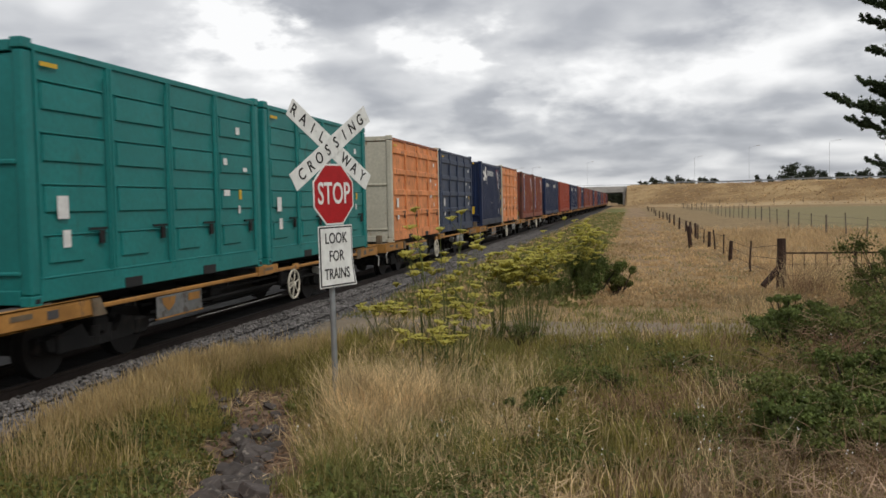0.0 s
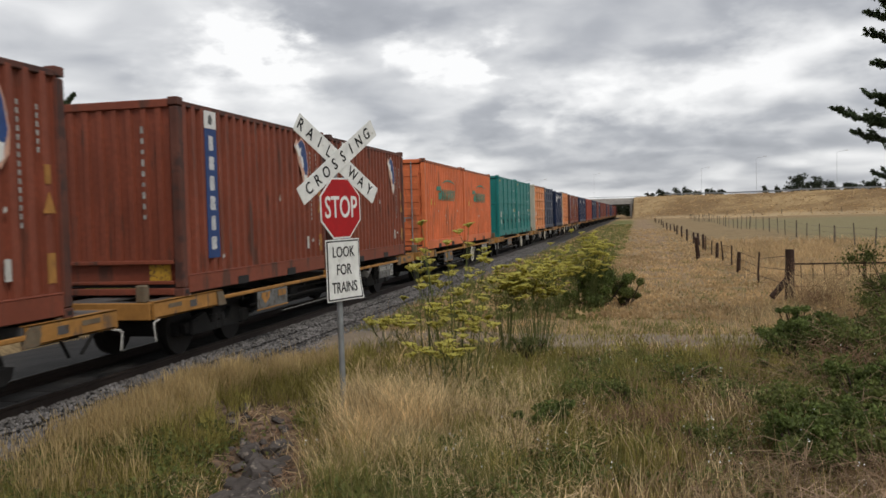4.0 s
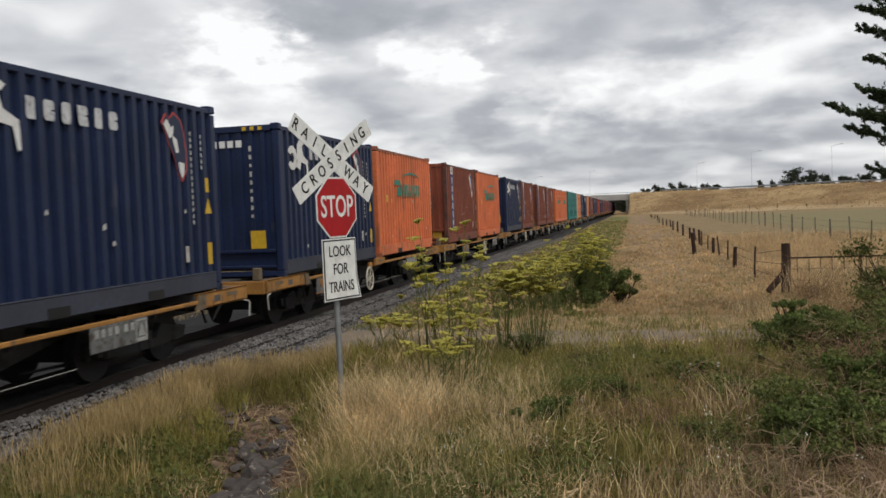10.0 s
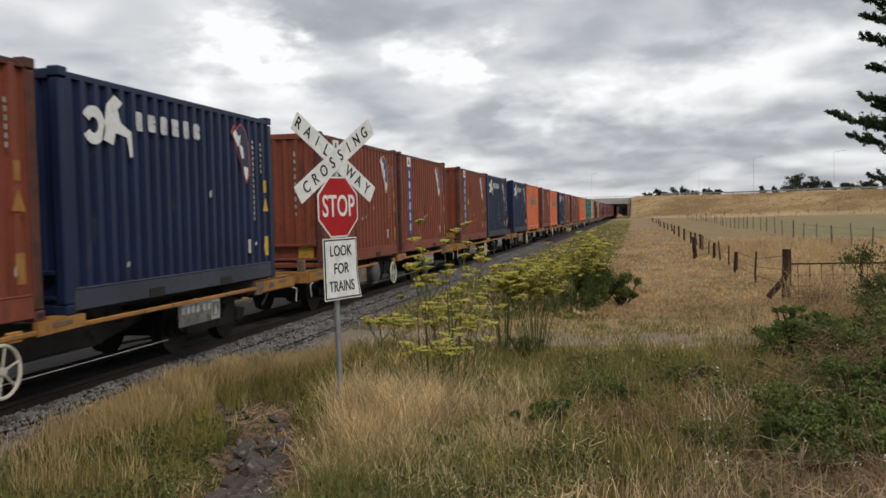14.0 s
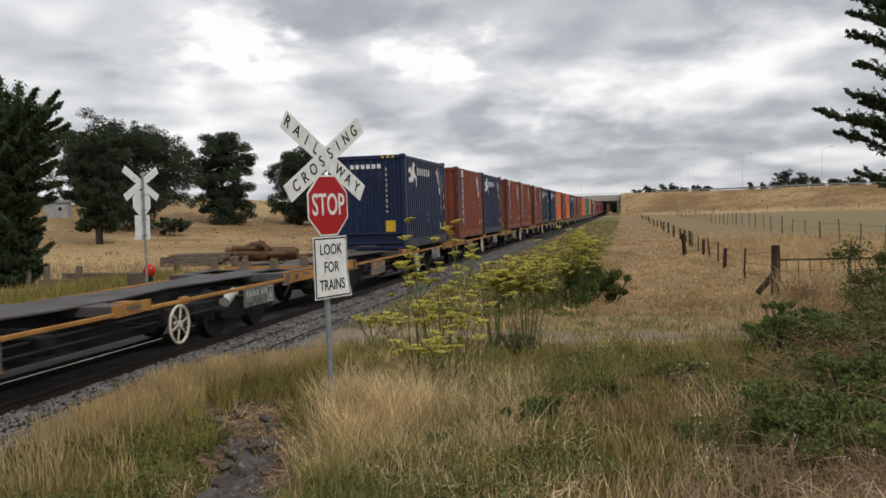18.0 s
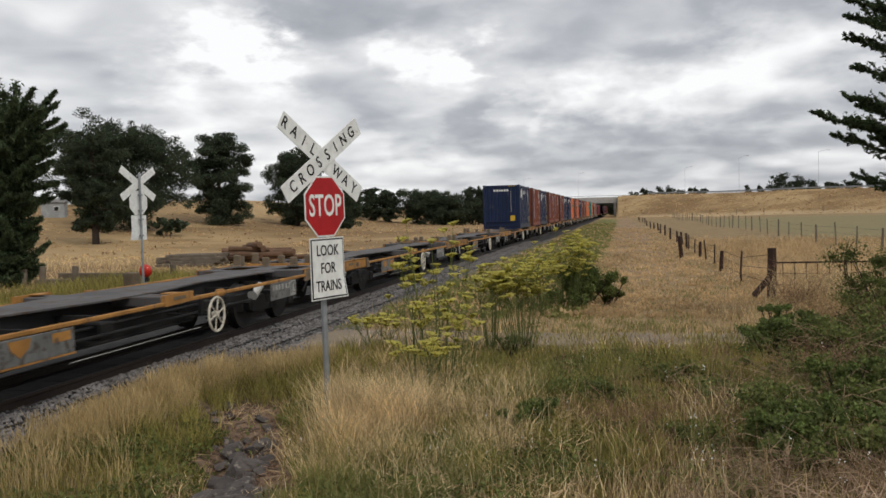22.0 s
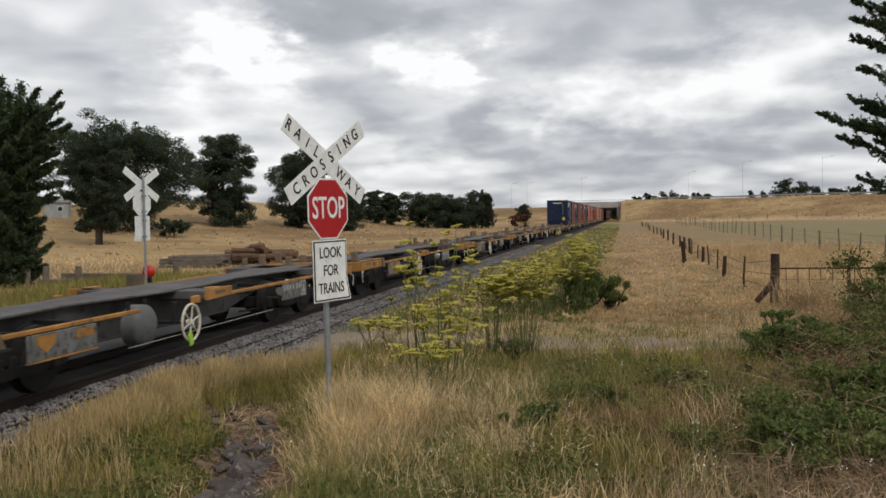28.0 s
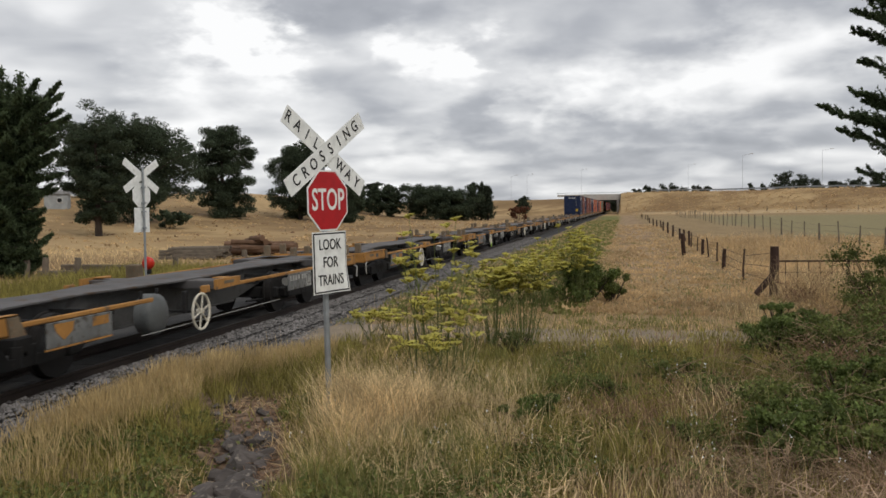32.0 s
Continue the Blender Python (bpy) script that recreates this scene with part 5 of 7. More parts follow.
# ---- fences ----
def fence_post(name, x, y, h, r, lean, label, group, seed=0, square=False):
    rr = random.Random(seed)
    p = thing(name, label, "fence post", group, m=pose(x, y, height(x, y)) @ pose(0, 0, 0, lean[0], lean[1], rr.uniform(0, 90)))
    b = Build()
    n = 4 if square else 9
    for k in range(4):
        z0, z1 = -0.3 + (h + 0.3) * k / 4, -0.3 + (h + 0.3) * (k + 1) / 4
        b.cyl((0.01 * math.sin(k * 2 + seed), 0.01 * math.cos(k + seed), z0), (0.01 * math.sin(k * 2 + 2 + seed), 0.01 * math.cos(k + 1 + seed), z1), r * (1.06 - 0.04 * k), r * (1.02 - 0.04 * k), n=n, caps=(k == 3))
    b.done("shaft", "dark_timber" if group.startswith("posts") else "timber", p)
    return p


strainer = fence_post("strainer_post", 10.94, 20.45, 1.14, 0.105, (0, 0), "thick dark corner post with a diagonal brace", "posts of the boundary fence", 1)
Build().cyl((-0.40, -0.16, 0.10), (-0.06, -0.03, 0.48), 0.075, 0.07, n=8).done("brace", "dark_timber", strainer)
strainer.matrix_world = pose(10.94, 20.45, height(10.94, 20.45))
R = random.Random(8)
line, posts = [(10.94, 20.45, 1.05)], []
for y, big in ((25.2, 0), (29.7, 1), (33.0, 0), (35.2, 0), (37.4, 1), (41.0, 0), (43.6, 0), (46.0, 1), (51, 1), (56, 1), (62, 1), (68, 1), (75, 1), (83, 1), (92, 1), (102, 1), (113, 1), (125, 1), (140, 1), (158, 1), (176, 1)):
    x = 10.95 + R.uniform(-0.12, 0.12)
    hh = R.uniform(0.62, 0.86)
    fence_post("fence_post", x, y, hh, 0.066 if big else 0.028, (R.uniform(-5, 5), R.uniform(-6, 6)), "leaning dark split-timber fence post in dry grass" if big else "thin dark dropper post in dry grass", "posts of the boundary fence", int(y * 7))
    line.append((x, y, 0.70))
fence_post("fence_post", 10.15, 38.1, 0.95, 0.09, (6, -10), "tall dark post leaning beside the fence", "posts of the boundary fence", 99)
wires = tagged(new("fence_wires"), "thin rusty wires strung between the fence posts", "fence wire")
for z in (0.30, 0.62, 0.92):
    b = Build()
    for (x0, y0, h0), (x1, y1, h1) in zip(line[:-1], line[1:]):
        b.cyl((x0, y0, z * h0 / 0.98), (x1, y1, z * h1 / 0.98), 0.007, n=4, caps=False)
    tagged(b.done("wire", "dark_timber", wires), kind="stuff")
# cross fence to the hedge: a rusty top rail with droppers
cf = thing("cross_fence", "rusty pipe rail with thin droppers and wires", "fence", m=pose(10.94, 20.45, 0))
Build().cyl((0.1, 0, 0.80), (5.5, 0.35, 0.78), 0.022, n=6).done("top_rail", "dark_timber", cf)
for z in (0.3, 0.55):
    Build().cyl((0.1, 0, z), (5.5, 0.35, z), 0.006, n=4).done("wire", "dark_timber", cf)
for k in range(22):
    x = 0.25 + 0.24 * k
    Build().cyl((x, 0.06 * x, 0.02), (x + R.uniform(-0.03, 0.03), 0.06 * x, 0.79), 0.009, n=4).done("dropper", "dark_timber", cf)
Build().cyl((1.55, 0.1, 0), (1.55, 0.1, 0.85), 0.04, n=7).done("stake", "dark_timber", cf)
# second fence, greyer and farther off
far_line = []
for k in range(38):
    y = 40 + 4.1 * k
    x = 18.4 + R.uniform(-0.1, 0.1)
    p = fence_post("paddock_post", x, y, R.uniform(1.05, 1.3), 0.036 if k % 3 else 0.055, (R.uniform(-2, 2), R.uniform(-3, 3)), "thin grey paddock fence post", "paddock fence posts", k)
    far_line.append((x, y))
w2 = tagged(new("paddock_wires"), "thin grey wires of the paddock fence", "fence wire")
for z in (0.35, 0.65, 0.95):
    b = Build()
    for (x0, y0), (x1, y1) in zip(far_line[:-1], far_line[1:]):
        b.cyl((x0, y0, height(x0, y0) + z), (x1, y1, height(x1, y1) + z), 0.008, n=3, caps=False)
    tagged(b.done("wire", "timber", w2), kind="stuff")
# fence at the foot of the embankment
for k in range(24):
    x = 30 + 6 * k
    y = 252 - 0.62 * x
    fence_post("toe_post", x, y, 1.3, 0.07, (0, 0), "far grey fence post below the embankment", "embankment fence posts", k + 60)

# ---- motorway bridge ----
br = thing("rail_underbridge", "pale concrete motorway bridge over the railway", "bridge")
for sx in (-1, 1):
    x0 = 5.45 if sx > 0 else 5.0
    Build().box((sx * (x0 + 0.4), 309, 2.0), (0.8, 50, 5.0), ch=0.1).done("abutment", "concrete", br)
    wing = Build().prism([(0, -0.3), (0, 5.4), (11, 0.8), (11, -0.3)], 0, -0.25, 0.25)
    wing.moved(pose(sx * (x0 + 0.8), 285, 0, 0, 0, -sx * 75)).done("wing_wall", "concrete", br)
Build().box((-0.3, 309, 4.95), (17.5, 50, 1.2), ch=0.05).done("deck", "concrete", br)
for y in (284.3, 333.7):
    Build().box((-0.3, y, 5.9), (26, 0.4, 0.75), ch=0.05).done("parapet", "concrete", br)
for k in range(13):
    Build().box((-12.9 + 2.1 * k, 284.3, 6.5), (0.08, 0.08, 0.6)).done("guard_post", "galv", br)
Build().box((-0.3, 284.3, 6.75), (26, 0.08, 0.12)).done("guard_rail", "galv", br)


def street_lamp(x, y, h):
    z = height(x, y)
    s = thing("street_lamp", "tall slim grey motorway lamp post", "street lamp", "motorway lamps", m=pose(x, y, z))
    Build().cyl((0, 0, -0.3), (0, 0, h), 0.05, 0.028, n=8).done("pole", "lamp_grey", s)
    Build().cyl((0, 0, h), (2.0, -0.6, h + 0.35), 0.03, n=6).done("arm", "lamp_grey", s)
    Build().box((2.3, -0.7, h + 0.38), (0.9, 0.3, 0.13), ch=0.04).done("lamp_head", "pale", s)


for x, y, top in ((40.8, 262, 16.2), (30.6, 330, 16.8), (60, 252, 16.4), (-11, 400, 19), (-33, 322, 14), (-28, 330, 14.5)):
    street_lamp(x, y, top - height(x, y))
# crash barrier along the motorway edge
cb = thing("crash_barrier", "thin grey steel barrier along the motorway edge", "barrier")
b = Build()
for k in range(40):
    x0, x1 = 16 + 6 * k, 22 + 6 * k
    y0, y1 = 286 - 0.62 * x0, 286 - 0.62 * x1
    b.add([(x0, y0, height(x0, y0) + 0.35), (x1, y1, height(x1, y1) + 0.35), (x1, y1, height(x1, y1) + 0.72), (x0, y0, height(x0, y0) + 0.72), (x0, y0 + 0.1, height(x0, y0) + 0.35), (x1, y1 + 0.1, height(x1, y1) + 0.35), (x1, y1 + 0.1, height(x1, y1) + 0.72), (x0, y0 + 0.1, height(x0, y0) + 0.72)],
          [(0, 1, 2, 3), (4, 7, 6, 5), (3, 2, 6, 7), (0, 4, 5, 1)])
done_each(b, "beam", "galv", cb)
for k in range(40):
    x = 16 + 6 * k
    y = 286.1 - 0.62 * x
    Build().box((x, y, height(x, y) + 0.25), (0.1, 0.1, 0.8)).done("barrier_post", "galv", cb)


# ---- trees ----
def fast_mesh(name, verts, quads, tris, material, parent=None):
    """One mesh from arrays of points, four-point and three-point faces."""
    me = bpy.data.meshes.new(name)
    nv, nq, ntr = len(verts), len(quads), len(tris)
    me.vertices.add(nv)
    me.vertices.foreach_set("co", np.asarray(verts, np.float32).ravel())
    me.loops.add(nq * 4 + ntr * 3)
    me.loops.foreach_set("vertex_index", np.concatenate([np.asarray(quads, np.int32).ravel(), np.asarray(tris, np.int32).ravel()]))
    me.polygons.add(nq + ntr)
    me.polygons.foreach_set("loop_start", np.concatenate([np.arange(nq) * 4, nq * 4 + np.arange(ntr) * 3]).astype(np.int32))
    me.update(calc_edges=True)
    me.materials.append(M[material])
    ob = new(name, me)
    ob.parent = parent
    return ob


def leaves(name, pts, size, material, parent, r, lift=0.0, long=1.6):
    """Small folded leaves or sprays at the given points, turned at random; two triangles each."""
    pts = np.asarray(pts, float)
    n = len(pts)
    a, e = r.uniform(0, 2 * np.pi, n), r.normal(lift, 0.6, n)
    d = np.stack([np.cos(a) * np.cos(e), np.sin(a) * np.cos(e), np.sin(e)], 1)
    s = np.cross(d, r.normal(0, 1, (n, 3)))
    s /= np.linalg.norm(s, axis=1)[:, None] + 1e-9
    up = np.cross(d, s)
    k = (size * r.uniform(0.6, 1.4, n))[:, None]
    v = np.stack([pts - d * k * long * 0.5, pts + s * k * 0.5 + up * k * 0.15, pts + d * k * long * 0.5, pts - s * k * 0.5 + up * k * 0.15], 1).reshape(-1, 3)
    i = np.arange(n)[:, None] * 4
    return fast_mesh(name, v, np.zeros((0, 4), int), np.concatenate([i + [0, 1, 2], i + [0, 2, 3]]), material, parent)


def tree(name, x, y, h, w, style, seed, label, category="tree", leaf=0.3, count=5000, material="conifer", z=None, group=""):
    """Tapered trunk, limbs, and a crown of many small sprays grouped in clumps with gaps."""
    r = np.random.default_rng(seed)
    t = thing(name, label, category, group, m=pose(x, y, height(x, y) if z is None else z))
    b = Build()
    bend = r.normal(0, 0.03 * h, 2)
    spine = [(bend[0] * k * k, bend[1] * k * k, -0.3 + (h * 0.93 + 0.3) * k) for k in (0, 0.25, 0.5, 0.75, 1.0)]
    rad = h * 0.032
    for i in range(4):
        b.cyl(spine[i], spine[i + 1], rad * (1 - 0.22 * i), rad * (1 - 0.22 * (i + 1)), n=8, caps=False)
    clumps, sizes = [], []
    limbs = 46 if style in ("cone", "column") else 34
    for k in range(limbs):
        f = (k + 0.5) / limbs
        a = k * 2.399 + r.uniform(-0.4, 0.4)
        if style == "cone":
            z0, reach, rise = h * (0.06 + 0.90 * f), w * (1.02 - 0.85 * f) * r.uniform(0.7, 1.15), 0.12
        elif style == "column":
            z0, reach, rise = h * (0.04 + 0.90 * f), w * (1.0 - 0.6 * f ** 2) * r.uniform(0.65, 1.1), 0.55
        elif style == "spread":
            z0, reach, rise = h * (0.10 + 0.76 * f), w * (0.85 + 0.35 * math.sin(3.1 * f)) * r.uniform(0.5, 1.1), 0.16
        else:
            z0, reach, rise = h * (0.03 + 0.85 * f), w * math.sqrt(max(0.05, 1 - (1.75 * f - 0.75) ** 2)) * r.uniform(0.6, 1.1), 0.30
        q = z0 / h
        p0 = Vector((bend[0] * q * q, bend[1] * q * q, z0))
        tip = p0 + Vector((reach * math.cos(a), reach * math.sin(a), reach * rise + r.normal(0, 0.05 * h)))
        mid = p0.lerp(tip, 0.5) + Vector((0, 0, -0.06 * reach))
        b.cyl(p0, mid, rad * 0.36 * (1.1 - q), rad * 0.22 * (1.1 - q), n=5, caps=False).cyl(mid, tip, rad * 0.22 * (1.1 - q), rad * 0.05, n=4, caps=False)
        for s in (0.35, 0.55, 0.72, 0.88, 1.0):
            p = p0.lerp(mid, s * 2) if s < 0.5 else mid.lerp(tip, s * 2 - 1)
            clumps.append(p + Vector(r.normal(0, 0.12 * w, 3)) * Vector((1, 1, 0.8)).length / 1.62)
            sizes.append(w * (0.25 if style == "spread" else 0.25) * r.uniform(0.6, 1.25) * (1.15 - 0.4 * s))
    clumps += [Vector((bend[0], bend[1], h * 0.95)), Vector((bend[0], bend[1], h * 0.90))]
    sizes += [w * 0.07, w * 0.1]
    trunk = b.done("trunk", "bark", t, smooth=True)
    count = int(count * 4.0)
    leaf *= 0.62
    wts = np.array(sizes) ** 2
    pick = r.choice(len(clumps), count, p=wts / wts.sum())
    g = r.normal(0, 1, (count, 3))
    g /= np.linalg.norm(g, axis=1)[:, None]
    c = np.array([tuple(p) for p in clumps])[pick] + g * (np.array(sizes)[pick] * (r.uniform(0, 1, count) ** 0.5 * 1.1))[:, None] * np.array([1, 1, 0.62 if style != "column" else 1.2])
    c[:, 2] = np.maximum(c[:, 2], 0.05)
    leaves("crown", c, leaf * 0.56, material, t, r, 0.35 if style != "column" else 0.8, 3.2)
    return t


def bush(name, x, y, h, w, seed, label, material="bramble", leaf=0.06, count=1500, canes=0, z=None, flat=0.8, group=""):
    """A mound of leaves on short stems, with an uneven outline."""
    r = np.random.default_rng(seed)
    t = thing(name, label, "bush", group, m=pose(x, y, height(x, y) if z is None else z))
    lumps = [(r.normal(0, 0.5 * w), r.normal(0, 0.5 * w), h * r.uniform(0.15, 0.8), w * r.uniform(0.10, 0.34)) for _ in range(26)]
    b = Build()
    for lx, ly, lz, lr in lumps:
        b.cyl((lx * 0.2, ly * 0.2, -0.05), (lx * 0.7, ly * 0.7, lz * 0.6), 0.012, 0.009, n=4, caps=False).cyl((lx * 0.7, ly * 0.7, lz * 0.6), (lx, ly, lz), 0.009, 0.005, n=4, caps=False)
    tagged(b.done("stem_tangle", "bark", t), kind="stuff")
    k = r.integers(0, len(lumps), count)
    L4 = np.array(lumps)[k]
    g = r.normal(0, 1, (count, 3))
    g /= np.linalg.norm(g, axis=1)[:, None]
    c = L4[:, :3] + g * (L4[:, 3] * r.uniform(0.0, 1.25, count))[:, None] * np.array([1, 1, flat])
    c[:, 2] = np.clip(c[:, 2], 0.03, h * 1.15)
    leaves("foliage", c, leaf, material, t, r, 0.2, 1.25)
    if canes:
        d = Build()
        for _ in range(canes):
            p = Vector((r.uniform(-w, w), r.uniform(-w, w), r.uniform(0.05, h * 0.6)))
            a = r.uniform(0, 6.28)
            q = p + Vector((math.cos(a), math.sin(a), r.uniform(-0.1, 0.5))) * r.uniform(0.2, 0.6)
            s = q + Vector((math.cos(a), math.sin(a), r.uniform(-0.6, 0.1))) * r.uniform(0.1, 0.4)
            d.cyl(p, q, 0.0036, 0.003, n=4, caps=False).cyl(q, s, 0.003, 0.0015, n=4, caps=False)
        tagged(d.done("cane_tangle", "cane", t), kind="stuff")
    return t


def plume_tree(name, x, y, h, w, seed, label, count):
    """A cypress of many upswept feathery plumes from the ground to a ragged top."""
    r = np.random.default_rng(seed)
    t = thing(name, label, "tree", m=pose(x, y, height(x, y)))
    b = Build().cyl((0, 0, -0.3), (0, 0, h * 0.5), 0.3, 0.18, n=9, caps=False).cyl((0, 0, h * 0.5), (0, 0, h * 0.9), 0.18, 0.05, n=8, caps=False)
    P = []
    n = 150
    for k in range(n):
        f = (k + 0.5) / n
        a = k * 2.399
        z0 = h * (0.02 + 0.78 * f)
        reach = w * (0.80 - 0.10 * math.sin(math.pi * f) - 0.06 * f) * r.uniform(0.6, 1.12)
        lean = 1.25 * f * f
        p0 = Vector((0.3 * reach * math.cos(a) + 0.5 * lean, 0.3 * reach * math.sin(a), z0))
        tip = Vector((reach * math.cos(a) + lean, reach * math.sin(a), z0 + h * (r.uniform(-0.01, 0.07) + 0.10 * max(0.0, f - 0.8) * 5)))
        b.cyl((0, 0, z0 * 0.96), p0, 0.03, 0.025, n=4, caps=False).cyl(p0, tip, 0.025, 0.006, n=4, caps=False)
        m = count // n
        s = r.random(m) ** 0.8
        rad = (0.26 * (1 - s) + 0.030)[:, None]
        droop = np.stack([0 * s, 0 * s, -0.10 * reach * np.sin(np.pi * s)], 1)
        c = np.array(p0)[None] * (1 - s)[:, None] + np.array(tip)[None] * s[:, None] + droop + r.normal(0, 1, (m, 3)) * rad * np.array([0.70, 0.70, 0.36])
        P.append(c)
    for sx, sz in ((0.2, 1.0), (0.95, 0.97), (-0.75, 0.90), (1.55, 0.86), (0.5, 0.93)):
        m = count // 110
        q = r.random(m) ** 0.9
        b.cyl((sx * 0.5, 0, h * 0.6), (sx, 0, h * sz), 0.03, 0.008, n=4, caps=False)
        P.append(np.stack([sx * (0.6 + 0.4 * q), 0 * q, h * (0.62 + (sz - 0.62) * q)], 1) + r.normal(0, 1, (m, 3)) * (0.30 * (1 - q) + 0.05)[:, None])
    b.done("trunk", "bark", t, smooth=True)
    leaves("crown", np.concatenate(P), 0.046, "cypress", t, r, 0.6, 4.2)
    return t


plume_tree("cypress_tree", -12.65, 25.6, 6.95, 2.15, 11, "dense dark green cypress beyond the railway", 100000)
tree("pine_tree", -41.2, 81.5, 11.6, 5.6, "spread", 12, "broad dark pine on the dry hillside", leaf=0.25, count=19000)
tree("pine_tree", -35.4, 66, 10.0, 2.3, "spread", 13, "dark pine beside a larger one", leaf=0.25, count=7500)
tree("pine_tree", -40.2, 99.3, 11.3, 4.3, "round", 14, "rounded dark pine on the dry hillside", leaf=0.26, count=16000)
tree("pine_tree", -35.1, 112.1, 10.6, 4.4, "round", 15, "rounded dark pine standing below the hill", leaf=0.27, count=12500)
tree("pine_tree", -29.0, 113.0, 5.2, 2.6, "round", 16, "small dark tree below the hill", leaf=0.27, count=4500)
tree("pine_tree", -61.0, 102, 9.6, 3.8, "round", 18, "dark pine behind the farm shed", leaf=0.26, count=9000)
bush("low_shrub", -35.0, 77, 2.2, 1.6, 17, "dark shrub under a pine", "conifer", 0.3, 900)
for k, (x, y, h, w) in enumerate(((-37.2, 143, 5.0, 2.2), (-34.0, 144, 5.6, 2.3), (-31.2, 145, 5.6, 2.2), (-39.9, 142.6, 5.0, 2.2), (-42.5, 141.8, 5.4, 2.3))):
    tree("shelter_tree", x, y, h, w, "round", 20 + k, "small dark conifer in a shelter row", leaf=0.36, count=2200, group="shelter row")
tree("cypress_tree", -25.3, 146.8, 5.6, 4.6, "spread", 30, "low spreading dark cypress in the field", leaf=0.32, count=7000)
tree("cypress_tree", -21.3, 147.2, 5.0, 4.0, "spread", 31, "low spreading dark cypress in the field", leaf=0.32, count=6500)
for k, (x, h) in enumerate(((-18.6, 6.2), (-17.0, 6.6), (-15.8, 5.8))):
    tree("poplar_tree", x, 153, h, 1.4, "column", 33 + k, "slim grey-green tree beside a cypress", leaf=0.34, count=1100, material="gumleaf", group="slim trees")
tree("small_tree", -22.5, 268, 5.0, 2.6, "round", 40, "small far tree near the motorway", leaf=0.55, count=900, material="gumleaf")
bush("russet_bush", -9.8, 149, 2.9, 1.6, 41, "russet dry bush in the field", "redbush", 0.3, 900)
R = random.Random(4)
for k in range(15):
    x = 12 + 1.9 * k + R.uniform(-0.6, 0.6)
    tree("far_tree", x, 345 - 0.4 * k, R.uniform(9.6, 11.5) - 0.03 * k, R.uniform(1.3, 2.4), "round", 50 + k, "far dark tree above the motorway", leaf=0.7, count=420, material="gumleaf", group="trees behind the motorway", z=0)
for k, (x, h, w) in enumerate(((63, 14.4, 4.6), (68.5, 12.6, 4.4), (74, 11.0, 3.8), (80, 10.4, 4.2), (86, 10.6, 4.6), (56, 10.4, 1.5), (52, 10.2, 1.4), (93, 10.2, 4.5))):
    tree("far_tree", x, 326, h, w, "round", 70 + k, "rounded far dark tree above the motorway", leaf=0.7, count=1100, material="gumleaf", group="trees behind the motorway", z=0)
# trees added beyond the bridge so that its opening stays dark
for k in range(9):
    tree("lineside_tree", (3.9, 5.2, 6.6)[k % 3] + R.uniform(-0.3, 0.3), 372 + 9 * k, R.uniform(5, 7), 1.9, "round", 90 + k, "dark tree added beyond the bridge to darken its opening", leaf=0.7, count=700, material="gumleaf", group="trees beyond the bridge", z=0)


# more added trees, far down the line, block the sky seen through the opening
for k in range(5):
    tree("far_tree", -8 + 4 * k, 570 + 5 * k, 9.5, 3.4, "round", 110 + k, "far dark tree added to close the bright view along the line", leaf=0.9, count=700, material="gumleaf", group="trees far down the line", z=0)


# ---- cypress beside the road: long sprays that stir in the wind ----
BOUGHS = []


def spray_points(r, tip, twigs, per):
    """Sprays along a bough from its root at the origin: forked side shoots that slant outwards, hang a little, and leave gaps."""
    out = tip.normalized()
    side, up = Vector((-out.y, out.x, 0)).normalized(), Vector((0, 0, 1))
    pts = []
    for q in range(twigs):
        s = 0.10 + 0.90 * (q + r.random()) / twigs
        if 0.30 < math.sin(9.0 * s + 3.0 * r.random()) < 0.62:
            continue
        a = r.uniform(0, 6.28)
        away = side * math.cos(a) + up * (math.sin(a) * (0.55 if math.sin(a) > 0 else 0.9))
        long = (0.05 + 0.62 * (1 - s) ** 0.8) * r.choice((0.25, 0.5, 0.8, 1.15))
        base = tip * s
        e = base + (out * 0.85 + away * 0.60 + up * 0.16) * long
        n = max(8, int(per * (0.35 + long)))
        f = r.random(n)
        b3, e3 = np.array(base), np.array(e)
        thick = 0.020 * (0.5 + long)
        pts.append(b3 + (e3 - b3) * f[:, None] + r.normal(0, 1, (n, 3)) * (thick * (1.25 - f))[:, None])
        for _ in range(3):
            g = r.uniform(0.35, 0.95)
            o = b3 + (e3 - b3) * g
            v = np.array(out * 0.6 + side * r.normal(0, 0.7) + up * r.normal(0.1, 0.5)) * long * 0.34
            f = r.random(n // 3)
            pts.append(o + v * f[:, None] + r.normal(0, 0.010, (n // 3, 3)))
    return np.concatenate(pts)


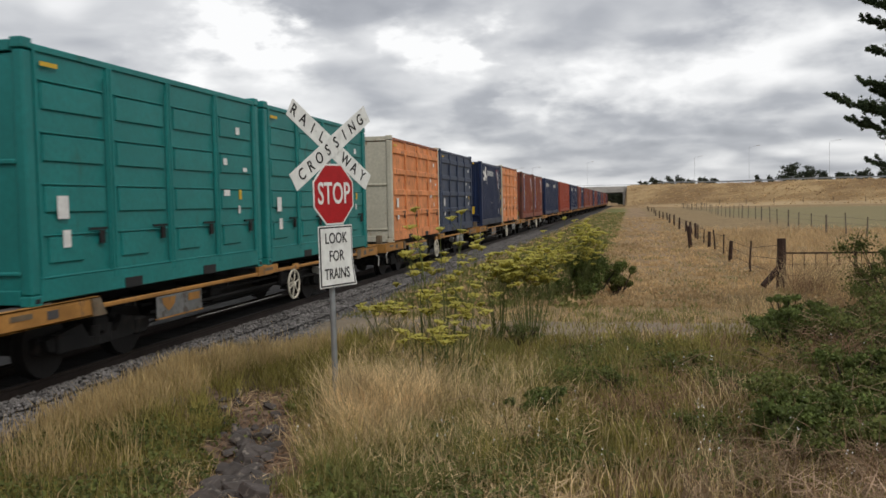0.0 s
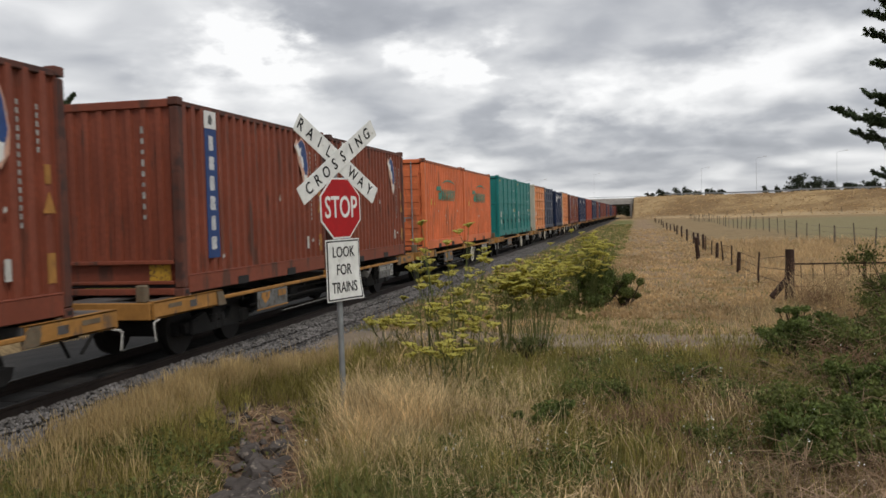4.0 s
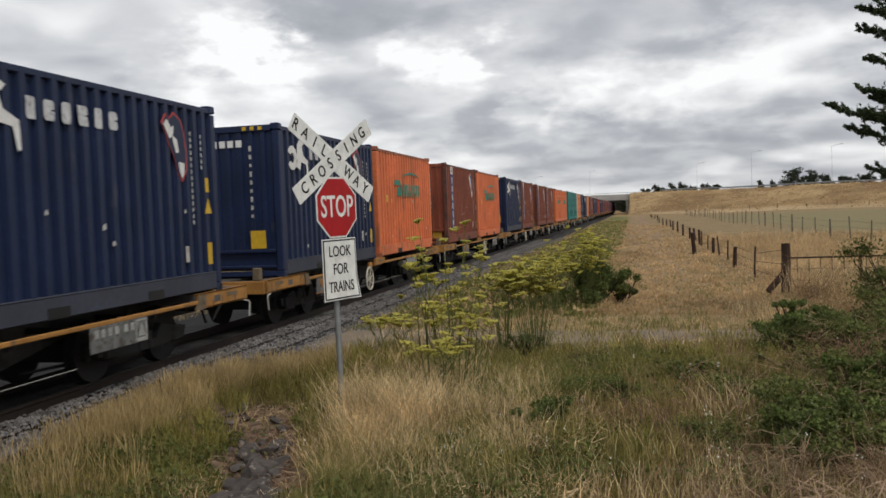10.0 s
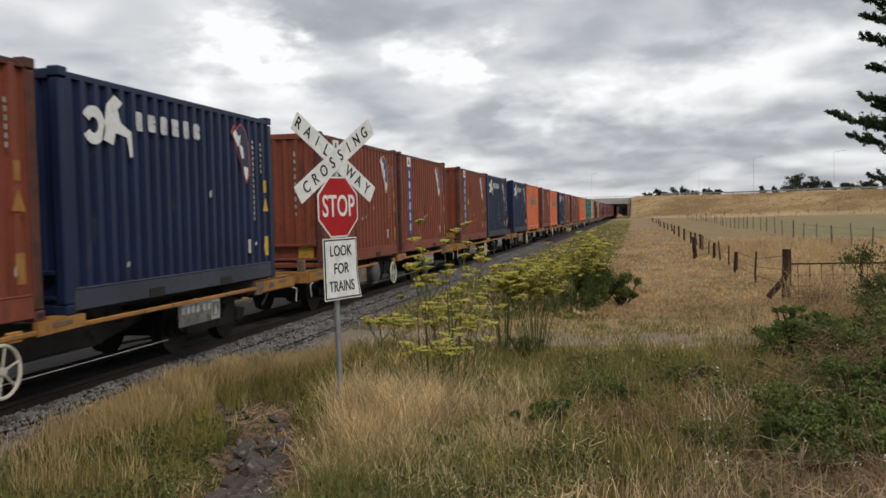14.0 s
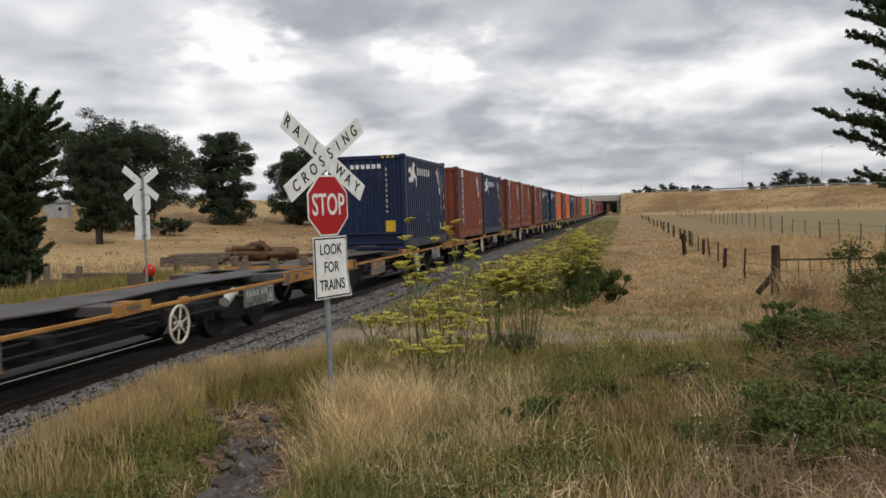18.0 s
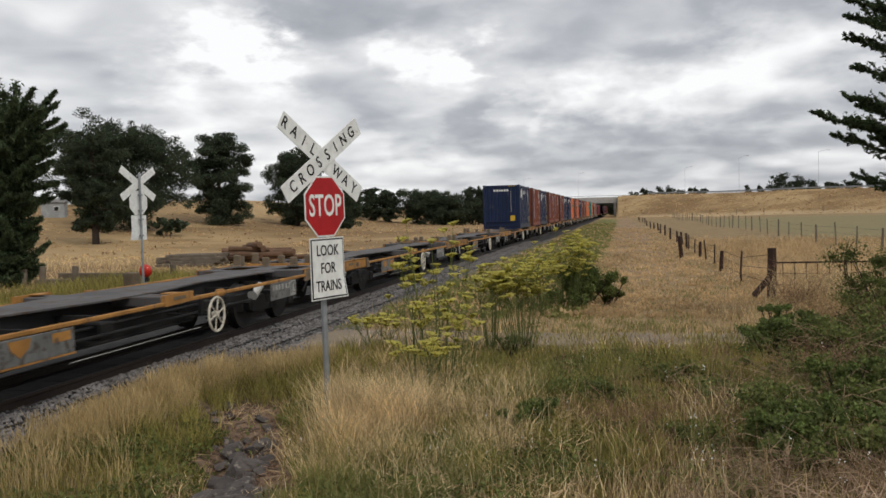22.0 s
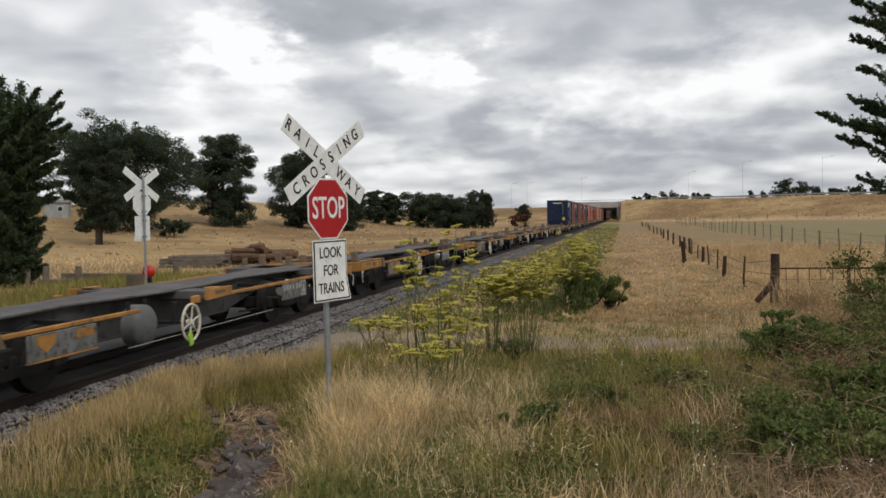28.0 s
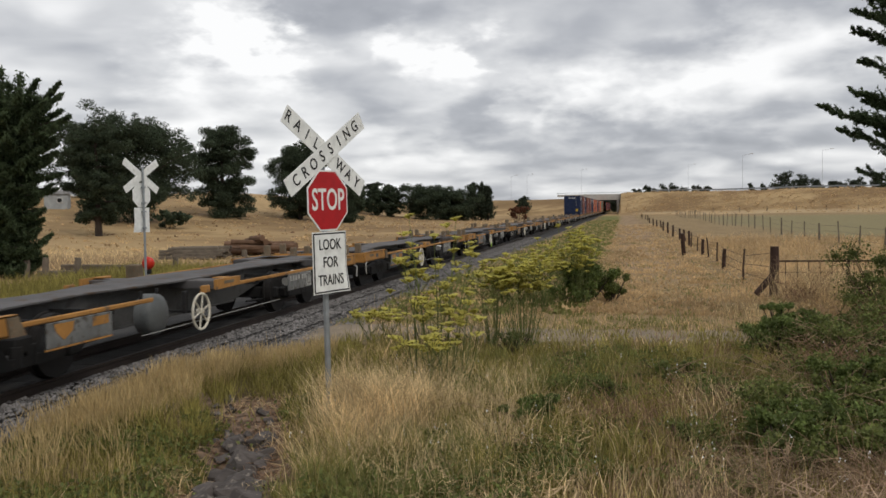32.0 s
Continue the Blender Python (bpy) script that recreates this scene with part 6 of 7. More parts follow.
def spray_tree():
    r = np.random.default_rng(77)
    t = thing("cypress_tree", "dark green cypress with long flat sprays", "tree", m=pose(13.2, 15.1, height(13.2, 15.1)))
    b = Build()
    for i in range(5):
        b.cyl((0, 0, -0.3 + 1.9 * i), (0, 0, 1.6 + 1.9 * i), 0.26 - 0.045 * i, 0.26 - 0.045 * (i + 1), n=9, caps=False)
    b.done("trunk", "bark", t, smooth=True)
    tips = [(-2.36, 0.4, 3.57), (-1.88, 0.4, 3.82), (-1.76, 0.4, 4.28), (-1.82, 0.5, 4.79), (-1.84, 0.4, 5.12), (-1.86, 0.35, 5.38), (-2.04, 0.5, 3.20), (-1.80, 0.4, 2.54), (-1.62, 0.1, 4.95), (-1.75, 0.7, 3.45), (-1.9, 0.2, 3.42), (-1.62, 0.6, 3.66), (-1.5, 0.3, 3.10), (-1.55, 0.2, 5.24)]
    mine = len(tips)
    for k in range(34):
        a, z = k * 2.399, 1.2 + 0.22 * k
        reach = 2.4 - 0.056 * k
        if abs(math.atan2(math.sin(a - math.pi), math.cos(a - math.pi))) > 0.9:
            tips.append((reach * math.cos(a), reach * math.sin(a), z + 0.5))
    for j, (tx, ty, tz) in enumerate(tips):
        root = Vector((0, 0, max(0.4, tz - (0.42 * math.hypot(tx, ty) if j < mine else 0.55))))
        tip = Vector((tx, ty, tz)) - root
        limb = Build().cyl((0, 0, 0), tip * 0.55, 0.035, 0.018, n=5, caps=False).cyl(tip * 0.55, tip, 0.018, 0.004, n=4, caps=False).done("bough", "bark", t)
        limb.location = root
        leaves("spray", spray_points(r, tip, 76, 58), 0.021, "cypress", limb, r, 0.25, 3.4)
        if j < mine:
            BOUGHS.append((limb, tuple(root), 0.75 + 0.5 * r.random(), r.uniform(-0.25, 0.25)))
    return t


spray_tree()


# ---- fennel ----
def umbel_mesh(name, e, R0, tilt, parent, r):
    """One compound flower head: thin rays from the stalk's top, each with a small domed cluster, all joined at the centre."""
    V, Q, T = [tuple(e)], [], []
    rays = 11
    for i in range(rays):
        a, d = 2.399 * i + r.uniform(-0.2, 0.2), R0 * math.sqrt((i + 0.6) / rays)
        dx, dy = d * math.cos(a), d * math.sin(a)
        c = e + Vector((dx, dy, 0.055 - d * 0.14 + tilt[0] * dx + tilt[1] * dy))
        k, n = r.uniform(0.016, 0.027), len(V)
        ph = r.uniform(0, 6.28)
        V += [(c.x + k * math.cos(ph + 1.257 * q), c.y + k * math.sin(ph + 1.257 * q), c.z + r.uniform(-0.007, 0.004)) for q in range(5)]
        V.append((c.x, c.y, c.z + 0.010))
        T += [(n + q, n + (q + 1) % 5, n + 5) for q in range(5)]
        T.append((0, n, n + 1))
    return fast_mesh(name, V, np.zeros((0, 4), int), T, "umbel", parent)


def fennel(x, y, h, spread, stems, seed, label, dense=1.0, high=0.45):
    """Thin upright stems that fork above; each fork ends in a flat yellow flower head, with thready leaves below."""
    r = np.random.default_rng(seed)
    t = thing("fennel_plant", label, "plant", "fennel plants", m=pose(x, y, height(x, y)))
    lv = []
    for k in range(stems):
        b = Build()
        a = r.uniform(0, 6.28)
        rr = spread * math.sqrt(r.random())
        top = Vector((rr * math.cos(a), rr * math.sin(a), h * r.uniform(0.66, 1.0)))
        foot = Vector((top.x * 0.3, top.y * 0.3, -0.03))
        mid = foot.lerp(top, 0.55) + Vector(r.normal(0, 0.02, 3))
        b.cyl(foot, mid, 0.008, 0.006, n=5, caps=False).cyl(mid, top, 0.006, 0.003, n=5, caps=False)
        heads = [top]
        for q in range(int(3.2 * dense)):
            s = r.uniform(high, 0.92)
            p = foot.lerp(top, s)
            aa = r.uniform(0, 6.28)
            e = p + Vector((math.cos(aa) * r.uniform(0.10, 0.24), math.sin(aa) * r.uniform(0.10, 0.24), r.uniform(0.14, 0.30)))
            e.z = min(e.z, h * r.uniform(0.84, 1.02))
            b.cyl(p, p.lerp(e, 0.5) + Vector((0, 0, -0.02)), 0.0042, 0.0034, n=4, caps=False).cyl(p.lerp(e, 0.5) + Vector((0, 0, -0.02)), e, 0.0034, 0.0024, n=4, caps=False)
            heads.append(e)
        stem = b.done("stem", "fennel", t)
        for e in heads:
            umbel_mesh("umbel", e, r.uniform(0.045, 0.088), r.normal(0, 0.16, 2), stem, r)
        for i in range(int(15 * dense)):
            s = r.random() ** 2.0 * 0.7
            p = foot.lerp(top, s)
            lv.append(tuple(p + Vector(r.normal(0, 0.06, 3))))
    leaves("feathery_foliage", [(p[0], p[1], max(0.02, p[2])) for p in lv], 0.007, "fennel", t, r, 0.6, 13.0)
    return t


fennel(5.62, 9.75, 2.02, 0.42, 9, 1, "tall yellow-flowered fennel, open and leggy", 1.4, 0.22)
fennel(5.25, 10.1, 1.55, 0.30, 4, 2, "yellow-flowered fennel, open and leggy")
fennel(5.85, 9.4, 1.15, 0.38, 4, 3, "yellow-flowered fennel with thin stems", 1.3, 0.25)
fennel(6.25, 12.5, 1.34, 0.42, 20, 4, "dense clump of yellow-flowered fennel beside the track", 1.6, 0.72)
fennel(5.8, 12.7, 1.26, 0.36, 11, 5, "clump of yellow-flowered fennel beside the track", 1.3, 0.7)
fennel(4.75, 13.2, 0.62, 0.42, 8, 6, "low yellowish fennel behind the sign")
fennel(4.1, 12.6, 0.5, 0.4, 8, 7, "low yellowish fennel near the ballast")
fennel(6.5, 18.6, 1.40, 0.62, 24, 8, "yellow-flowered fennel growing out of a shrub", 1.1)
fennel(6.1, 17.6, 1.2, 0.5, 14, 9, "yellow-flowered fennel beside a shrub")
fennel(5.6, 9.0, 0.8, 0.25, 4, 10, "young fennel in dry grass")
fennel(6.75, 18.9, 1.62, 0.55, 20, 11, "yellow-flowered fennel rising behind a shrub", 1.1)
bush("green_shrub", 6.85, 19.2, 1.05, 0.58, 101, "dense yellow-green shrub beside the track", "freshbramble", 0.034, 14000)
bush("green_shrub", 7.40, 19.5, 0.80, 0.36, 104, "dark low shrub beside the track", "bramble", 0.030, 9000)
bush("fern_clump", 6.10, 12.5, 0.36, 0.26, 103, "dark feathery growth at the foot of fennel", "fennel", 0.016, 2600)

# ---- brambles on the right-hand bank ----
BR = [(12.3, 16.6, 1.65, 1.05), (13.2, 16.0, 1.9, 1.15), (12.0, 15.2, 1.2, 0.85), (12.4, 14.0, 0.95, 0.9), (10.35, 12.6, 0.62, 0.50), (10.7, 11.6, 0.55, 0.6), (11.4, 12.4, 0.7, 0.8), (11.3, 10.9, 0.6, 0.8),
      (10.6, 10.2, 0.48, 0.7), (9.7, 10.4, 0.40, 0.55), (10.9, 9.0, 0.50, 0.7), (10.0, 8.8, 0.42, 0.6), (9.2, 8.4, 0.42, 0.5), (9.6, 7.4, 0.36, 0.42), (8.9, 9.4, 0.30, 0.5), (10.4, 7.6, 0.40, 0.45), (9.0, 7.1, 0.3, 0.3), (8.3, 10.4, 0.26, 0.4)]
for k, (x, y, h, w) in enumerate(BR):
    bush("bramble", x, y, h, w, 120 + k, "tangled green bramble with bare dead canes", "bramble", 0.030, int((2900 + 5000 * w) * (0.55 if k in (9, 11, 12, 14, 17) else 1)), canes=int(34 * w), group="brambles on the bank")
for k, (x, y, h, w) in enumerate(((7.1, 9.2, 0.32, 0.32), (7.35, 9.4, 0.25, 0.25), (6.1, 7.2, 0.22, 0.25), (5.6, 8.4, 0.25, 0.3), (8.2, 7.6, 0.22, 0.3))):
    bush("weed_clump", x, y, h, w, 160 + k, "dark green leafy weed in the grass", "bramble", 0.020, 3200, group="weeds in the grass")

for k, (x, y, h, w) in enumerate(((8.95, 7.45, 0.46, 0.30), (9.6, 12.2, 0.66, 0.36), (9.85, 12.7, 0.5, 0.4), (6.85, 8.1, 0.34, 0.24), (9.75, 7.9, 0.42, 0.30), (9.9, 9.6, 0.5, 0.35), (10.0, 14.0, 0.68, 0.26), (10.35, 13.6, 0.58, 0.32), (9.2, 7.9, 0.46, 0.34))):
    bush("bramble", x, y, h, w, 180 + k, "fresh bright green bramble clump", "freshbramble", 0.026, 5600, canes=6, group="brambles on the bank")


def dead_brush(x, y, h, w, n, seed):
    """A tangle of bare brown canes, arching and crossing."""
    r = np.random.default_rng(seed)
    b = Build()
    for _ in range(n):
        a = r.uniform(0, 6.28)
        p = Vector((r.normal(0, w * 0.5), r.normal(0, w * 0.5), r.uniform(0, h * 0.3)))
        step = Vector((math.cos(a), math.sin(a), r.uniform(0.2, 1.6))).normalized() * h * r.uniform(0.25, 0.5)
        rad = r.uniform(0.002, 0.0045)
        for i in range(4):
            q = p + step
            b.cyl(p, q, rad, rad * 0.8, n=3, caps=False)
            p, rad = q, rad * 0.8
            step = step + Vector((0, 0, -0.28 * h)) * r.uniform(0.1, 0.6) + Vector(r.normal(0, 0.03, 3))
    ob = b.done("dead_brush", "deadstem")
    ob.location = (x, y, height(x, y))
    tagged(ob, "tangle of bare brown dead canes on the bank", "brush", "dead brush on the bank", kind="stuff")


for k, (x, y, h, w, n) in enumerate(((9.85, 10.3, 0.5, 0.5, 150), (8.5, 8.8, 0.34, 0.45, 130), (7.6, 8.3, 0.30, 0.35, 90), (9.3, 6.8, 0.22, 0.45, 150), (10.9, 12.6, 0.7, 0.5, 120), (10.2, 11.0, 0.5, 0.45, 110), (11.6, 14.6, 0.7, 0.4, 90), (11.2, 18.8, 0.9, 0.5, 140))):
    dead_brush(x, y, h, w, n, 300 + k)

# ---- stones, timber and clutter ----
def rock_shape(name, x, y, s, seed):
    """A broken block: a ball cut by a handful of planes, with a rough skin."""
    r = np.random.default_rng(seed)
    bm = bmesh.new()
    bmesh.ops.create_icosphere(bm, subdivisions=3, radius=1.0)
    sc = Vector((s * r.uniform(0.95, 1.4), s * r.uniform(0.75, 1.1), s * r.uniform(0.65, 0.95)))
    cuts = [(Vector(r.normal(0, 1, 3)).normalized(), r.uniform(0.50, 0.78)) for _ in range(9)] + [(Vector((0.1, 0.1, 1)).normalized(), 0.66)]
    for v in bm.verts:
        q = v.co * 1.0
        for n, d in cuts:
            over = q.dot(n) - d
            if over > 0:
                q = q - n * over
        q = q * (1 + 0.05 * noise.noise(v.co * 2.6 + Vector((0, seed, 0))) + 0.03 * noise.noise(v.co * 7 + Vector((0, 0, seed))))
        v.co = Vector((q.x * sc.x, q.y * sc.y, q.z * sc.z)) * 1.25
    me = bpy.data.meshes.new(name)
    bm.to_mesh(me)
    bm.free()
    me.materials.append(M["rock"])
    ob = tagged(new(name, me), "rough dark grey rock half sunk in soil", "rock", "rocks in the gully")
    ob.matrix_world = pose(x, y, height(x, y) + s * 0.46, r.uniform(-25, 25), r.uniform(-25, 25), r.uniform(0, 360))


r0 = random.Random(21)
laid = []
while len(laid) < 40:
    y = 5.45 + 2.15 * r0.random()
    x = gully_x(y) + r0.uniform(-0.10, 0.34)
    s = r0.choice((0.055, 0.075, 0.095, 0.11, 0.125)) * r0.uniform(0.9, 1.1)
    if y > 7.0:
        s *= 0.8
    if all((x - a) ** 2 + (y - c) ** 2 > (0.66 * (s + e)) ** 2 for a, c, e in laid):
        laid.append((x, y, s))
        rock_shape("rock", x, y, s, len(laid))
for k in range(16):
    y = 7.5 + 1.6 * r0.random()
    rock_shape("rock", gully_x(y) + r0.uniform(-0.35, 0.35), y, r0.uniform(0.03, 0.055), 90 + k)


def log_pile():
    t = thing("log_pile", "heap of weathered reddish logs lying in the dry field", "log pile", m=pose(-9.0, 38.5, 0))
    r = random.Random(6)
    for k in range(26):
        x, y = r.uniform(-1.5, 1.7), r.uniform(-0.8, 0.8)
        L2, rad = r.uniform(0.4, 1.1), r.uniform(0.09, 0.19)
        z = rad + 0.26 * (k % 4) * r.uniform(0.6, 1) * (1 - abs(x) / 2.4)
        a = r.uniform(-0.7, 0.7)
        d = Vector((math.cos(a), math.sin(a), r.uniform(-0.08, 0.12))) * L2
        Build().cyl(Vector((x, y, z)) - d, Vector((x, y, z)) + d, rad, rad * r.uniform(0.8, 1), n=9).done("log", "log", t)


def plank_pile():
    t = thing("timber_stack", "low stack of grey weathered sleepers and planks", "timber stack", m=pose(-11.4, 36.5, 0, 0, 0, 12))
    r = random.Random(9)
    for k in range(14):
        Build().box((r.uniform(-0.5, 0.5), -0.9 + 0.16 * k, 0.10 + 0.13 * (k % 4)), (r.uniform(2.2, 3.2), 0.24, 0.12), ch=0.01, turn=Matrix.Rotation(r.uniform(-0.1, 0.1), 3, "Z")).done("plank", "timber", t)


log_pile()
plank_pile()
for k, (x, y, h) in enumerate(((-10.3, 24.6, 0.7), (-8.9, 24.2, 0.75), (-11.6, 25.4, 0.6), (-7.4, 27.5, 0.6), (-6.0, 30, 0.7))):
    fence_post("stub_post", x, y, h, 0.11, (0, 3), "short weathered timber post in the dry field", "old timber posts", k + 31)
for k, (x, y, L2, a) in enumerate(((-9.6, 25.5, 1.5, 5), (-8.6, 27.8, 1.1, 20), (-11.0, 28.5, 1.6, -8), (-6.6, 33, 1.2, 10), (-7.6, 41, 1.4, -5), (-5.4, 44, 1.5, 8))):
    t = thing("fallen_timber", "weathered beam lying in the dry field", "timber", "fallen timbers", m=pose(x, y, 0.14, 0, 0, a))
    Build().box((0, 0, 0), (2 * L2, 0.25, 0.24), ch=0.02).done("beam", "timber", t)
hs = thing("farm_shed", "small grey-white farm shed behind the trees", "shed", m=pose(-54.8, 88, height(-54.8, 88) - 0.1, 0, 0, 25) @ Matrix.Scale(0.82, 4))
Build().box((0, 0, 1.0), (3.0, 2.4, 2.1), ch=0.02).done("wall", "wall_white", hs)
Build().prism([(-1.4, 2.06), (1.4, 2.06), (1.4, 2.2), (-1.4, 2.55)], 0, -1.65, 1.65).done("roof", "roof_grey", hs)
wd = Build().box((0.5, -1.21, 1.2), (0.7, 0.06, 0.7), ch=0.01).done("window", "white", hs)
Build().box((0.5, -1.25, 1.2), (0.56, 0.03, 0.56)).done("pane", "black", wd)


# ---- grass ----
def blades(name, x, y, h, w, lean, material, seed, label, seed_heads=False):
    """Many bent grass blades as one mesh: a four-sided lower half and a pointed tip each."""
    r = np.random.default_rng(seed)
    n = len(x)
    z = np.array([height(a, c) for a, c in zip(x, y)])
    a, d = r.uniform(0, 2 * np.pi, n), r.uniform(0, 2 * np.pi, n)
    k = lean * r.uniform(0.2, 1.0, n) * h
    wx, wy = np.cos(a) * w / 2, np.sin(a) * w / 2
    lx, ly = np.cos(d) * k, np.sin(d) * k
    V = np.empty((n, 5, 3))
    V[:, 0] = np.stack([x - wx, y - wy, z - 0.02], 1)
    V[:, 1] = np.stack([x + wx, y + wy, z - 0.02], 1)
    V[:, 2] = np.stack([x + lx * 0.35 + wx * 0.8, y + ly * 0.35 + wy * 0.8, z + h * 0.58], 1)
    V[:, 3] = np.stack([x + lx * 0.35 - wx * 0.8, y + ly * 0.35 - wy * 0.8, z + h * 0.58], 1)
    V[:, 4] = np.stack([x + lx, y + ly, z + h], 1)
    i = np.arange(n)[:, None] * 5
    ob = fast_mesh(name, V.reshape(-1, 3), i + [0, 1, 2, 3], i + [3, 2, 4], material)
    tagged(ob, label, "grass", kind="stuff")
    return ob


def field(n, seed, near, far, az0, az1):
    """Points thinning out with distance from the road verge."""
    r = np.random.default_rng(seed)
    d = near * (far / near) ** r.random(n)
    a = np.radians(r.uniform(az0, az1, n))
    return 7.7 + d * np.sin(a), d * np.cos(a), d, r


def patch(x, y, s, o):
    return np.array([noise.noise((a * s, b2 * s, o)) for a, b2 in zip(x, y)])


def tufts(n, per, seed, near, far, az0, az1):
    """Tuft centres thinning out with distance, each repeated for its blades with the way it leans."""
    cx, cy, d, r = field(n, seed, near, far, az0, az1)
    k = r.integers(per // 2, per + per // 2, n)
    i = np.repeat(np.arange(n), k)
    a, q = r.uniform(0, 2 * np.pi, len(i)), np.sqrt(r.random(len(i)))
    s = (0.02 + 0.011 * d)[i] * q
    return cx[i] + s * np.cos(a), cy[i] + s * np.sin(a), d[i], i, r


def in_gully(x, y):
    """Bare stones and soil, with the trodden edge on the road side."""
    off = x - gully_x(y)
    wob = 0.16 * np.sin(5.1 * y) + 0.10 * np.sin(11.3 * y + 1.0)
    return (off > -0.22 + 0.6 * wob) & (off < np.where(y > 7.3, 0.50, 0.60) + 0.5 * wob) & (y < 9.0)


def shoulder(y):
    """Where the grass begins beside the ballast; it draws back before the road."""
    return 2.12 + 0.5 * np.clip(7.3 - np.asarray(y), 0, 1.6) + 0.55 * np.clip((y - 9.0) / 2.0, 0, 1) + 0.9 * np.clip((y - 10.6) / 1.6, 0, 1) * (np.asarray(y) < 15) - 0.25 * (np.asarray(y) > 15)


NT = 17000
x, y, d, ti, r = tufts(NT, 20, 1, 4.9, 60, -46, 20)
gully = in_gully(x, y)
ok = (x > shoulder(y)) & ~((y > 13.2) & (y < 15.0) & (r.random(len(x)) > 0.30)) & ~(gully & (r.random(len(x)) > 0.012))
x, y, d, ti = x[ok], y[ok], d[ok], ti[ok]
p1, p2 = patch(x, y, 0.9, 3), patch(x, y, 0.28, 9)
bank = (x < 4.2) & (y < 13)
beyond = y > 15
u = np.random.default_rng(6).random(NT)[ti]
tall = np.random.default_rng(7).uniform(0.4, 1.5, NT)[ti]
edge = np.clip((x - 1.85) / 1.6, 0, 1)
thin = ~beyond | (r.random(len(x)) < 0.6)
x, y, d, ti, p1, p2, bank, beyond, u, tall, edge = (q[thin] for q in (x, y, d, ti, p1, p2, bank, beyond, u, tall, edge))
green = np.where(bank, u < 0.34 + 0.55 * edge, np.where(beyond, (u < 0.06 + 0.9 * np.clip(p1 + 0.6 * p2, 0, 0.6)) & (x < 11) & (y < 34) | (u < 0.10 + 0.5 * np.clip((18.5 - y) / 2.5, 0, 1) * (x < 10.2)) | ((x < 6.6) & (u < 0.6 + 0.3 * np.clip((y - 18) / 6, 0, 1)) & (p2 > -0.35)), (u < 0.66 + 0.8 * p1) & (x < 11)))
wid = 0.0026 + 0.00052 * d
near_edge = np.clip((7.6 - y) / 1.4, 0, 1)
tall = tall * (1 - 0.38 * near_edge)
bare = np.clip((8.6 - y) / 1.2, 0, 1) * np.clip((x - 6.9) / 0.5, 0, 1)
drop = (r.random(len(x)) < np.maximum(np.where(bank, 0.72, 0.42) * near_edge, 0.62 * bare)) & ~green
sel = green & beyond
blades("turf_green", x[sel], y[sel], 0.07 * tall[sel] * r.uniform(0.5, 1.4, sel.sum()), wid[sel] * 1.2, 0.9, "turfgreen", 22, "short olive grass beside the line")
sel = ~green & beyond
blades("turf_straw", x[sel], y[sel], np.where(x[sel] > 11.2, 0.26, 0.08) * tall[sel] * r.uniform(0.4, 1.5, sel.sum()), wid[sel], 1.3, "turf", 23, "short dry grass between the road and the fence")
sel = green & ~beyond
blades("green_grass", x[sel], y[sel], np.where(bank[sel], 0.17, np.where(beyond[sel], 0.06, 0.14)) * tall[sel] * r.uniform(0.5, 1.4, sel.sum()), wid[sel] * 1.2, 0.9, "greengrass", 2, "short green grass on the road verge")
dead = ~green & ~bank & ~beyond & ~drop & (x > 6.7) & (np.random.default_rng(8).random(NT)[ti] < 0.72 + 0.22 * (y < 8.4))
dead &= r.random(len(x)) < 0.75
blades("dead_grass", x[dead], y[dead], 0.12 * tall[dead] * r.uniform(0.4, 1.5, dead.sum()), wid[dead], 1.2, "deadstem", 24, "brown dead grass among green weeds")
sel = ~green & ~bank & ~beyond & ~dead & ~drop
blades("dry_grass", x[sel], y[sel], np.where(beyond[sel], np.where(x[sel] > 11.2, 0.26, 0.07), np.where(x[sel] > 5.9, 0.11, 0.18) + 0.09 * p1[sel]) * tall[sel] * r.uniform(0.4, 1.5, sel.sum()), wid[sel], 1.3, "drygrass", 3, "dry straw-coloured grass on the verge")
sel = ~green & bank & ~drop
blades("seed_grass", x[sel], y[sel], (0.34 - 0.21 * edge[sel]) * tall[sel] ** 0.4 * r.uniform(0.5, 1.15, sel.sum()), wid[sel] * 0.42, 1.0, "palegrass", 4, "soft tan seeding grass beside the ballast")
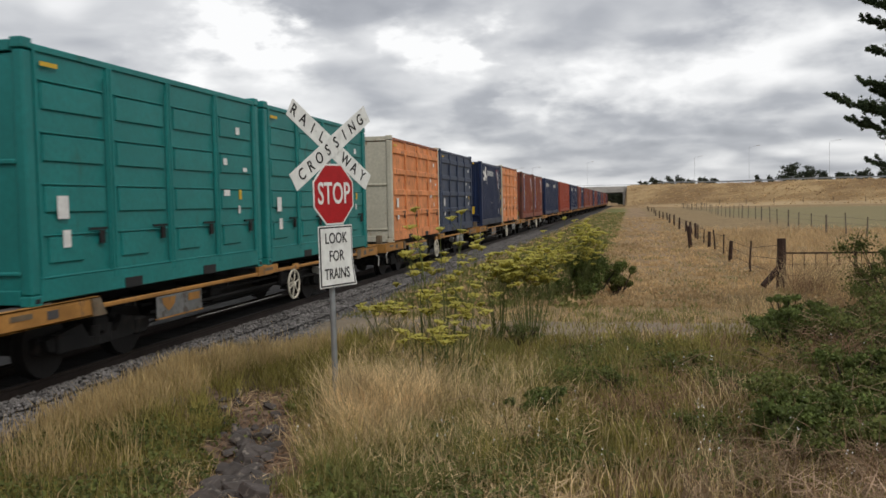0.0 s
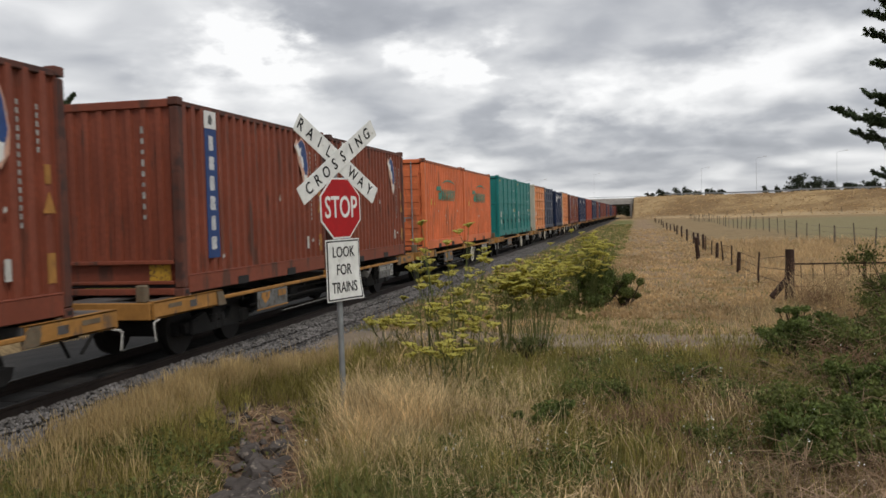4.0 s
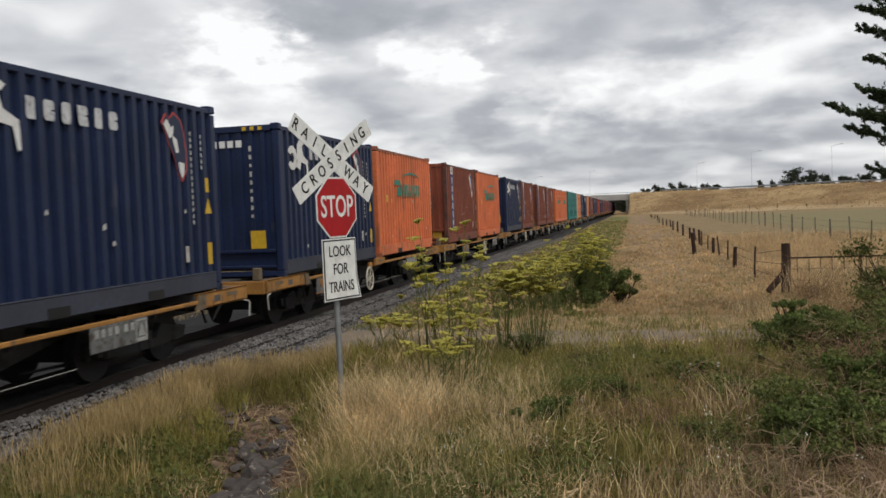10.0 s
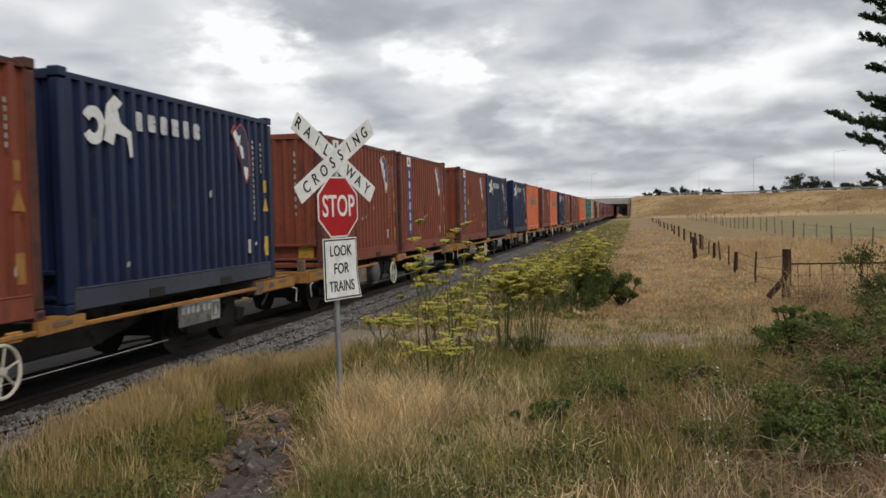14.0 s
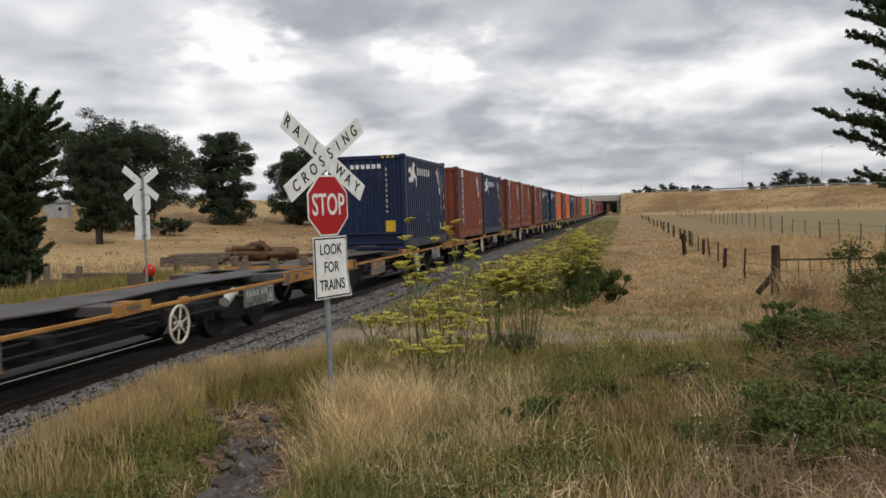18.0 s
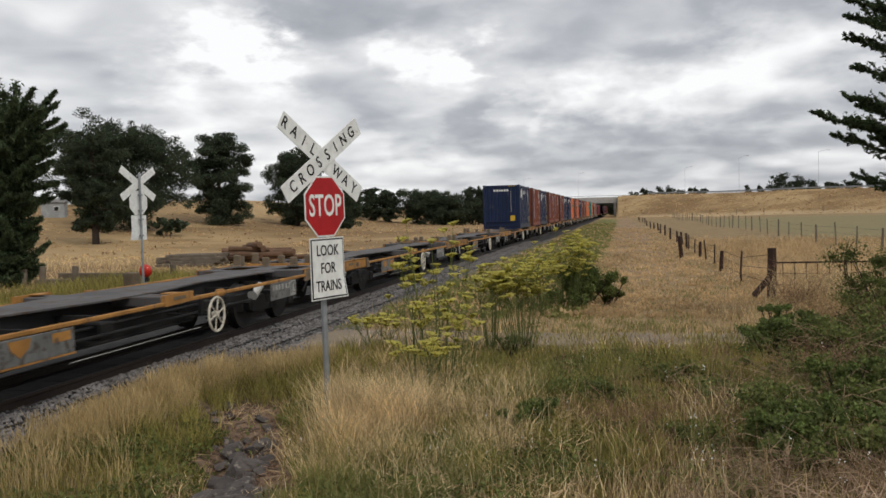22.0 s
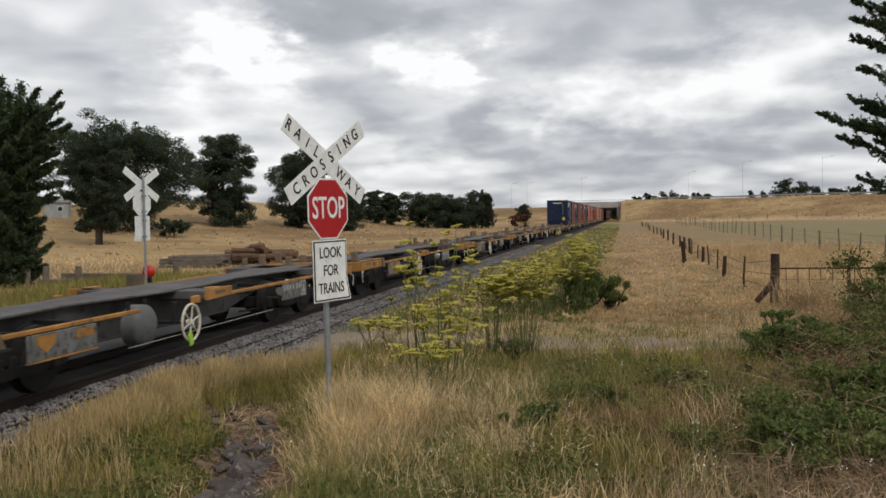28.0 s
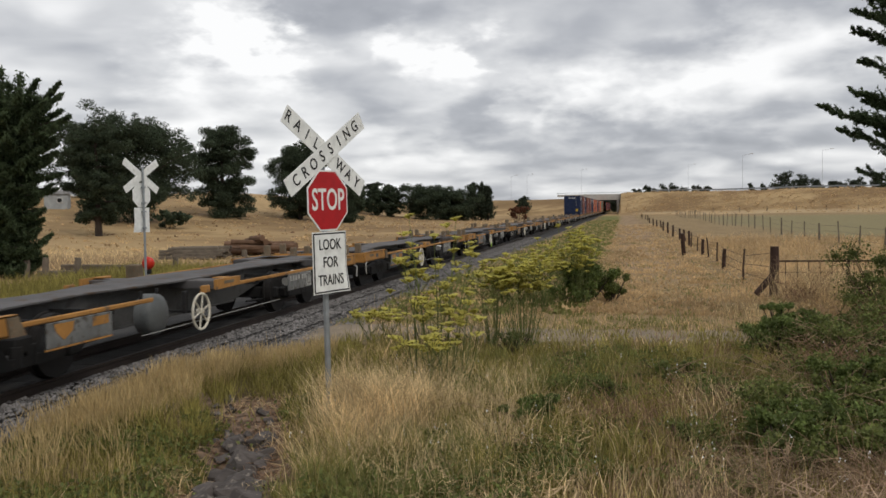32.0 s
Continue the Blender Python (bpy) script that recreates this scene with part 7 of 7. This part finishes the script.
# tall pale tufts at the foot of the sign and along the verge
tx, ty, th = [], [], []
rr = np.random.default_rng(12)
for cx, cy, h, s, n in ((5.05, 8.05, 0.55, 0.15, 500), (5.35, 7.9, 0.60, 0.22, 900), (5.62, 7.75, 0.55, 0.18, 800), (5.45, 7.25, 0.40, 0.20, 700), (5.9, 8.2, 0.42, 0.25, 500), (5.5, 8.7, 0.5, 0.3, 500), (5.55, 6.55, 0.34, 0.20, 260), (6.0, 7.0, 0.32, 0.28, 240), (5.25, 7.25, 0.42, 0.12, 320), (5.15, 6.35, 0.26, 0.16, 320), (5.7, 6.9, 0.36, 0.16, 300), (6.6, 7.3, 0.4, 0.15, 260), (7.2, 6.2, 0.28, 0.25, 110), (8.0, 6.2, 0.30, 0.3, 130), (6.4, 9.4, 0.35, 0.25, 260), (6.5, 8.3, 0.35, 0.3, 400), (6.2, 6.6, 0.3, 0.35, 500), (7.4, 6.9, 0.30, 0.40, 60),
                        (8.3, 6.6, 0.30, 0.25, 70), (7.9, 7.6, 0.34, 0.3, 40), (8.6, 8.6, 0.4, 0.25, 250), (12.0, 18.6, 0.8, 0.5, 500), (11.6, 19.6, 0.85, 0.5, 500), (12.6, 19.4, 0.8, 0.5, 400), (10.2, 16.8, 0.35, 0.5, 500)):
    tx.append(rr.normal(cx, s, n)), ty.append(rr.normal(cy, s, n)), th.append(h * rr.uniform(0.45, 1.2, n))
tx, ty, th = map(np.concatenate, (tx, ty, th))
clear = ~in_gully(tx, ty)
tx, ty, th = tx[clear], ty[clear], th[clear]
blades("tall_dry_grass", tx, ty, th, 0.0055 + 0.0 * tx, 1.0, "goldgrass", 13, "tall pale dry grass tufts round the sign post")
# low broad-leaved weeds and straw litter between the tufts
def litter(name, n, box, z0, z1, size, long, material, seed, label, cut, bare=False):
    r = np.random.default_rng(seed)
    x, y = r.uniform(box[0], box[1], n), r.uniform(box[2], box[3], n)
    keep = patch(x, y, 1.1, seed * 1.7) > cut
    keep &= in_gully(x, y) if bare else ~(in_gully(x, y) & (r.random(n) > 0.04))
    x, y = x[keep], y[keep]
    z = np.array([height(a, c) for a, c in zip(x, y)]) + r.uniform(z0, z1, len(x))
    ob = leaves(name, np.stack([x, y, z], 1), size, material, None, r, 0.0, long)
    return tagged(ob, label, "grass", kind="stuff")


litter("near_weeds", 9000, (5.4, 7.4, 5.2, 7.6), 0.01, 0.16, 0.026, 1.5, "bramble", 66, "low green weeds at the edge of the verge", -0.05)
litter("verge_weeds", 34000, (5.6, 10.5, 5.2, 12.6), 0.01, 0.13, 0.030, 1.5, "bramble", 61, "low broad-leaved weeds among the grass", -0.02)
litter("bank_weeds", 15000, (2.4, 4.6, 5.0, 9.0), 0.01, 0.12, 0.028, 1.6, "bramble", 62, "low green weeds on the ditch side", -0.15)
litter("flattened_straw", 5200, (8.0, 10.6, 5.0, 7.0), 0.03, 0.24, 0.005, 44.0, "cane", 65, "flattened brownish straw at the edge of the verge", -0.25)
litter("straw_litter", 6000, (4.8, 7.4, 5.0, 9.0), 0.02, 0.16, 0.0065, 26.0, "straw_litter", 63, "fallen pale straw lying on the verge", -0.2)
litter("pale_straw", 1300, (8.7, 10.6, 5.2, 6.3), 0.05, 0.24, 0.006, 46.0, "pinkstraw", 67, "flattened pale straw at the edge of the verge", -0.1)
litter("gully_straw", 2600, (3.4, 5.4, 5.3, 9.0), 0.02, 0.09, 0.005, 26.0, "straw_litter", 64, "fallen straw round the rocks", -0.2, True)
litter("gully_twigs", 2400, (3.4, 5.4, 5.3, 9.0), 0.01, 0.07, 0.006, 20.0, "deadstem", 68, "dead brown twigs on the bare soil", -0.4, True)
litter("gully_leaves", 3000, (3.4, 5.4, 5.3, 9.0), 0.0, 0.03, 0.020, 1.5, "deadstem", 69, "dry leaf litter on the bare soil", -0.4, True)
litter("gully_edge_straw", 1500, (3.9, 5.2, 5.2, 8.6), 0.03, 0.10, 0.006, 28.0, "straw_litter", 70, "fallen straw along the gully's edge", -0.1)
# stalks with seed heads
x, y, d, r = field(2600, 31, 5.2, 20, -40, 20)
ok = (x > 2.2) & ~((y > 12.7) & (y < 15.7)) & ~in_gully(x, y + 0.3)
x, y = x[ok], y[ok]
hh = np.where(x < 4.3, 0.30, 0.42) * r.uniform(0.6, 1.3, len(x))
blades("seed_stalks", x, y, hh, 0.0035 + 0 * x, 0.35, "palegrass", 32, "thin straw stalks standing above the grass")
# grey-brown dead stalks of last year's weeds, leaning every way
r = np.random.default_rng(33)
x, y = r.uniform(6.6, 11.2, 1500), r.uniform(5.3, 10.8, 1500)
keep = patch(x, y, 0.8, 5) > -0.05
x, y = x[keep], y[keep]
blades("dead_stalks", x, y, r.uniform(0.15, 0.5, len(x)), 0.006 + 0 * x, 1.0, "deadstem", 34, "grey-brown dead stalks standing in the weeds")
# seeding grass on the bank, clump by clump, stirred by the passing train
SEED_CLUMPS = []
r = np.random.default_rng(35)
for k in range(46):
    cy = 5.4 + 5.9 * (k + r.random()) / 46
    cx = float(shoulder(cy)) + 0.10 + 0.75 * r.random() ** 1.6
    z = height(cx, cy)
    n = int(r.uniform(220, 430) * (0.22 if cy < 7.2 else 1))
    a, q = r.uniform(0, 2 * np.pi, n), 0.40 * np.sqrt(r.random(n))
    px, py = q * np.cos(a), q * np.sin(a) * 1.3
    zz = np.array([height(cx + c, cy + e) for c, e in zip(px, py)]) - z
    h = r.uniform(0.20, 0.40, n) * r.uniform(0.75, 1.1)
    d, ln = r.uniform(0, 2 * np.pi, n), 0.55 * h * r.random(n)
    lx, ly = np.cos(d) * ln, np.sin(d) * ln
    ww = 0.0011 + 0.0009 * r.random(n)
    wx, wy = np.cos(a) * ww, np.sin(a) * ww
    V = np.empty((n, 7, 3))
    for i, (f, g2, sgn) in enumerate(((0, 0.5, -1), (0, 0.5, 1), (0.62, 0.7, 1), (0.62, 0.7, -1), (0.80, 2.1, 1), (0.80, 2.1, -1))):
        V[:, i] = np.stack([px + lx * f * f + wx * g2 * sgn, py + ly * f * f + wy * g2 * sgn, zz - 0.02 + h * f], 1)
    V[:, 6] = np.stack([px + lx, py + ly, zz + h], 1)
    i = np.arange(n)[:, None] * 7
    ob = fast_mesh("seed_grass_clump", V.reshape(-1, 3), np.concatenate([i + [0, 1, 2, 3], i + [3, 2, 4, 5]]), i + [5, 4, 6], "palegrass")
    ob.location = (cx, cy, z)
    tagged(ob, "soft tan seeding grass clump beside the ballast", "grass", "seeding grass on the bank")
    SEED_CLUMPS.append((ob, (cx, cy, z), r.uniform(0, 6.28), r.uniform(0.8, 1.25)))
# fresh yellow-green tufts among the weeds
r = np.random.default_rng(36)
gx, gy, gh = [], [], []
for k in range(340):
    cx, cy = (r.uniform(5.0, 9.8), r.uniform(5.4, 12.4)) if k % 2 else (r.uniform(4.95, 6.9), r.uniform(5.6, 9.2))
    if not in_gully(np.array([cx]), np.array([cy]))[0] and noise.noise((cx * 0.8, cy * 0.8, 2.5)) > -0.12:
        n = int(r.uniform(30, 90))
        gx.append(r.normal(cx, 0.07, n)), gy.append(r.normal(cy, 0.07, n)), gh.append(r.uniform(0.10, 0.34) * r.uniform(0.5, 1.1, n))
gx, gy, gh = map(np.concatenate, (gx, gy, gh))
blades("fresh_grass", gx, gy, gh, 0.006 + 0 * gx, 0.9, "turfgreen", 37, "fresh yellow-green grass tufts among the weeds")
# the verge goes on round and behind the place where the viewer stands
r = np.random.default_rng(43)
gx, gy, gh = [], [], []
for cx, cy in ((5.55, 6.2), (5.9, 6.7), (6.3, 7.6), (6.0, 8.0), (5.35, 6.9), (6.6, 6.5), (7.0, 7.4), (6.9, 8.6), (8.2, 10.6), (8.7, 11.0), (9.0, 10.4), (8.4, 11.6), (7.6, 11.2), (9.3, 11.4)):
    n = 260
    gx.append(r.normal(cx, 0.16, n)), gy.append(r.normal(cy, 0.16, n)), gh.append(r.uniform(0.12, 0.38, n))
gx, gy, gh = map(np.concatenate, (gx, gy, gh))
keep = ~in_gully(gx, gy)
blades("rank_grass", gx[keep], gy[keep], gh[keep], 0.0055 + 0 * gx[keep], 0.8, "greengrass", 44, "rank green grass among the straw")
r = np.random.default_rng(38)
x, y = r.uniform(2.4, 14.0, 30000), r.uniform(-7.0, 5.3, 30000)
keep = (np.hypot(x - 7.7, y) > 0.5) & (patch(x, y, 0.8, 6) > -0.25)
x, y = x[keep], y[keep]
half = r.random(len(x)) < 0.55
blades("verge_straw", x[half], y[half], 0.16 * r.uniform(0.4, 1.4, half.sum()), 0.008 + 0 * x[half], 1.2, "drygrass", 39, "dry grass of the verge round the viewpoint")
blades("verge_green", x[~half], y[~half], 0.12 * r.uniform(0.4, 1.4, (~half).sum()), 0.009 + 0 * x[~half], 1.0, "greengrass", 40, "green grass of the verge round the viewpoint")
# small white flowers
x, y, d, r = field(230, 41, 6.3, 14, -22, 16)
ok = (x > 4.9) & (y < 12.4) & (patch(x, y, 0.7, 21) > -0.05)
x, y = x[ok], y[ok]
pts = [(a, c, height(a, c) + r.uniform(0.16, 0.34) + k) for a, c in zip(x, y) for k in (0, 0.006, -0.006, 0.003)]
fl = leaves("white_flowers", np.array(pts) + r.normal(0, 0.005, (len(pts), 3)), 0.015, "straw", None, r, 0.0, 1.0)
tagged(fl, "scattered small white flowers in the grass", "flowers", kind="stuff")
# rough straw over the far field beyond the line
r = np.random.default_rng(51)
n = 26000
x = -3.0 - 24 * r.random(n) ** 1.5
y = 16 + 34 * r.random(n)
blades("field_straw", x, y, 0.16 * r.uniform(0.4, 1.4, n), 0.010 + 0.0002 * y, 1.4, "drygrass", 52, "dry straw grass over the field beyond the line")
n = 9000
x = -4.8 - 4 * r.random(n)
y = 14 + 14 * r.random(n)
blades("far_bank_grass", x, y, 0.42 * r.uniform(0.5, 1.4, n), 0.02 + 0 * x, 0.5, "greengrass", 53, "greenish rough grass beyond the rails")

# tussocks that roughen the far slopes
def tussocks(name, n, place, size, material, seed, label):
    r = np.random.default_rng(seed)
    pts = []
    for _ in range(n):
        x, y = place(r)
        z = height(x, y)
        for k in range(7):
            pts.append((x + r.normal(0, size * 0.8), y + r.normal(0, size * 0.8), z + abs(r.normal(0, size * 0.4))))
    tagged(leaves(name, pts, size * 0.6, material, None, r, 0.9, 1.6), label, "grass", kind="stuff")


def on_ridge(r):
    x = r.uniform(8, 130)
    return x, 292 - 0.62 * x - r.uniform(9, 44)


def on_hill(r):
    return -6 - 70 * r.random(), r.uniform(45, 150)


tussocks("embankment_tussocks", 2600, on_ridge, 0.26, "turf", 71, "dry grass tussocks on the embankment slope")
tussocks("embankment_brush", 220, on_ridge, 0.26, "deadstem", 72, "brown low brush on the embankment slope")
def on_strip(r):
    return r.uniform(2.9, 6.9), 17 + 120 * r.random() ** 1.7


def on_path(r):
    return r.uniform(6.8, 11.5), 17 + 90 * r.random() ** 1.7


tussocks("strip_tufts", 2600, on_strip, 0.11, "turfgreen", 75, "olive grass tufts on the strip beside the line")
tussocks("strip_straw", 1100, on_strip, 0.11, "turf", 77, "dry tufts on the strip beside the line")
tussocks("path_tufts", 1500, on_path, 0.10, "turf", 76, "dry grass tufts between the strip and the fence")
tussocks("hill_tussocks", 1300, on_hill, 0.20, "turf", 73, "dry grass tussocks on the far hillside")
tussocks("hill_brush", 160, on_hill, 0.2, "deadstem", 74, "brown thistles on the far hillside")


# ---- what moves ----
def motions():
    steps = [0, 2, 4, 6, 8, 10, 12, 14, 16, 18, 20, 22, 24, 26, 28, 30, 32]
    for ob, u, z in TRAIN:
        walk(ob, [(t, pose(0, u + run(t), z)) for t in steps])
    # the cypress boughs stir in gusts
    sway = [-2.5, -0.8, 2.4, 0.4, -1.3, 0.7, 1.8, 0.3, -1.0, 0.5, 2.0, 2.8, 0.8, -0.5, 1.4, 2.7, -1.3, -3.7, 0.0, 1.1, -0.2, -0.7, -1.0, 0.4, 1.5, 1.8, 0.2, -2.0, 0.4, 1.9, 0.2, -0.8, 0.2, 1.0, -0.3, -0.9, 0.9, 1.4, 0.2, 0.1, 0.9, 2.0,
            -1.3, -2.1, 0.6, 1.7, 0.5, -0.3, 0.1, 0.1, -0.8, -0.6, 0.2, 0.6, -0.4, -1.1, -1.3, -0.6, -0.4, -0.5, -1.1, -1.0, -0.5, -0.6, -1.4]
    for ob, root, gain, skew in BOUGHS:
        walk(ob, [(0.5 * i, pose(*root, 0, -a * gain, skew * a)) for i, a in enumerate(sway)])
    # the seeding grass on the bank leans and quivers as the wagons pass
    for ob, at, phase, beat in SEED_CLUMPS:
        walk(ob, [(0.4 * i, pose(*at, 2.6 * math.sin(2.9 * beat * 0.4 * i + phase), -2.0 + 3.6 * math.sin(2.3 * beat * 0.4 * i + 1.7 * phase), 0)) for i in range(81)])
    # wheels turn while their wagon goes by the crossing; less than a quarter turn from row to row
    for ob, u in WHEELS:
        y, z = ob.location.y, ob.location.z
        rows, t, turned = [], 0.0, 0.0
        while t < 32.0:
            near = 2.0 < u + y + run(t) < 34.0
            rows.append((t, pose(0, y, z, turned)))
            dt = 1 / 15 if near else 1.0
            if not near and u + y + run(t) <= 2.0:
                dt = max(1 / 15, min(2.0, (2.0 - (u + y + run(t))) / 8.5))
            t2 = min(32.0, round((t + dt) * 30) / 30)
            if near:
                turned -= math.degrees((run(t2) - run(t)) / 0.415)
            t = t2
        rows.append((32.0, pose(0, y, z, turned)))
        walk(ob, rows)


motions()
